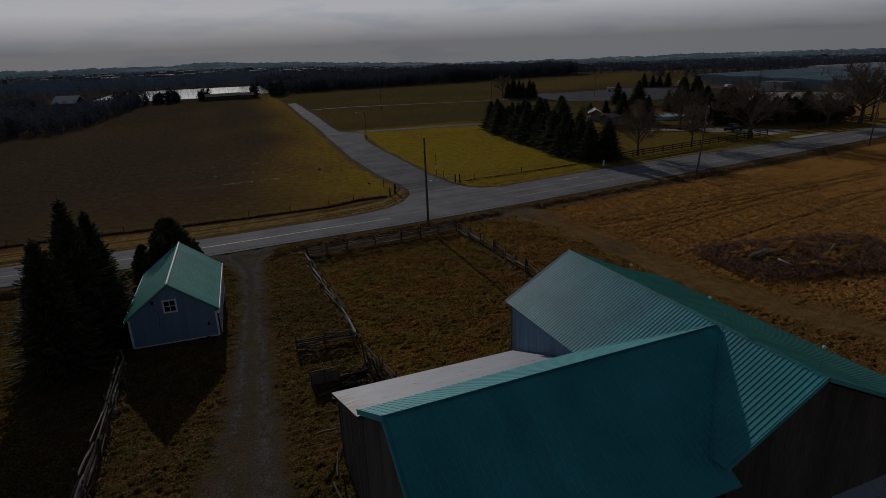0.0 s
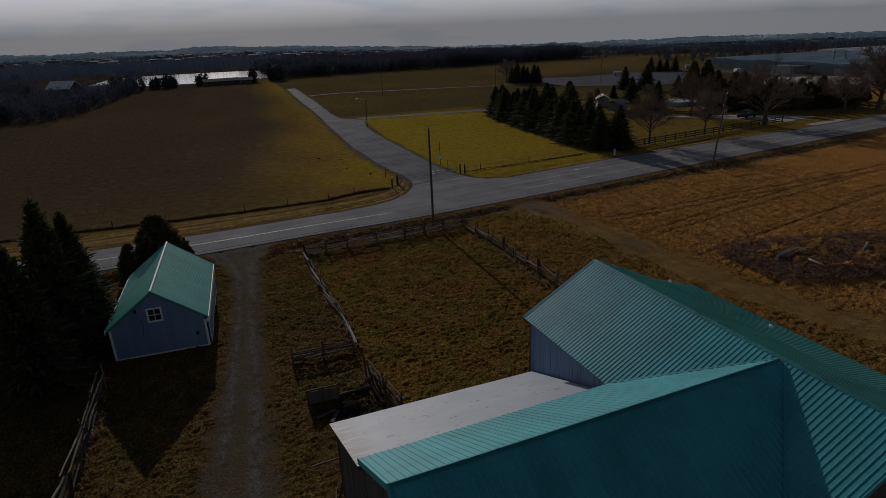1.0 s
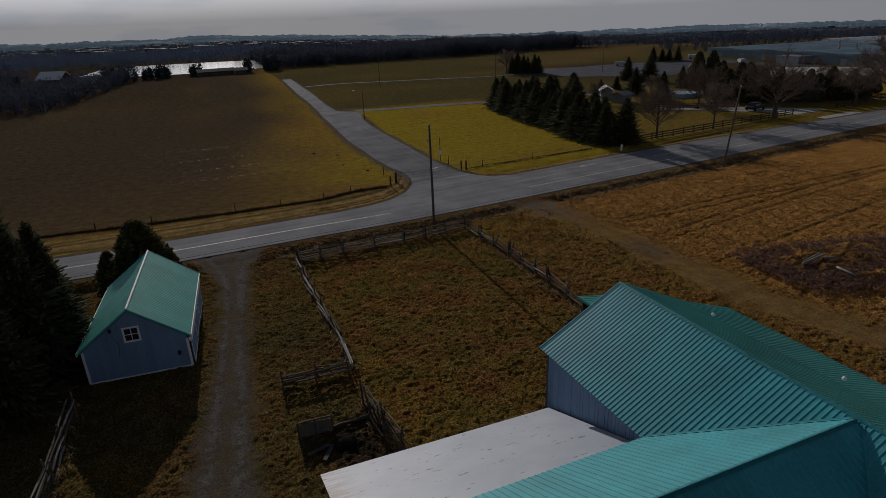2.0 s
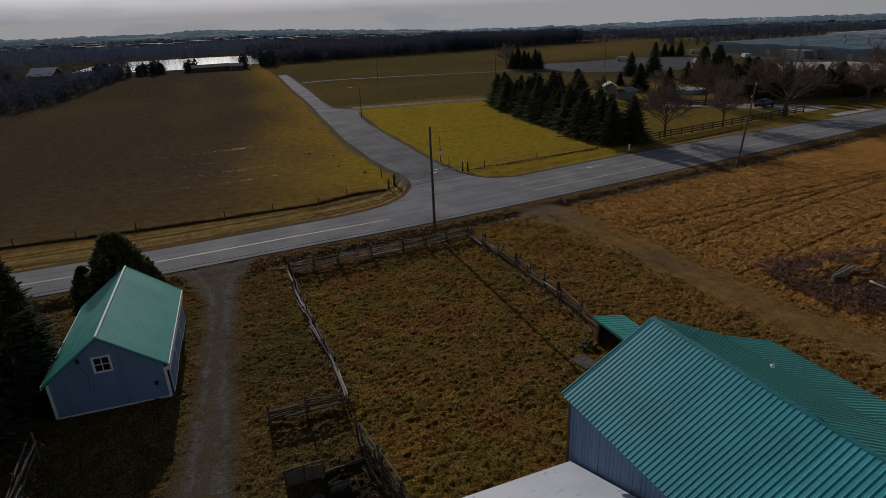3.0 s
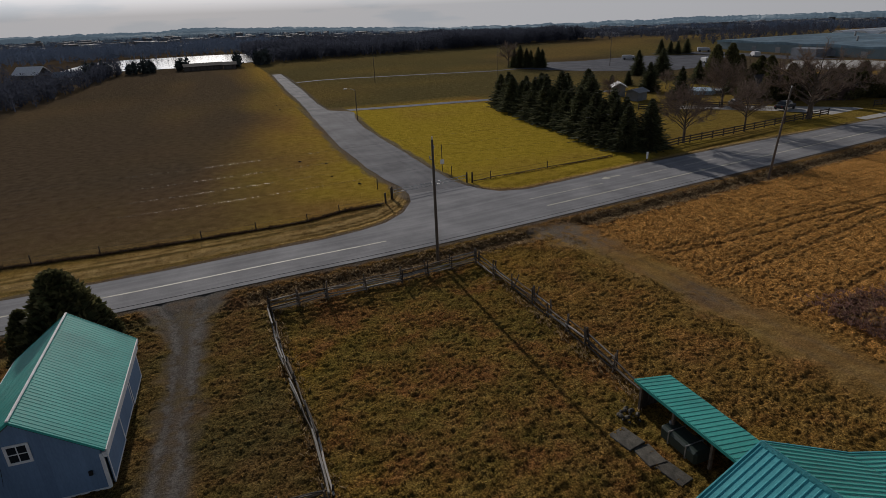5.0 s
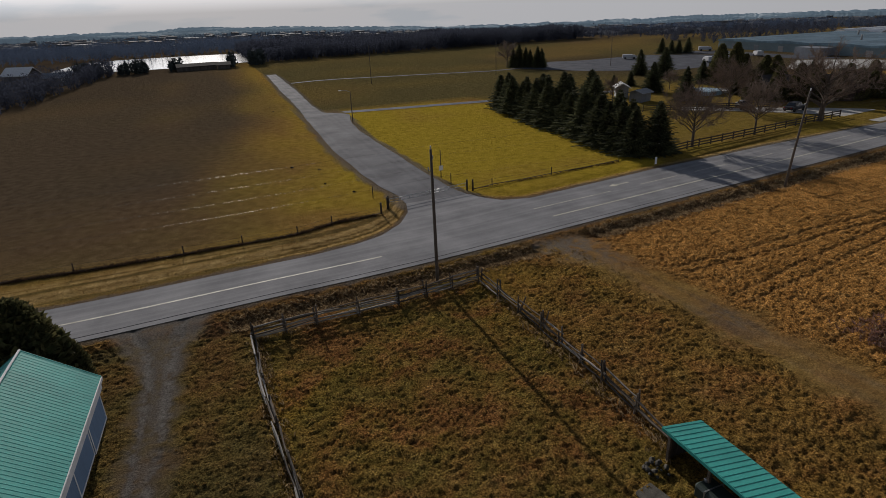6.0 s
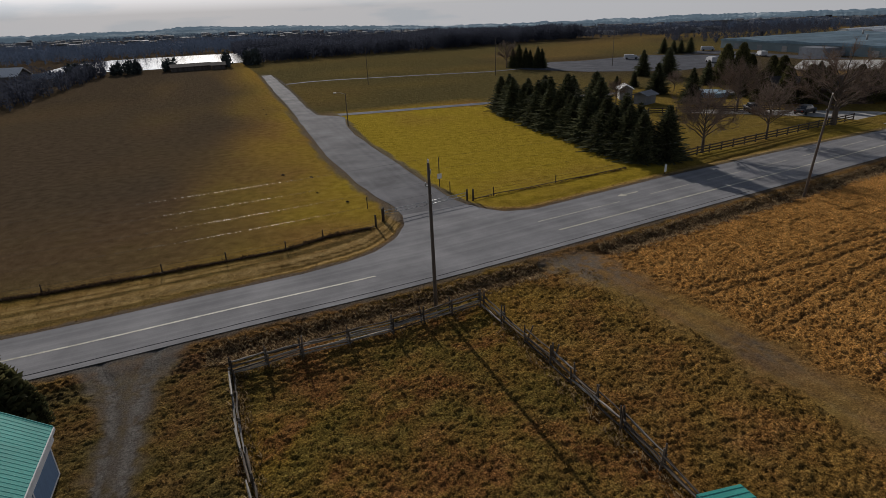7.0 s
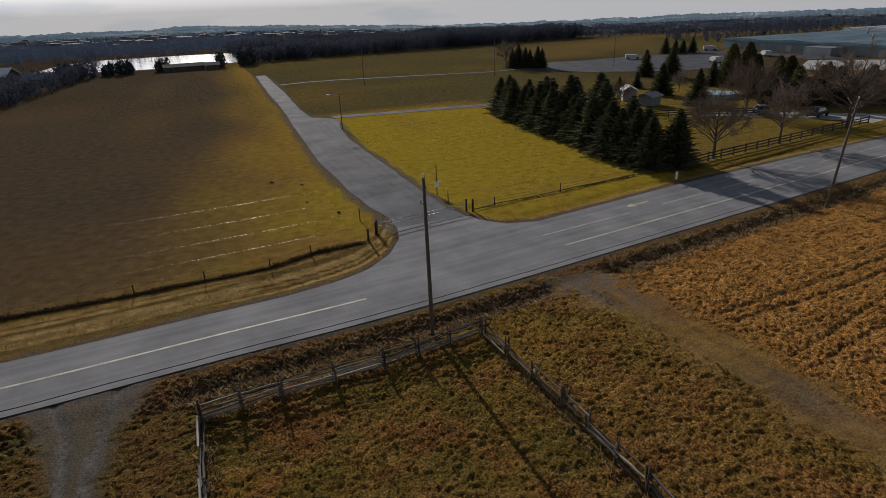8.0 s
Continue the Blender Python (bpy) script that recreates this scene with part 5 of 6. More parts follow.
def bush_meshes(height, radius, seed, mat, n=5200, leaf=0.3):
    crown = raw_mesh("crown", *bush_crown(height, radius, seed, n, leaf), mat)
    tv, tf = tube_data([(0, 0, -0.3), (0, 0, height * 0.4), (0, 0, height * 0.92)], [radius * 0.08, radius * 0.05, 0.02], 7)
    return crown, raw_mesh("trunk", tv, tf, M_BARK, True)


def conifer_meshes(height, radius, seed, mat, fill, **kw):
    """Crown and trunk of a spruce; fill is the number of short sprays that thicken the boughs."""
    V, Fc = conifer_crown(height, radius, seed, **kw)
    extra, quads = bush_crown(height * 0.93, radius * 0.74, seed + 50, fill, 0.26)
    Fc = Fc + [tuple(int(i) + len(V) for i in q) for q in quads]
    crown = raw_mesh("crown", V + [tuple(v) for v in extra], Fc, mat)
    tv, tf = tube_data([(0, 0, -0.3), (0, 0, height * 0.4), (0, 0, height * 0.97)], [radius * 0.075, radius * 0.05, 0.02], 7)
    trunk = raw_mesh("trunk", tv, tf, M_BARK, True)
    return crown, trunk


def plant_conifer(kind, meshes, x, y, sc, label, group, z=0.0, sz=None):
    crown, trunk = meshes
    t = thing(kind, label, "tree", Matrix.Translation((x, y, z)) @ Euler((0, 0, (x * 7.3 + y * 3.1) % 6.28)).to_matrix().to_4x4() @ Matrix.Diagonal((sc, sc, sz or sc, 1)), group)
    shared("crown", crown, t, Matrix())
    shared("trunk", trunk, t, Matrix())
    return t


BIG = [conifer_meshes(10.5, 3.3, 11, M_SPRUCE, 3200, whorls=52, per=16, droop=0.2), conifer_meshes(9.8, 3.1, 12, M_SPRUCE, 3200, whorls=50, per=16, droop=0.2)]
SPR = [conifer_meshes(8.0, 3.1, 20 + k, M_SPRUCE, 350, whorls=38, per=15, droop=0.24, taper=0.9) for k in range(4)]
CED = bush_meshes(6.2, 2.5, 33, M_CEDAR)

for x, y, k, sc, sz in ((-9.5, 42.0, 0, 0.95, 1.03), (-8.5, 43.4, 1, 0.85, 0.97), (-10.5, 38.0, 1, 1.0, 0.95), (-18.6, 46.5, 0, 0.7, 0.5)):
    plant_conifer("spruce", BIG[k], x, y, sc, "tall dense dark green spruce beside the shed", "spruces by the shed", sz=sz)
plant_conifer("cedar", CED, -4.25, 52.9, 1.3, "bushy olive-green cedar behind the shed", "cedars by the shed", sz=0.96)
plant_conifer("cedar", CED, -2.3, 53.2, 0.52, "bushy olive-green cedar behind the shed", "cedars by the shed")
plant_conifer("cedar", CED, -6.6, 53.3, 0.6, "bushy olive-green cedar behind the shed", "cedars by the shed")

rngt = random.Random(77)
row = []
for i in range(18):
    s = i / 17
    row.append((60.4 + 3.9 * s + rngt.gauss(0, 0.3), 81.9 + 46.5 * s + rngt.gauss(0, 0.5), rngt.uniform(0.80, 0.98)))
row += [(63.3, 80.2, 0.9), (63.2, 88.5, 0.98), (64.0, 95.5, 1.17), (66.5, 100, 1.2), (63.6, 103.5, 1.15), (64.5, 110, 1.02), (67, 107, 1.05), (66.5, 115, 0.98), (66.6, 121, 0.85), (62.6, 84.8, 0.88), (66.6, 126, 0.75)]
for k, (x, y, sc) in enumerate(row):
    plant_conifer("spruce", SPR[k % 4], x, y, sc * 1.2, "dark green spruce in the windbreak row by the road", "windbreak spruces", sz=sc)
for k, (x, y, sc, wide) in enumerate(((123.9, 157.3, 0.86, 0.95), (126.5, 150.5, 0.95, 1.2), (103.1, 127.7, 0.84, 0.95), (99.7, 113.9, 0.86, 0.9), (106.9, 140.1, 0.45, 0.5), (101, 139, 0.4, 0.4), (122.3, 132.5, 0.72, 0.75),
                                         (176.8, 208.9, 0.74, 0.8), (180.4, 207.7, 0.62, 0.75), (183.2, 206.7, 0.6, 0.7), (186.6, 205.5, 0.72, 0.75),
                                         (114.7, 114.7, 0.6, 0.7), (128.4, 108.1, 0.7, 0.9), (144.2, 120.3, 0.6, 0.8))):
    plant_conifer("spruce", SPR[(k + 1) % 4], x, y, wide, "dark green spruce standing near the distant house", "spruces by the house", sz=sc)
for x, y, sc, sz in ((125.2, 130.2, 1.25, 1.46), (128.2, 128.4, 1.2, 1.5), (138.0, 134.2, 0.95, 0.95), (140.8, 130.4, 1.05, 0.9), (139.3, 126.2, 1.1, 0.95)):
    plant_conifer("pine", CED, x, y, sc, "broad dark pine behind the garden pool", "pines behind the pool", sz=sz)
for k, (x, y, sc) in enumerate(((108.6, 203.5, 0.9), (110.0, 202, 1.1), (111.4, 200, 0.95), (112.8, 199.5, 0.85), (114.2, 197, 1.0), (115.2, 196, 0.9))):
    plant_conifer("spruce", SPR[k % 4], x, y, sc * 0.85, "dark spruce in a clump on the far field", "clump of far spruces")
hedge_rng = random.Random(3)
for k in range(12):
    plant_conifer("cedar", CED, 124.6 + k * 0.85, 101.0 - k * 0.85 + hedge_rng.gauss(0, 0.4), 0.75 + hedge_rng.uniform(-0.1, 0.15), "dark clipped cedar in the roadside hedge", "cedar hedge")

for k, (x, y, sc) in enumerate(((112, 103, 0.85), (115.5, 101, 0.95), (119, 100, 0.9), (122, 97.5, 0.8), (110, 107, 0.8), (125, 95.5, 0.7), (114, 109, 0.9), (118, 107.5, 0.85), (131, 102, 0.8), (136, 100.5, 0.85), (141, 99, 0.75), (146, 97.5, 0.7))):
    plant_conifer("yew", CED, x, y, sc * 1.2, "dark bushy evergreen before the low house", "evergreens before the house")


# ---- bare broadleaf trees ----
def bare_tree_mesh(height, width, seed, trunk_r=0.22, fork=0.2, limbs=15, bow=0.7):
    """A trunk whose limbs rise in curves to a rounded crown, set with branches, twigs and fine spray."""
    rng = random.Random(seed)
    V, Fc, VT, FT = [], [], [], []

    def add(coarse, pts, rad, sides):
        A, B = (V, Fc) if coarse else (VT, FT)
        vs, fs = tube_data(pts, rad, sides)
        o = len(A)
        A.extend(vs)
        B.extend([tuple(i + o for i in f) for f in fs])

    def shoot(path, n, low, length, r, deep):
        """Side shoots along a path, and their own shoots in turn."""
        for _ in range(n):
            t = rng.uniform(low, 1.0) * (len(path) - 1)
            i = min(int(t), len(path) - 2)
            p = path[i].lerp(path[i + 1], t - i)
            along = (path[i + 1] - path[i]).normalized()
            side = Vector((rng.gauss(0, 1), rng.gauss(0, 1), rng.gauss(0.25, 0.7)))
            d = (along * 0.9 + side.normalized() * 0.85).normalized()
            L = length * rng.uniform(0.55, 1.2)
            mid = p + d * L * 0.5
            end = mid + (d + Vector((rng.gauss(0, 0.2), rng.gauss(0, 0.2), rng.gauss(0.15, 0.15)))).normalized() * L * 0.5
            pts = [p, mid, end] if deep else [p, end]
            add(False, pts, [r, r * 0.7, r * 0.4] if deep else [r, r * 0.4], 3)
            if deep:
                shoot(pts, (6, 9)[deep - 1], 0.15, L * 0.5, max(0.008, r * 0.5), deep - 1)

    lean = Vector((rng.gauss(0, 0.02), rng.gauss(0, 0.02), 1))
    bole = [lean * (height * q) for q in (-0.03, 0.12, 0.3, 0.45, 0.6)]
    add(True, bole, [trunk_r * 1.15, trunk_r, trunk_r * 0.78, trunk_r * 0.45, trunk_r * 0.16], 8)
    for k in range(limbs):
        s = (k + 0.5) / limbs
        start = lean * (height * (fork + (0.58 - fork) * s))
        a = k * 2.4 + rng.gauss(0, 0.3)
        v = -0.30 + 1.25 * s + rng.gauss(0, 0.08)
        v = max(-0.4, min(0.97, v))
        out = math.sqrt(1 - v * v) * width / 2 * rng.uniform(0.8, 1.05)
        end = Vector((math.cos(a) * out, math.sin(a) * out, height * (0.58 + 0.40 * v)))
        if end.z < start.z + 0.05 * height:
            end.z = start.z + 0.05 * height
        ctrl = start.lerp(end, 0.5) + Vector((0, 0, (bow - 0.5) * 0.35 * height * (1 - 0.5 * s)))
        path = []
        for i in range(7):
            q = i / 6
            p = start * (1 - q) ** 2 + ctrl * (2 * q * (1 - q)) + end * q * q
            path.append(p + Vector((rng.gauss(0, 0.05), rng.gauss(0, 0.05), rng.gauss(0, 0.04))) * (q * width * 0.25))
        L = (end - start).length
        r = trunk_r * (0.44 - 0.16 * s)
        add(True, path, [r * (1 - 0.85 * i / 6) for i in range(7)], 5)
        shoot(path, 13, 0.3, min(L * 0.36, 1.6), r * 0.3, 2)
    return raw_mesh("trunk", V, Fc, M_BARK), raw_mesh("crown", VT, FT, M_TWIG)


BARE = [bare_tree_mesh(8.6, 8.4, 51, 0.20, 0.2, 22), bare_tree_mesh(8.2, 7.0, 52, 0.17, 0.24, 20), bare_tree_mesh(11.6, 14.5, 53, 0.42, 0.17, 26, 0.62)]


def plant_bare(x, y, k, sc, label, rot=0.0, sz=None):
    t = thing("bare_tree", label, "tree", Matrix.Translation((x, y, 0)) @ Euler((0, 0, rot)).to_matrix().to_4x4() @ Matrix.Diagonal((sc, sc, sz or sc, 1)), "bare broadleaf trees")
    shared("trunk", BARE[k][0], t, Matrix())
    shared("crown", BARE[k][1], t, Matrix())


plant_bare(70.5, 81.2, 0, 1.0, "leafless rounded tree on the lawn by the board fence")
plant_bare(84.2, 82.9, 1, 0.95, "leafless reddish tree on the lawn by the board fence", 1.2)
plant_bare(100.8, 84.9, 2, 1.0, "large spreading leafless tree by the driveway", 0.5)
plant_bare(98.6, 101.6, 0, 1.05, "leafless purple-brown tree beside the driveway", 2.2)
plant_bare(124.7, 86.3, 0, 1.0, "leafless tree by the roadside fence", 0.9)
plant_bare(135.8, 86.8, 2, 1.1, "tall leafless tree by the roadside", 2.0, sz=1.2)
plant_bare(141.5, 88.2, 1, 1.3, "leafless tree by the roadside", 0.3)
plant_bare(132.8, 98.5, 1, 0.8, "leafless tree by the cedar hedge", 0.3)
plant_bare(87, 121, 1, 0.6, "leafless tree behind the windbreak", 4.0)
plant_bare(109.5, 129.3, 1, 0.52, "small round leafless tree behind the house lawn", 5.0)
plant_bare(107.0, 205.0, 1, 1.0, "leafless tree in the far field clump", 1.0)


# ---- house plot, cars, garden hut ----
M_DRIVE = plain("pale_gravel_drive", (0.40, 0.385, 0.36), 0.9, vary=0.2, scale=0.6, grain=8)
M_ROOF_DARK = plain("dark_brown_shingles", (0.055, 0.045, 0.042), 0.85, vary=0.3, scale=1.2, grain=6)
M_BRICK = plain("brown_brick_wall", (0.06, 0.042, 0.037), 0.85, vary=0.25, scale=1, grain=8)
M_PALE = plain("pale_siding", (0.26, 0.26, 0.26), 0.7, vary=0.12)
M_CAR = plain("dark_car_paint", (0.02, 0.022, 0.028), 0.45, 0.0, 0.3, vary=0.1)
M_TAIL = plain("red_lamp_glass", (0.25, 0.015, 0.012), 0.3, vary=0.1)
M_TYRE = plain("tyre_rubber", (0.02, 0.02, 0.02), 0.85, vary=0.1)
M_BLUE_ROOF = plain("blue_grey_roof_sheet", (0.118, 0.178, 0.225), 0.85, 0.0, 0.05, vary=0.25, scale=0.12, grain=0.8)
M_GREY_ROOF = plain("grey_roof_sheet", (0.17, 0.185, 0.21), 0.6, vary=0.2, scale=0.2, grain=1.0)


def flat_area(name, pts, z, mat, label):
    bm = bmesh.new()
    bm.faces.new([bm.verts.new((x, y, z)) for x, y in pts])
    if bm.faces[:] and bm.faces[:][0].normal.z < 0:
        bmesh.ops.reverse_faces(bm, faces=bm.faces[:])
    me = bpy.data.meshes.new(name)
    bm.to_mesh(me)
    bm.free()
    me.materials.append(mat)
    return tagged(new(name, me), label, "paving", kind="structure")


flat_area("house_drive", [(107.5, 79.0), (119.5, 80.5), (117, 88.5), (113, 92.5), (107.5, 97.0), (101, 103), (93.5, 108), (91, 105.5), (98, 99), (104, 92.5), (107.5, 86.5)], 0.05, M_DRIVE, "pale gravel house driveway")
M_LOT = road_material("grey_lot_asphalt", (0.062, 0.066, 0.082), (0.094, 0.098, 0.115), 0.6)
flat_area("parking_lot", [(108, 196), (118.6, 176), (139, 160), (156, 161), (164, 165), (188, 184), (180, 198), (167, 209), (140, 207), (120, 214)], 0.06, M_LOT, "wide grey asphalt parking lot")
flat_area("yard_strip", [(161.8, 141.9), (176, 127.7), (192, 112), (199, 118), (200.4, 143.3), (185.8, 157.0)], 0.05, M_DRIVE, "pale gravel yard before the long building")
flat_area("truck_court", [(189, 158), (200, 150), (199, 204), (186, 216), (176, 214), (190, 190)], 0.05, M_LOT, "grey asphalt court along the long building")


def house(name, x, y, rz, w, d, h, roof_h, wall_mat, roof_mat, label, category="house", windows=3, z=0.0):
    t = thing(name, label, category, Matrix.Translation((x, y, z)) @ Euler((0, 0, radians(rz))).to_matrix().to_4x4())
    part("wall", boxm(-w / 2, w / 2, -d / 2, d / 2, -0.3, h), wall_mat, t)
    bm = bmesh.new()
    o = 0.45
    prof = [(-d / 2 - o, h - 0.08), (0, h + roof_h), (d / 2 + o, h - 0.08), (d / 2 + o, h - 0.25), (0, h + roof_h - 0.2), (-d / 2 - o, h - 0.25)]
    A = [bm.verts.new((-w / 2 - o, yy, zz)) for yy, zz in prof]
    B = [bm.verts.new((w / 2 + o, yy, zz)) for yy, zz in prof]
    for i in range(6):
        bm.faces.new((A[i], A[(i + 1) % 6], B[(i + 1) % 6], B[i]))
    for S4 in (A, B):
        bm.faces.new((S4[0], S4[1], S4[4], S4[5]))
        bm.faces.new((S4[1], S4[2], S4[3], S4[4]))
    bmesh.ops.recalc_face_normals(bm, faces=bm.faces)
    part("roof", bm, roof_mat, t)
    for sx in (-1, 1):
        bm = bmesh.new()
        v = [bm.verts.new((sx * w / 2, -d / 2, h)), bm.verts.new((sx * w / 2, d / 2, h)), bm.verts.new((sx * w / 2, 0, h + roof_h - 0.22))]
        bm.faces.new(v)
        bmesh.ops.solidify(bm, geom=bm.faces[:], thickness=0.1)
        part("gable", bm, wall_mat, t)
    for i in range(windows):
        xx = -w / 2 + w * (i + 0.5) / windows
        wd = part("window", boxm(xx - 0.6, xx + 0.6, -d / 2 - 0.05, -d / 2 + 0.02, h * 0.35, h * 0.78), M_TRIM, t)
        part("pane", boxm(xx - 0.5, xx + 0.5, -d / 2 - 0.07, -d / 2 - 0.04, h * 0.39, h * 0.74), M_GLASS, wd)
    return t


house("house", 120.3, 102.7, -35, 17, 9, 2.8, 1.9, M_BRICK, M_ROOF_DARK, "low brown house with dark shingle roof behind trees", windows=0)
house("garden_hut", 93.5, 126.5, 60, 3.2, 2.6, 2.2, 0.9, M_PALE, M_TRIM, "small pale hut with white roof behind the spruces", "hut", 1)
house("garden_hut", 92.5, 119, 20, 3.6, 2.8, 1.9, 0.6, M_GREY_ROOF, M_GREY_ROOF, "small blue-grey hut behind the spruces", "hut", 0)


def car(x, y, rz, label, mat):
    c = thing("car", label, "car", Matrix.Translation((x, y, 0.06)) @ Euler((0, 0, radians(rz))).to_matrix().to_4x4(), "parked cars")
    part("body", boxm(-2.2, 2.2, -0.9, 0.9, 0.3, 0.95, 0.16), mat, c)
    bm = boxm(-1.5, 1.2, -0.8, 0.8, 0.9, 1.5, 0.05)
    for v in bm.verts:
        if v.co.z > 1.3:
            v.co.x *= 0.72
            v.co.y *= 0.85
    part("cabin", bm, M_GLASS, c, "dark glazed cabin")
    part("roof", boxm(-1.0, 0.8, -0.66, 0.66, 1.49, 1.54, 0.02), mat, c)
    for yy in (-0.62, 0.62):
        part("headlight", boxm(2.12, 2.23, yy - 0.17, yy + 0.17, 0.62, 0.78, 0.02), M_TRIM, c, "clear headlight")
        part("tail_light", boxm(-2.23, -2.12, yy - 0.15, yy + 0.15, 0.62, 0.80, 0.02), M_TAIL, c, "red tail light")
    part("bumper", boxm(2.1, 2.28, -0.82, 0.82, 0.34, 0.50, 0.03), M_TYRE, c)
    part("bumper", boxm(-2.28, -2.1, -0.82, 0.82, 0.34, 0.50, 0.03), M_TYRE, c)
    for xx in (-1.4, 1.4):
        for yy in (-0.86, 0.86):
            w = tube_part("wheel", [(xx, yy - 0.1, 0.33), (xx, yy + 0.1, 0.33)], [0.33, 0.33], M_TYRE, c, 14)
    return c


car(106, 93.8, 10, "dark parked car on the pale driveway", M_CAR)
car(100.8, 100.2, 60, "dark parked car beside the bare tree", M_CAR)


M_VAN = plain("white_van_paint", (0.36, 0.37, 0.39), 0.5, 0.0, 0.3, vary=0.08)


def van(m, length, height):
    v = thing("van", "white delivery van parked on the grey asphalt", "van", m, "parked vans")
    h = length / 2
    part("body", boxm(-h, h - 1.5, -1.0, 1.0, 0.35, height, 0.08), M_VAN, v)
    bm = boxm(h - 1.5, h, -0.95, 0.95, 0.35, height * 0.86, 0.08)
    for w in bm.verts:
        if w.co.z > height * 0.5 and w.co.x > h - 0.6:
            w.co.x -= 0.55
    part("cab", bm, M_VAN, v)
    part("windscreen", boxm(h - 0.75, h - 0.5, -0.8, 0.8, height * 0.5, height * 0.78, 0.02), M_GLASS, v, "dark windscreen")
    for xx in (-h + 0.9, h - 0.9):
        for yy in (-0.95, 0.95):
            tube_part("wheel", [(xx, yy - 0.1, 0.36), (xx, yy + 0.1, 0.36)], [0.36, 0.36], M_TYRE, v, 12)


for x, y, rz, length, height in ((154, 199.4, -35, 4.9, 1.55), (163, 171.4, 70, 4.7, 1.75), (196, 206, -38, 5.0, 1.7), (190, 176, 60, 4.8, 1.7)):
    van(Matrix.Translation((x, y, 0.06)) @ Euler((0, 0, radians(rz))).to_matrix().to_4x4(), length, height)


# garden pool with a small slide
def build_pool():
    p = thing("garden_pool", "round pale blue garden pool with slide on the lawn", "pool", Matrix.Translation((110.0, 119.0, 0)))
    m_pool = plain("pale_blue_liner", (0.35, 0.50, 0.62), 0.4, vary=0.1)
    vs, fs = tube_data([(0, 0, 0), (0, 0, 0.9), (0, 0, 0.92)], [3.4, 3.4, 3.2], 24)
    ob = new("basin", raw_mesh("basin", vs, fs, m_pool))
    ob.parent = p
    tube_part("slide", [(-4.6, 0, 2.2), (-3.9, 0, 2.1), (-3.0, 0, 1.3), (-2.2, 0, 1.0)], [0.22] * 4, m_pool, p, 6, "pale blue slide")
    tube_part("ladder", [(-5.2, 0, 0), (-4.6, 0, 2.2)], [0.08, 0.08], M_STEEL, p, 6)
    part("deck", boxm(3.0, 7.0, -2.0, 2.0, 0, 0.5, 0.03), M_PALE, p)


build_pool()


# ---- long low industrial building ----
def build_works():
    wks = thing("factory", "long low building with blue-grey sheet roof and loading doors", "factory", Matrix.Translation((203, 106, -0.2)) @ Euler((0, 0, radians(-4))).to_matrix().to_4x4())
    W, D, H = 62, 108, 3.7
    part("wall", boxm(0, W, 0, D, 0, H - 0.6), plain("grey_blue_cladding", (0.12, 0.165, 0.19), 0.6, vary=0.12, scale=0.2, grain=2), wks)
    for k in range(5):
        bm = bmesh.new()
        y0, y1 = D * k / 5, D * (k + 1) / 5
        prof = [(y0, H - 0.6), (y0, H), ((y0 + y1) / 2, H + 0.5), (y1, H), (y1, H - 0.6)]
        A = [bm.verts.new((-0.6, y, z)) for y, z in prof]
        B = [bm.verts.new((W, y, z)) for y, z in prof]
        for i in range(4):
            bm.faces.new((A[i], A[i + 1], B[i + 1], B[i]))
        bm.faces.new(A[::-1])
        bm.faces.new(B)
        bmesh.ops.recalc_face_normals(bm, faces=bm.faces)
        part("roof_bay", bm, M_BLUE_ROOF, wks, "blue-grey sheet roof bay")
    for k in range(9):
        part("loading_door", boxm(-0.15, 0.1, 7 + k * 11.4, 9.2 + k * 11.4, 0.2, 2.2), M_PALE if k % 3 == 0 else M_GREY_ROOF, wks)
    part("annex", boxm(-7, -0.2, 54, 64, 0, 2.8), M_GREY_ROOF, wks, "pale flat-roofed annex")
    for x, y in ((18, 60), (44, 82), (10, 26)):
        tube_part("stack", [(x, y, H), (x, y, H + 2.0)], [0.35, 0.35], M_PALE, wks, 10)


build_works()


def build_tunnel(m):
    """A long plastic growing tunnel on hoops."""
    t = thing("polytunnel", "long white plastic growing tunnel behind the factory", "polytunnel", m, "white polytunnels")
    V, Fc = [], []
    for x in (-24.0, 24.0):
        for k in range(13):
            a = math.pi * k / 12
            V.append((x, 4.4 * math.cos(a), 3.7 * math.sin(a)))
    Fc = [(k, k + 1, k + 14, k + 13) for k in range(12)]
    ob = new("cover", raw_mesh("cover", V, Fc, M_PLASTIC, True))
    ob.parent = t
    for x in (-24.0, 24.0):
        bm = bmesh.new()
        bm.faces.new([bm.verts.new((x, 4.3 * math.cos(math.pi * k / 12), 3.6 * math.sin(math.pi * k / 12))) for k in range(13)])
        bmesh.ops.solidify(bm, geom=bm.faces[:], thickness=0.05)
        part("end_wall", bm, M_PLASTIC, t)
    for x in range(-24, 25, 8):
        pts = [(x, 4.45 * math.cos(math.pi * k / 8), 3.75 * math.sin(math.pi * k / 8)) for k in range(9)]
        tube_part("hoop", pts, [0.05] * 9, M_STEEL, t, 5)


M_PLASTIC = plain("white_plastic_sheet", (0.62, 0.64, 0.66), 0.55, vary=0.1, scale=0.3, grain=2)
for k in range(7):
    build_tunnel(Matrix.Translation((312, 150 + 11 * k, 0.0)) @ Euler((0, 0, radians(-4))).to_matrix().to_4x4())


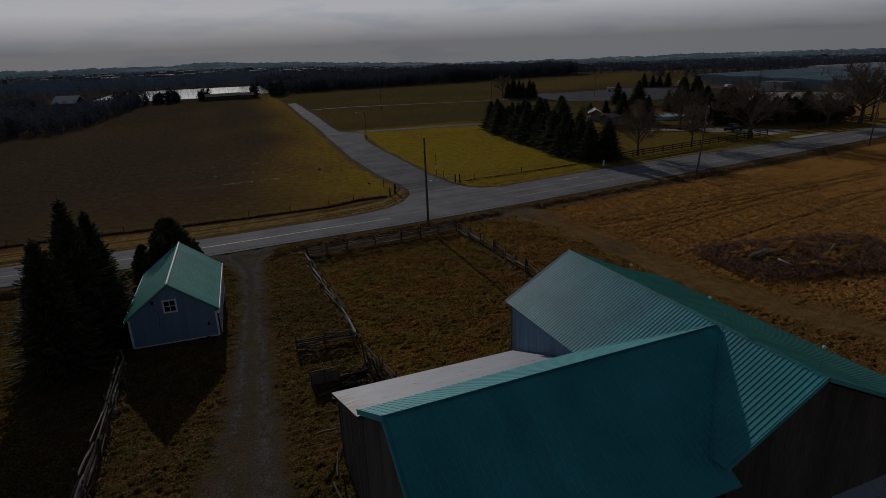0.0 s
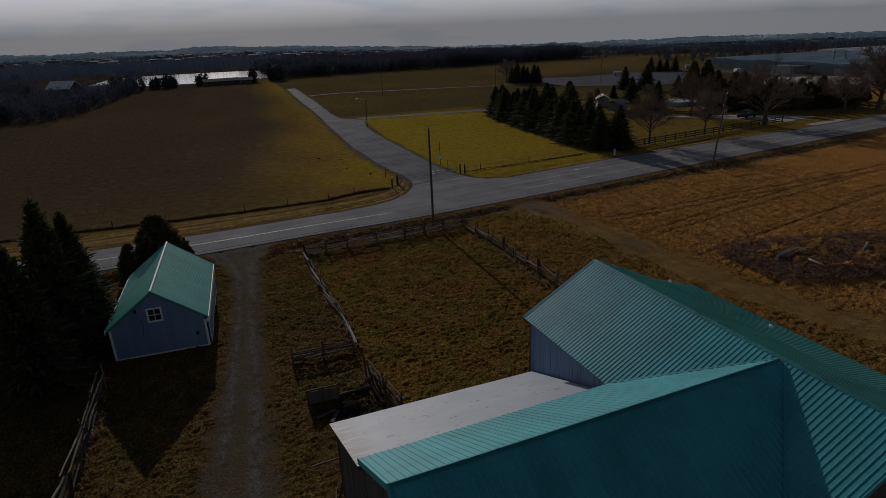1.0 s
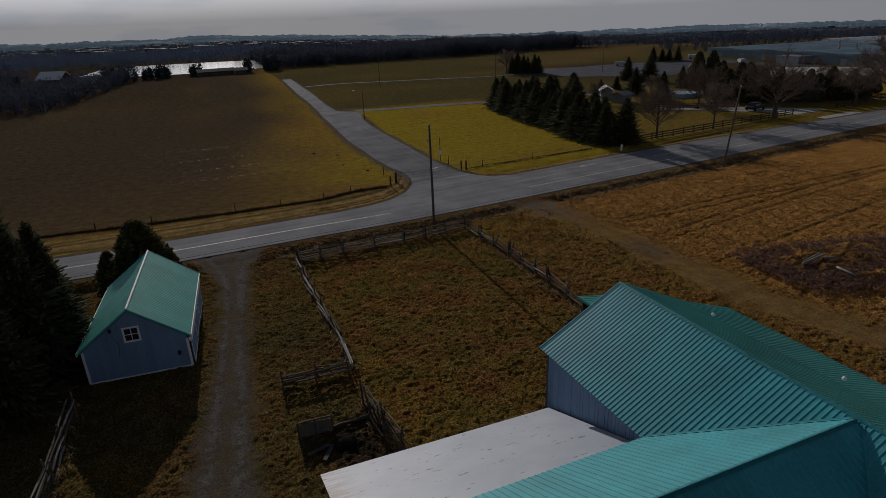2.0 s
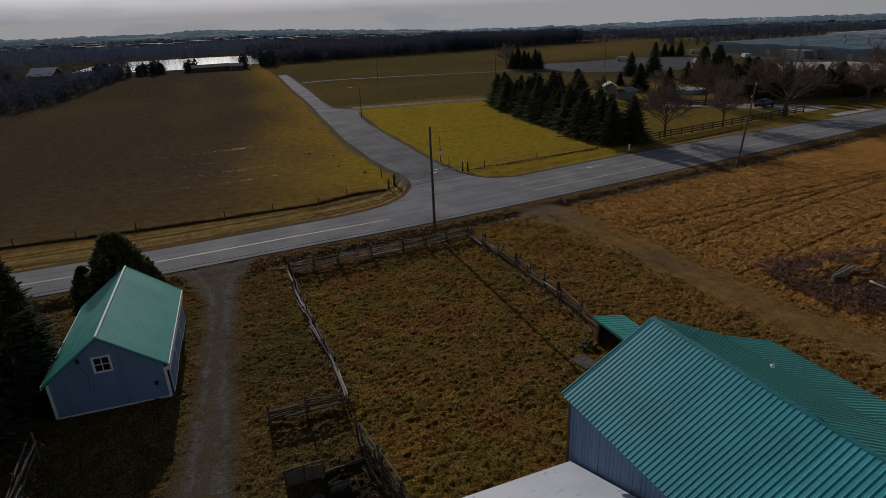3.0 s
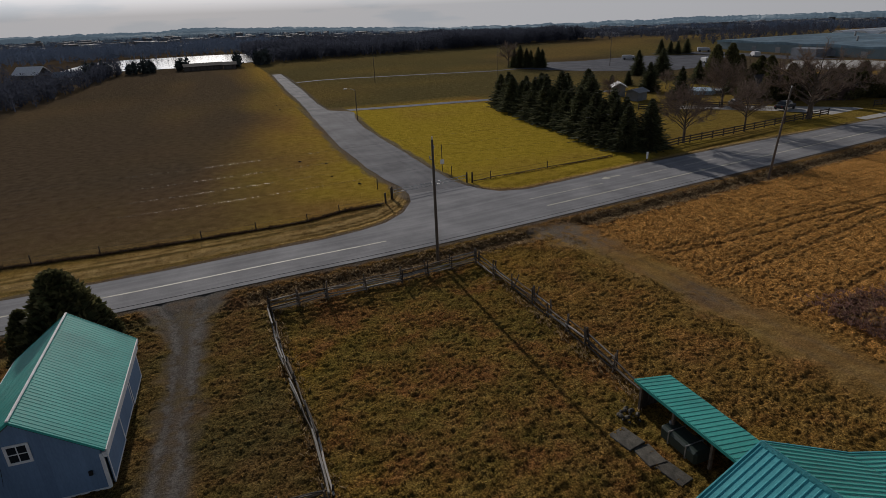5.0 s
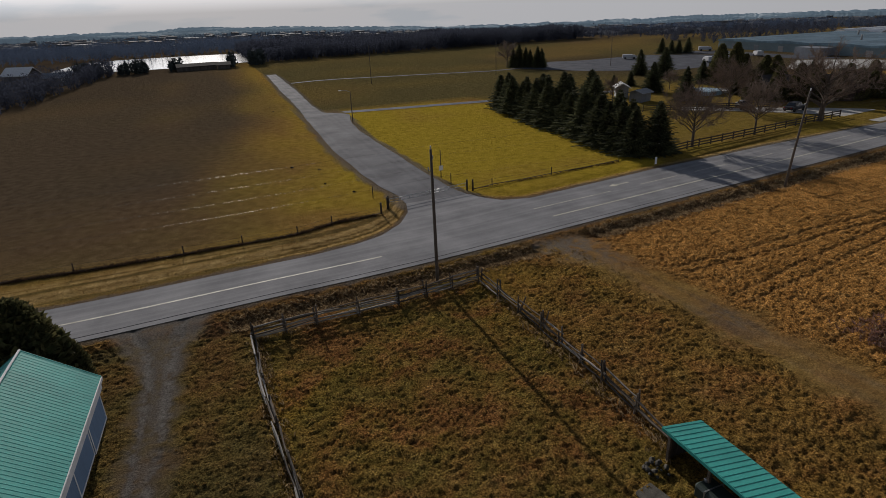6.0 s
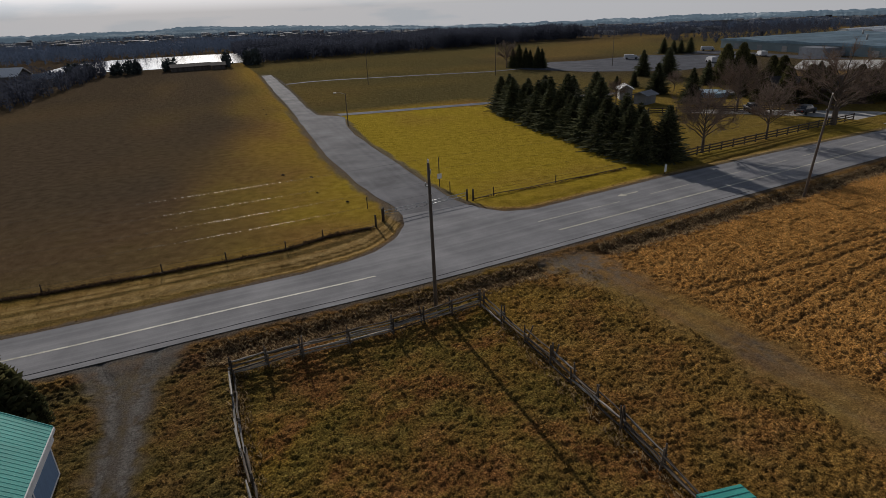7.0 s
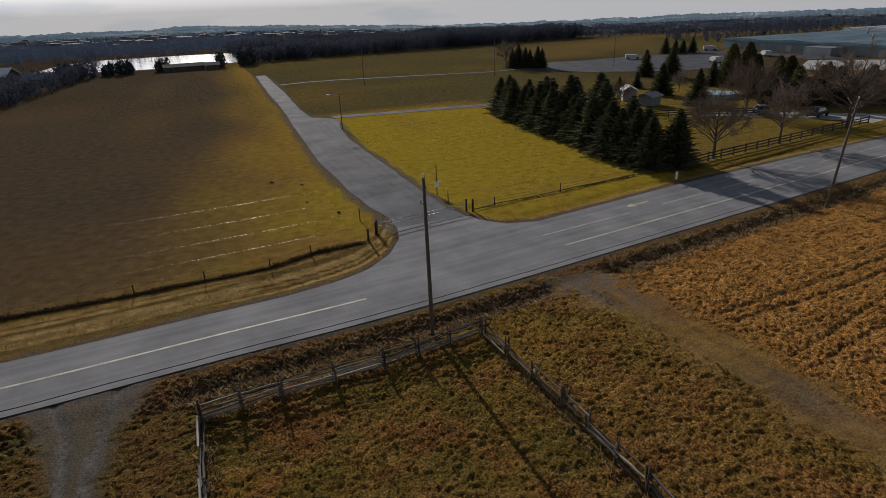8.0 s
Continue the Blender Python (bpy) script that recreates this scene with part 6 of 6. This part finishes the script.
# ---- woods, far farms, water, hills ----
# leafless woods with a bluish base colour that carries some of the haze
M_WOODS = leaf_material("haze_tinted_woods", (0.034, 0.039, 0.056), (0.045, 0.050, 0.069), 0.95, 0.5)
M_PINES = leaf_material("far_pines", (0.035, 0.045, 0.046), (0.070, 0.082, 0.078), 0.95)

# paler, bluer copy for the distant woods: haze put into the base colour
M_HAZED_WOODS = leaf_material("hazed_distant_woods", (0.050, 0.069, 0.108), (0.064, 0.085, 0.130), 0.95, 0.35)


def woods(name, inside, n, x0, x1, y0, y1, h0, h1, mat, label, seed, sprays=46, size=1.0):
    """A stand of many rounded crowns made of small sprays of twigs, too many to count."""
    rng = np.random.RandomState(seed)
    X, Y = np.zeros(0), np.zeros(0)
    while len(X) < n:
        x, y = rng.uniform(x0, x1, n * 2), rng.uniform(y0, y1, n * 2)
        keep = inside(x, y) & (x > x0)
        X, Y = np.concatenate([X, x[keep]]), np.concatenate([Y, y[keep]])
    X, Y = X[:n], Y[:n]
    h = rng.uniform(h0, h1, n) * (0.75 + 0.5 * lattice(X * 0.05, Y * 0.05, seed))
    base = far_fall(X, Y)
    r = h * rng.uniform(0.26, 0.42, n)
    q = np.sqrt(rng.uniform(0, 1, (n, sprays)))
    a = rng.uniform(0, 2 * math.pi, (n, sprays))
    v = rng.uniform(-1, 1, (n, sprays))
    ring = np.sqrt(1 - v * v * 0.9) * q
    cx = X[:, None] + r[:, None] * ring * np.cos(a)
    cy = Y[:, None] + r[:, None] * ring * np.sin(a)
    cz = base[:, None] + h[:, None] * (0.54 + 0.44 * v)
    c = np.stack([cx, cy, cz], -1)[:, :, None, :]
    w = (0.05 * h + 0.22)[:, None, None, None] * size
    tri = c + rng.normal(0, 1, (n, sprays, 3, 3)) * w * np.array([1.0, 1.0, 1.25])
    stem = np.stack([np.stack([X - 0.18, Y, base - 0.5], -1), np.stack([X + 0.18, Y, base - 0.5], -1), np.stack([X, Y, base + h], -1)], 1)
    co = np.concatenate([tri.reshape(-1, 3), stem.reshape(-1, 3)]).astype(np.float32)
    me = bpy.data.meshes.new(name)
    me.vertices.add(len(co))
    me.vertices.foreach_set("co", co.ravel())
    me.loops.add(len(co))
    me.loops.foreach_set("vertex_index", np.arange(len(co), dtype=np.int32))
    me.polygons.add(len(co) // 3)
    me.polygons.foreach_set("loop_start", np.arange(0, len(co), 3, dtype=np.int32))
    me.update(calc_edges=True)
    me.materials.append(mat)
    return tagged(new(name, me), label, "woods", kind="stuff")


woods("woods", lambda x, y: (308 + 0.10 * (x - 35) < y) & (y < 410 + 0.1 * x), 2800, 33, 230, 300, 430, 5.5, 8.0, M_WOODS, "dark leafless woodland beyond the fields", 1, 150, 0.34)
woods("woods", lambda x, y: (x < -36 + (y - 188) * 0.13) & ~((-62 < x) & (x < -30) & (246 < y) & (y < 290) & (x + 46 < (y - 246) * 0.6 + 12)), 1700, -190, -8, 190, 300, 3.6, 6.5, M_WOODS, "dark leafless woodland west of the fields", 2, 160, 0.34)
woods("woods", lambda x, y: x < 60, 1700, -260, 60, 405, 640, 5, 8, M_HAZED_WOODS, "dark leafless woodland behind the water", 3, 90, 0.42)
woods("hedgerow", lambda x, y: (np.abs(y - (296 + 0.1 * x)) < 5) & ((x < -27) | (np.abs(x + 15.5) < 5) | (x > 31) | (np.abs(x - 0.5) < 2) | (np.abs(x - 23) < 1.2)), 100, -36, 37, 285, 306, 2.5, 6, M_PINES, "dark hedgerow and gardens by the water", 4)
woods("woods", lambda x, y: (x > 250) & (np.hypot(x, y) > 560) & (lattice(x * 0.004 + y * 0.003, y * 0.012 - x * 0.008, 95) > 0.62), 2400, 250, 1100, 330, 1300, 4, 7, M_HAZED_WOODS, "scattered dark woodland in the valley", 5, 70, 0.45)
woods("woods", lambda x, y: (x > 330) & (np.hypot(x, y) > 520) & (lattice(x * 0.012, y * 0.005, 96) > 0.55), 1600, 320, 1300, 60, 430, 4, 7, M_HAZED_WOODS, "dark tree belts in the eastern valley", 6, 70, 0.45)
woods("woods", lambda x, y: x > -700, 2600, -700, 500, 640, 1800, 4.5, 8, M_HAZED_WOODS, "dark woodland on the far hills", 7, 50, 0.6)

woods("woods", lambda x, y: (np.hypot(x, y) > 330) & (np.hypot(x, y) < 640) & (x > 0.42 * y) & (lattice(x * 0.02, y * 0.03, 93) > 0.5), 900, 130, 560, 120, 560, 3, 5.5, M_WOODS, "dark tree belts and gardens below the town", 8, 130, 0.45)

house("far_barn", -50.5, 279.0, -22, 9, 8, 3.4, 2.6, M_BARN, M_TRIM, "far barn with pale shining roof among trees", "barn", 0)
house("far_house", -37.5, 270.0, -8, 9, 6, 2.4, 1.6, M_BARN, M_GREY_ROOF, "far grey house among bare trees", "house", 2)
for k, (x, y, w) in enumerate(((8.5, 291.0, 15), (19.0, 288.5, 5))):
    house("far_house", x, y, 5 - 8 * k, w, 6, 1.8, 1.0, M_BARN, M_ROOF_DARK, "low distant house at the water's edge", "house", 0)

M_WATER, _n, _l, _b = material("bright_calm_water", 0.12, 0.0, 0.9)
_b.inputs["Base Color"].default_value = (0.10, 0.12, 0.14, 1)
bump(_n, _l, _b, noise_tex(_n, _l, coords(_n, _l, True), 0.6, 3), 0.02, 0.02)
wx = [(-52, 325), (-30, 314), (-10, 309), (14, 308), (34, 318), (42, 340), (40, 392), (10, 398), (-30, 400), (-48, 380)]
flat_area("water", wx, 0.15, M_WATER, "pale shining water beyond the fields")

rngh = random.Random(9)
M_TOWN = plain("mixed_town_roofs", (0.135, 0.138, 0.15), 0.8, vary=0.3, scale=0.02, grain=0.3, bump_d=0.0, island=0.7)
V, Fc = [], []
for _ in range(420):
    az = radians(rngh.uniform(-16, 62))
    r = rngh.uniform(600, 1700)
    x, y = r * math.sin(az), r * math.cos(az)
    z = float(far_fall(np.array(x), np.array(y))) + rngh.uniform(0, 4)
    w, d, h = rngh.uniform(5, 15), rngh.uniform(6, 12), rngh.uniform(2, 5)
    o = len(V)
    for zz in (z - 6, z + h):
        V += [(x - w / 2, y - d / 2, zz), (x + w / 2, y - d / 2, zz), (x + w / 2, y + d / 2, zz), (x - w / 2, y + d / 2, zz)]
    Fc += [(o, o + 1, o + 5, o + 4), (o + 1, o + 2, o + 6, o + 5), (o + 2, o + 3, o + 7, o + 6), (o + 3, o, o + 4, o + 7), (o + 4, o + 5, o + 6, o + 7)]
for k in range(240):
    az = radians(rngh.uniform(22, 52) if k < 150 else rngh.uniform(27, 45))
    r = rngh.uniform(620, 1150) if k < 150 else rngh.uniform(470, 660)
    x, y = r * math.sin(az), r * math.cos(az)
    z = float(far_fall(np.array(x), np.array(y)))
    w, d, h = (rngh.uniform(7, 18), rngh.uniform(7, 12), rngh.uniform(2, 3.5)) if k < 150 else (rngh.uniform(6, 12), rngh.uniform(6, 9), rngh.uniform(1.5, 2.4))
    o = len(V)
    V += [(x - w / 2, y - d / 2, z - 3), (x + w / 2, y - d / 2, z - 3), (x + w / 2, y + d / 2, z - 3), (x - w / 2, y + d / 2, z - 3),
          (x - w / 2, y - d / 2, z + h), (x + w / 2, y - d / 2, z + h), (x + w / 2, y + d / 2, z + h), (x - w / 2, y + d / 2, z + h),
          (x - w / 2, y, z + h + d * 0.16), (x + w / 2, y, z + h + d * 0.16)]
    Fc += [(o, o + 1, o + 5, o + 4), (o + 1, o + 2, o + 6, o + 9, o + 5), (o + 2, o + 3, o + 7, o + 6), (o + 3, o, o + 4, o + 8, o + 7), (o + 4, o + 5, o + 9, o + 8), (o + 8, o + 9, o + 6, o + 7)]
tagged(new("far_town", raw_mesh("far_town", V, Fc, M_TOWN)), "scattered pale buildings of a distant town", "town", kind="stuff")


def hill_material(haze_glow):
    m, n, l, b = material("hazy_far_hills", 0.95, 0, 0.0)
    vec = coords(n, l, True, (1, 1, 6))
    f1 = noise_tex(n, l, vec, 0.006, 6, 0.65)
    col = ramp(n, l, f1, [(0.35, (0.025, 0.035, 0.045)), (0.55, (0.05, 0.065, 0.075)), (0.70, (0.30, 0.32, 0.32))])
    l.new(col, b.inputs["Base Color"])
    # blue emission stands in for the distance haze over the hills
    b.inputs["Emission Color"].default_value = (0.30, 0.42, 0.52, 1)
    b.inputs["Emission Strength"].default_value = haze_glow
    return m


# haze put in as emission, strongest on the farthest hills
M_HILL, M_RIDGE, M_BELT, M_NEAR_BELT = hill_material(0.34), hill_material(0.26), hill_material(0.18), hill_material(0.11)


def hills(r, elev, rough, seed, mat, label):
    """A wooded ridge round the horizon at one distance; elev gives degrees over the level by bearing."""
    az = np.radians(np.arange(-60, 100, 0.15))
    e = np.interp(np.degrees(az), [-60, -14, -6, 1, 12, 21, 33, 45, 57, 100], elev)
    nz = (lattice(np.degrees(az) * 0.35, az * 0 + seed, seed) - 0.5) * 0.16 + (lattice(np.degrees(az) * 9.0, az * 0 + seed, seed + 2) - 0.5) * rough * 0.8 + (lattice(np.degrees(az) * 3.0, az * 0 + seed, seed + 1) - 0.5) * rough
    top = 19.5 + r * np.tan(np.radians(e + nz))
    V, Fc = [], []
    for a, t in zip(az, top):
        V += [(r * math.sin(a), r * math.cos(a), -260), (r * 0.985 * math.sin(a), r * 0.985 * math.cos(a), t - 12), (r * 1.03 * math.sin(a), r * 1.03 * math.cos(a), t)]
    for i in range(len(az) - 1):
        for j in range(2):
            p = 3 * i + j
            Fc.append((p, p + 3, p + 4, p + 1))
    tagged(new("backdrop", raw_mesh("backdrop", V, Fc, mat, False)), label, "hills", kind="structure")


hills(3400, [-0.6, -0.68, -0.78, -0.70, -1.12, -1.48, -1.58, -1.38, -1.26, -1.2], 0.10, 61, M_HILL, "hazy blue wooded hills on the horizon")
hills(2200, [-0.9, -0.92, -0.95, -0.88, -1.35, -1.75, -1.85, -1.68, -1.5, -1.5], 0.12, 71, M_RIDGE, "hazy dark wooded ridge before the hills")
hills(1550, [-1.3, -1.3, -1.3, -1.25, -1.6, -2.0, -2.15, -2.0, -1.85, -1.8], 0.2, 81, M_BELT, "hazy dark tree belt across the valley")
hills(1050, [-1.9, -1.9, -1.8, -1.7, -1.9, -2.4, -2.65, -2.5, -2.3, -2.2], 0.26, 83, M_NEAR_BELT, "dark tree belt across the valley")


# ---- brush heap, weeds and tufts ----
def blades(n, place, height, width, per, mat, name, label, category, seed, lean=0.5, lift=0.0):
    """Tufts of flat blades, one mesh."""
    rng = np.random.RandomState(seed)
    V, Fc = [], []
    for x, y, k in place(rng, n):
        gz = float(ground_height(x, y)) + float(tussocks(np.array(x), np.array(y))) - 0.05 + lift
        h = height * k
        for _ in range(per):
            a, b = rng.uniform(0, 6.28), rng.uniform(0.2, 1) * lean
            dx, dy = math.cos(a), math.sin(a)
            w = width * rng.uniform(0.6, 1.4)
            bx, by = x + rng.normal(0, 0.06 * k), y + rng.normal(0, 0.06 * k)
            hh = h * rng.uniform(0.5, 1.2)
            o = len(V)
            V += [(bx - dy * w, by + dx * w, gz), (bx + dy * w, by - dx * w, gz), (bx + dx * hh * b * 0.45 + dy * w * 0.7, by + dy * hh * b * 0.45 - dx * w * 0.7, gz + hh * 0.65), (bx + dx * hh * b, by + dy * hh * b, gz + hh)]
            Fc += [(o, o + 1, o + 2), (o, o + 2, o + 3)]
    return tagged(new(name, raw_mesh(name, V, Fc, mat)), label, category, kind="stuff")


def paddock_places(rng, n):
    out = []
    while len(out) < n:
        x, y = rng.uniform(-6, 36), rng.uniform(18, 57)
        a, b = drive_sides(y)
        if a - 0.2 < x < b + 0.2 or (13.4 < x < 25 and y < 23.2) or (4 < x < 14.5 and y < 22.4) or (-6.6 < x < 0.2 and 39.5 < y < 50) or abs(x - 36.5) < 1.3:
            continue
        if x < 7.6 and rng.rand() < 0.65:
            continue
        if float(tussocks(np.array(x), np.array(y))) > rng.normal(0.05, 0.04):
            out.append((x, y, rng.uniform(0.5, 1.2)))
    return out


def field_places(rng, n):
    out = []
    while len(out) < n:
        x, y = rng.uniform(37, 75), rng.uniform(14, 61)
        if y > float(road_mid(x)) - 6.2 or x < np.interp(y, [0, 19, 28, 38, 60], [49, 43.5, 40, 38.6, 38]):
            continue
        out.append((x, y, rng.uniform(0.6, 1.5)))
    return out


def ditch_places(rng, n):
    out = []
    while len(out) < n:
        x = rng.uniform(6.5, 100)
        d = rng.normal(5.9 if x < 26 else 5.6, 0.8 if x < 26 else 0.7)
        if 31.5 < x < 38.5 or d < 4.4 or d > (7.0 if x < 26 else 8.6) or (x > 60 and rng.rand() < 0.5):
            continue
        out.append((x, float(road_mid(x)) - d, rng.uniform(0.5, 1.3)))
    return out


def verge_places(rng, n):
    out = []
    while len(out) < n:
        x = rng.uniform(-24, 24) if rng.rand() < 0.85 else rng.uniform(36, 60)
        out.append((x, float(road_far(x)) + rng.uniform(0.6, 6.5 if x < 30 else 1.8), rng.uniform(0.5, 1.2)))
    return out


def fence_places(rng, n):
    lines = [((8, 53.7), (24.6, 55.2)), ((24.9, 55), (24.6, 34.2)), ((7.95, 53.3), (8.15, 34.6)), ((-6.6, 36.6), (-7.6, 16)), ((8, 31), (8.8, 26))]
    out = []
    for _ in range(n):
        (x0, y0), (x1, y1) = lines[rng.randint(len(lines))]
        s = rng.rand()
        out.append((x0 + (x1 - x0) * s + rng.normal(0, 0.25), y0 + (y1 - y0) * s + rng.normal(0, 0.25), rng.uniform(0.6, 1.4)))
    return out


def edge_places(rng, n):
    """Rank weeds left along the field fences."""
    out = []
    for _ in range(n):
        if rng.rand() < 0.88:
            x = rng.uniform(-45, 22)
            y = np.interp(x, [-60, -16, -5, 3.6, 13.7, 17.3, 22.4], [73.4, 72.7, 71.8, 71.7, 72.0, 73.4, 74.0])
        else:
            x = rng.uniform(36, 57)
            y = np.interp(x, [37.3, 45.8, 56.9], [77.9, 78.6, 79.8])
        out.append((x, float(y) + rng.normal(0, 0.13), rng.uniform(0.5, 1.3) * (1.0 if x < 30 else 0.5)))
    return out


def brush_places(rng, n):
    out = []
    while len(out) < n:
        x = 50.6 + 9.6 * (rng.beta(1.7, 1.7) * 2 - 1)
        y = 32.0 - 0.22 * (x - 51.5) + 5.2 * (rng.beta(2.2, 2.2) * 2 - 1)
        out.append((x, y, rng.uniform(0.5, 1.2)))
    return out


blades(16000, paddock_places, 0.10, 0.03, 4, M_TUFT, "grass_tufts", "tussocks of dry yellow and green paddock grass", "grass", 1)
blades(14000, field_places, 0.125, 0.032, 4, M_GRASS, "field_grass", "coarse straw-coloured field grass", "grass", 2)
blades(4400, ditch_places, 0.22, 0.02, 7, M_BRAMBLE, "ditch_brambles", "dark tangled brambles in the road ditch", "brambles", 13, 1.3)
blades(7000, ditch_places, 0.24, 0.018, 7, M_WEED, "ditch_weeds", "dead brown weeds and brambles in the road ditch", "weeds", 3, 1.5)
blades(2600, verge_places, 0.12, 0.024, 4, M_TUFT, "verge_grass", "dry grass on the road verge", "grass", 4)
blades(1600, fence_places, 0.24, 0.02, 5, M_WEED, "fence_weeds", "dead weeds along the rail fences", "weeds", 5, 1.0)
M_BRUSH = leaf_material("dead_reddish_brush", (0.075, 0.043, 0.035), (0.40, 0.235, 0.180), 0.9, 0.3)
blades(10500, brush_places, 0.22, 0.018, 8, M_BRUSH, "brush_heap", "low dark heap of dead brush in the field", "brush", 6, 1.5, 0.3)
blades(900, brush_places, 0.26, 0.016, 6, M_WEED, "brush_stalks", "pale broken stalks on the brush heap", "brush", 16, 1.5, 0.32)
blades(5200, edge_places, 0.26, 0.025, 6, M_BRAMBLE, "edge_weeds", "dark dead weeds along the field fence", "weeds", 7, 1.0)
rngb = random.Random(8)
for xa, ya, xb, yb, r in ((44.3, 33.4, 47.2, 34.02, 0.12), (44.8, 33.75, 47.0, 34.25, 0.09), (46.8, 33.65, 47.8, 32.9, 0.1), (46.0, 31.9, 45.7, 30.2, 0.09), (52.0, 31.5, 53.6, 32.3, 0.09)):
    span = Vector((xb - xa, yb - ya, 0))
    pts = [span * q + Vector((rngb.gauss(0, 0.02), rngb.gauss(0, 0.02), 0.06 * q)) for q in (0, 0.3, 0.65, 1)]
    ob = new("fallen_log", raw_mesh("fallen_log", *tube_data(pts, [r, r * 0.95, r * 0.85, r * 0.7], 8), M_SILVER, True))
    ob.matrix_basis = Matrix.Translation((xa, ya, float(ground_height(xa, ya)) + 0.62))
    tagged(ob, "pale dead log lying on the brush heap", "log", "logs on the brush heap")
for x, y in ((17.4, 99.4), (19.8, 88.9), (20.6, 96.4), (22.1, 83.6), (21.7, 153.3), (22, 160.9)):
    rubble("mole_heap", x, y, 5, 0.16, 0.10, M_DARK, "small dark earth heap in the field", "earth", int(x * 10))
rubble("litter", 22.3, 60.3, 3, 0.12, 0.09, M_TRIM, "crumpled white litter on the road shoulder", "litter", 4)
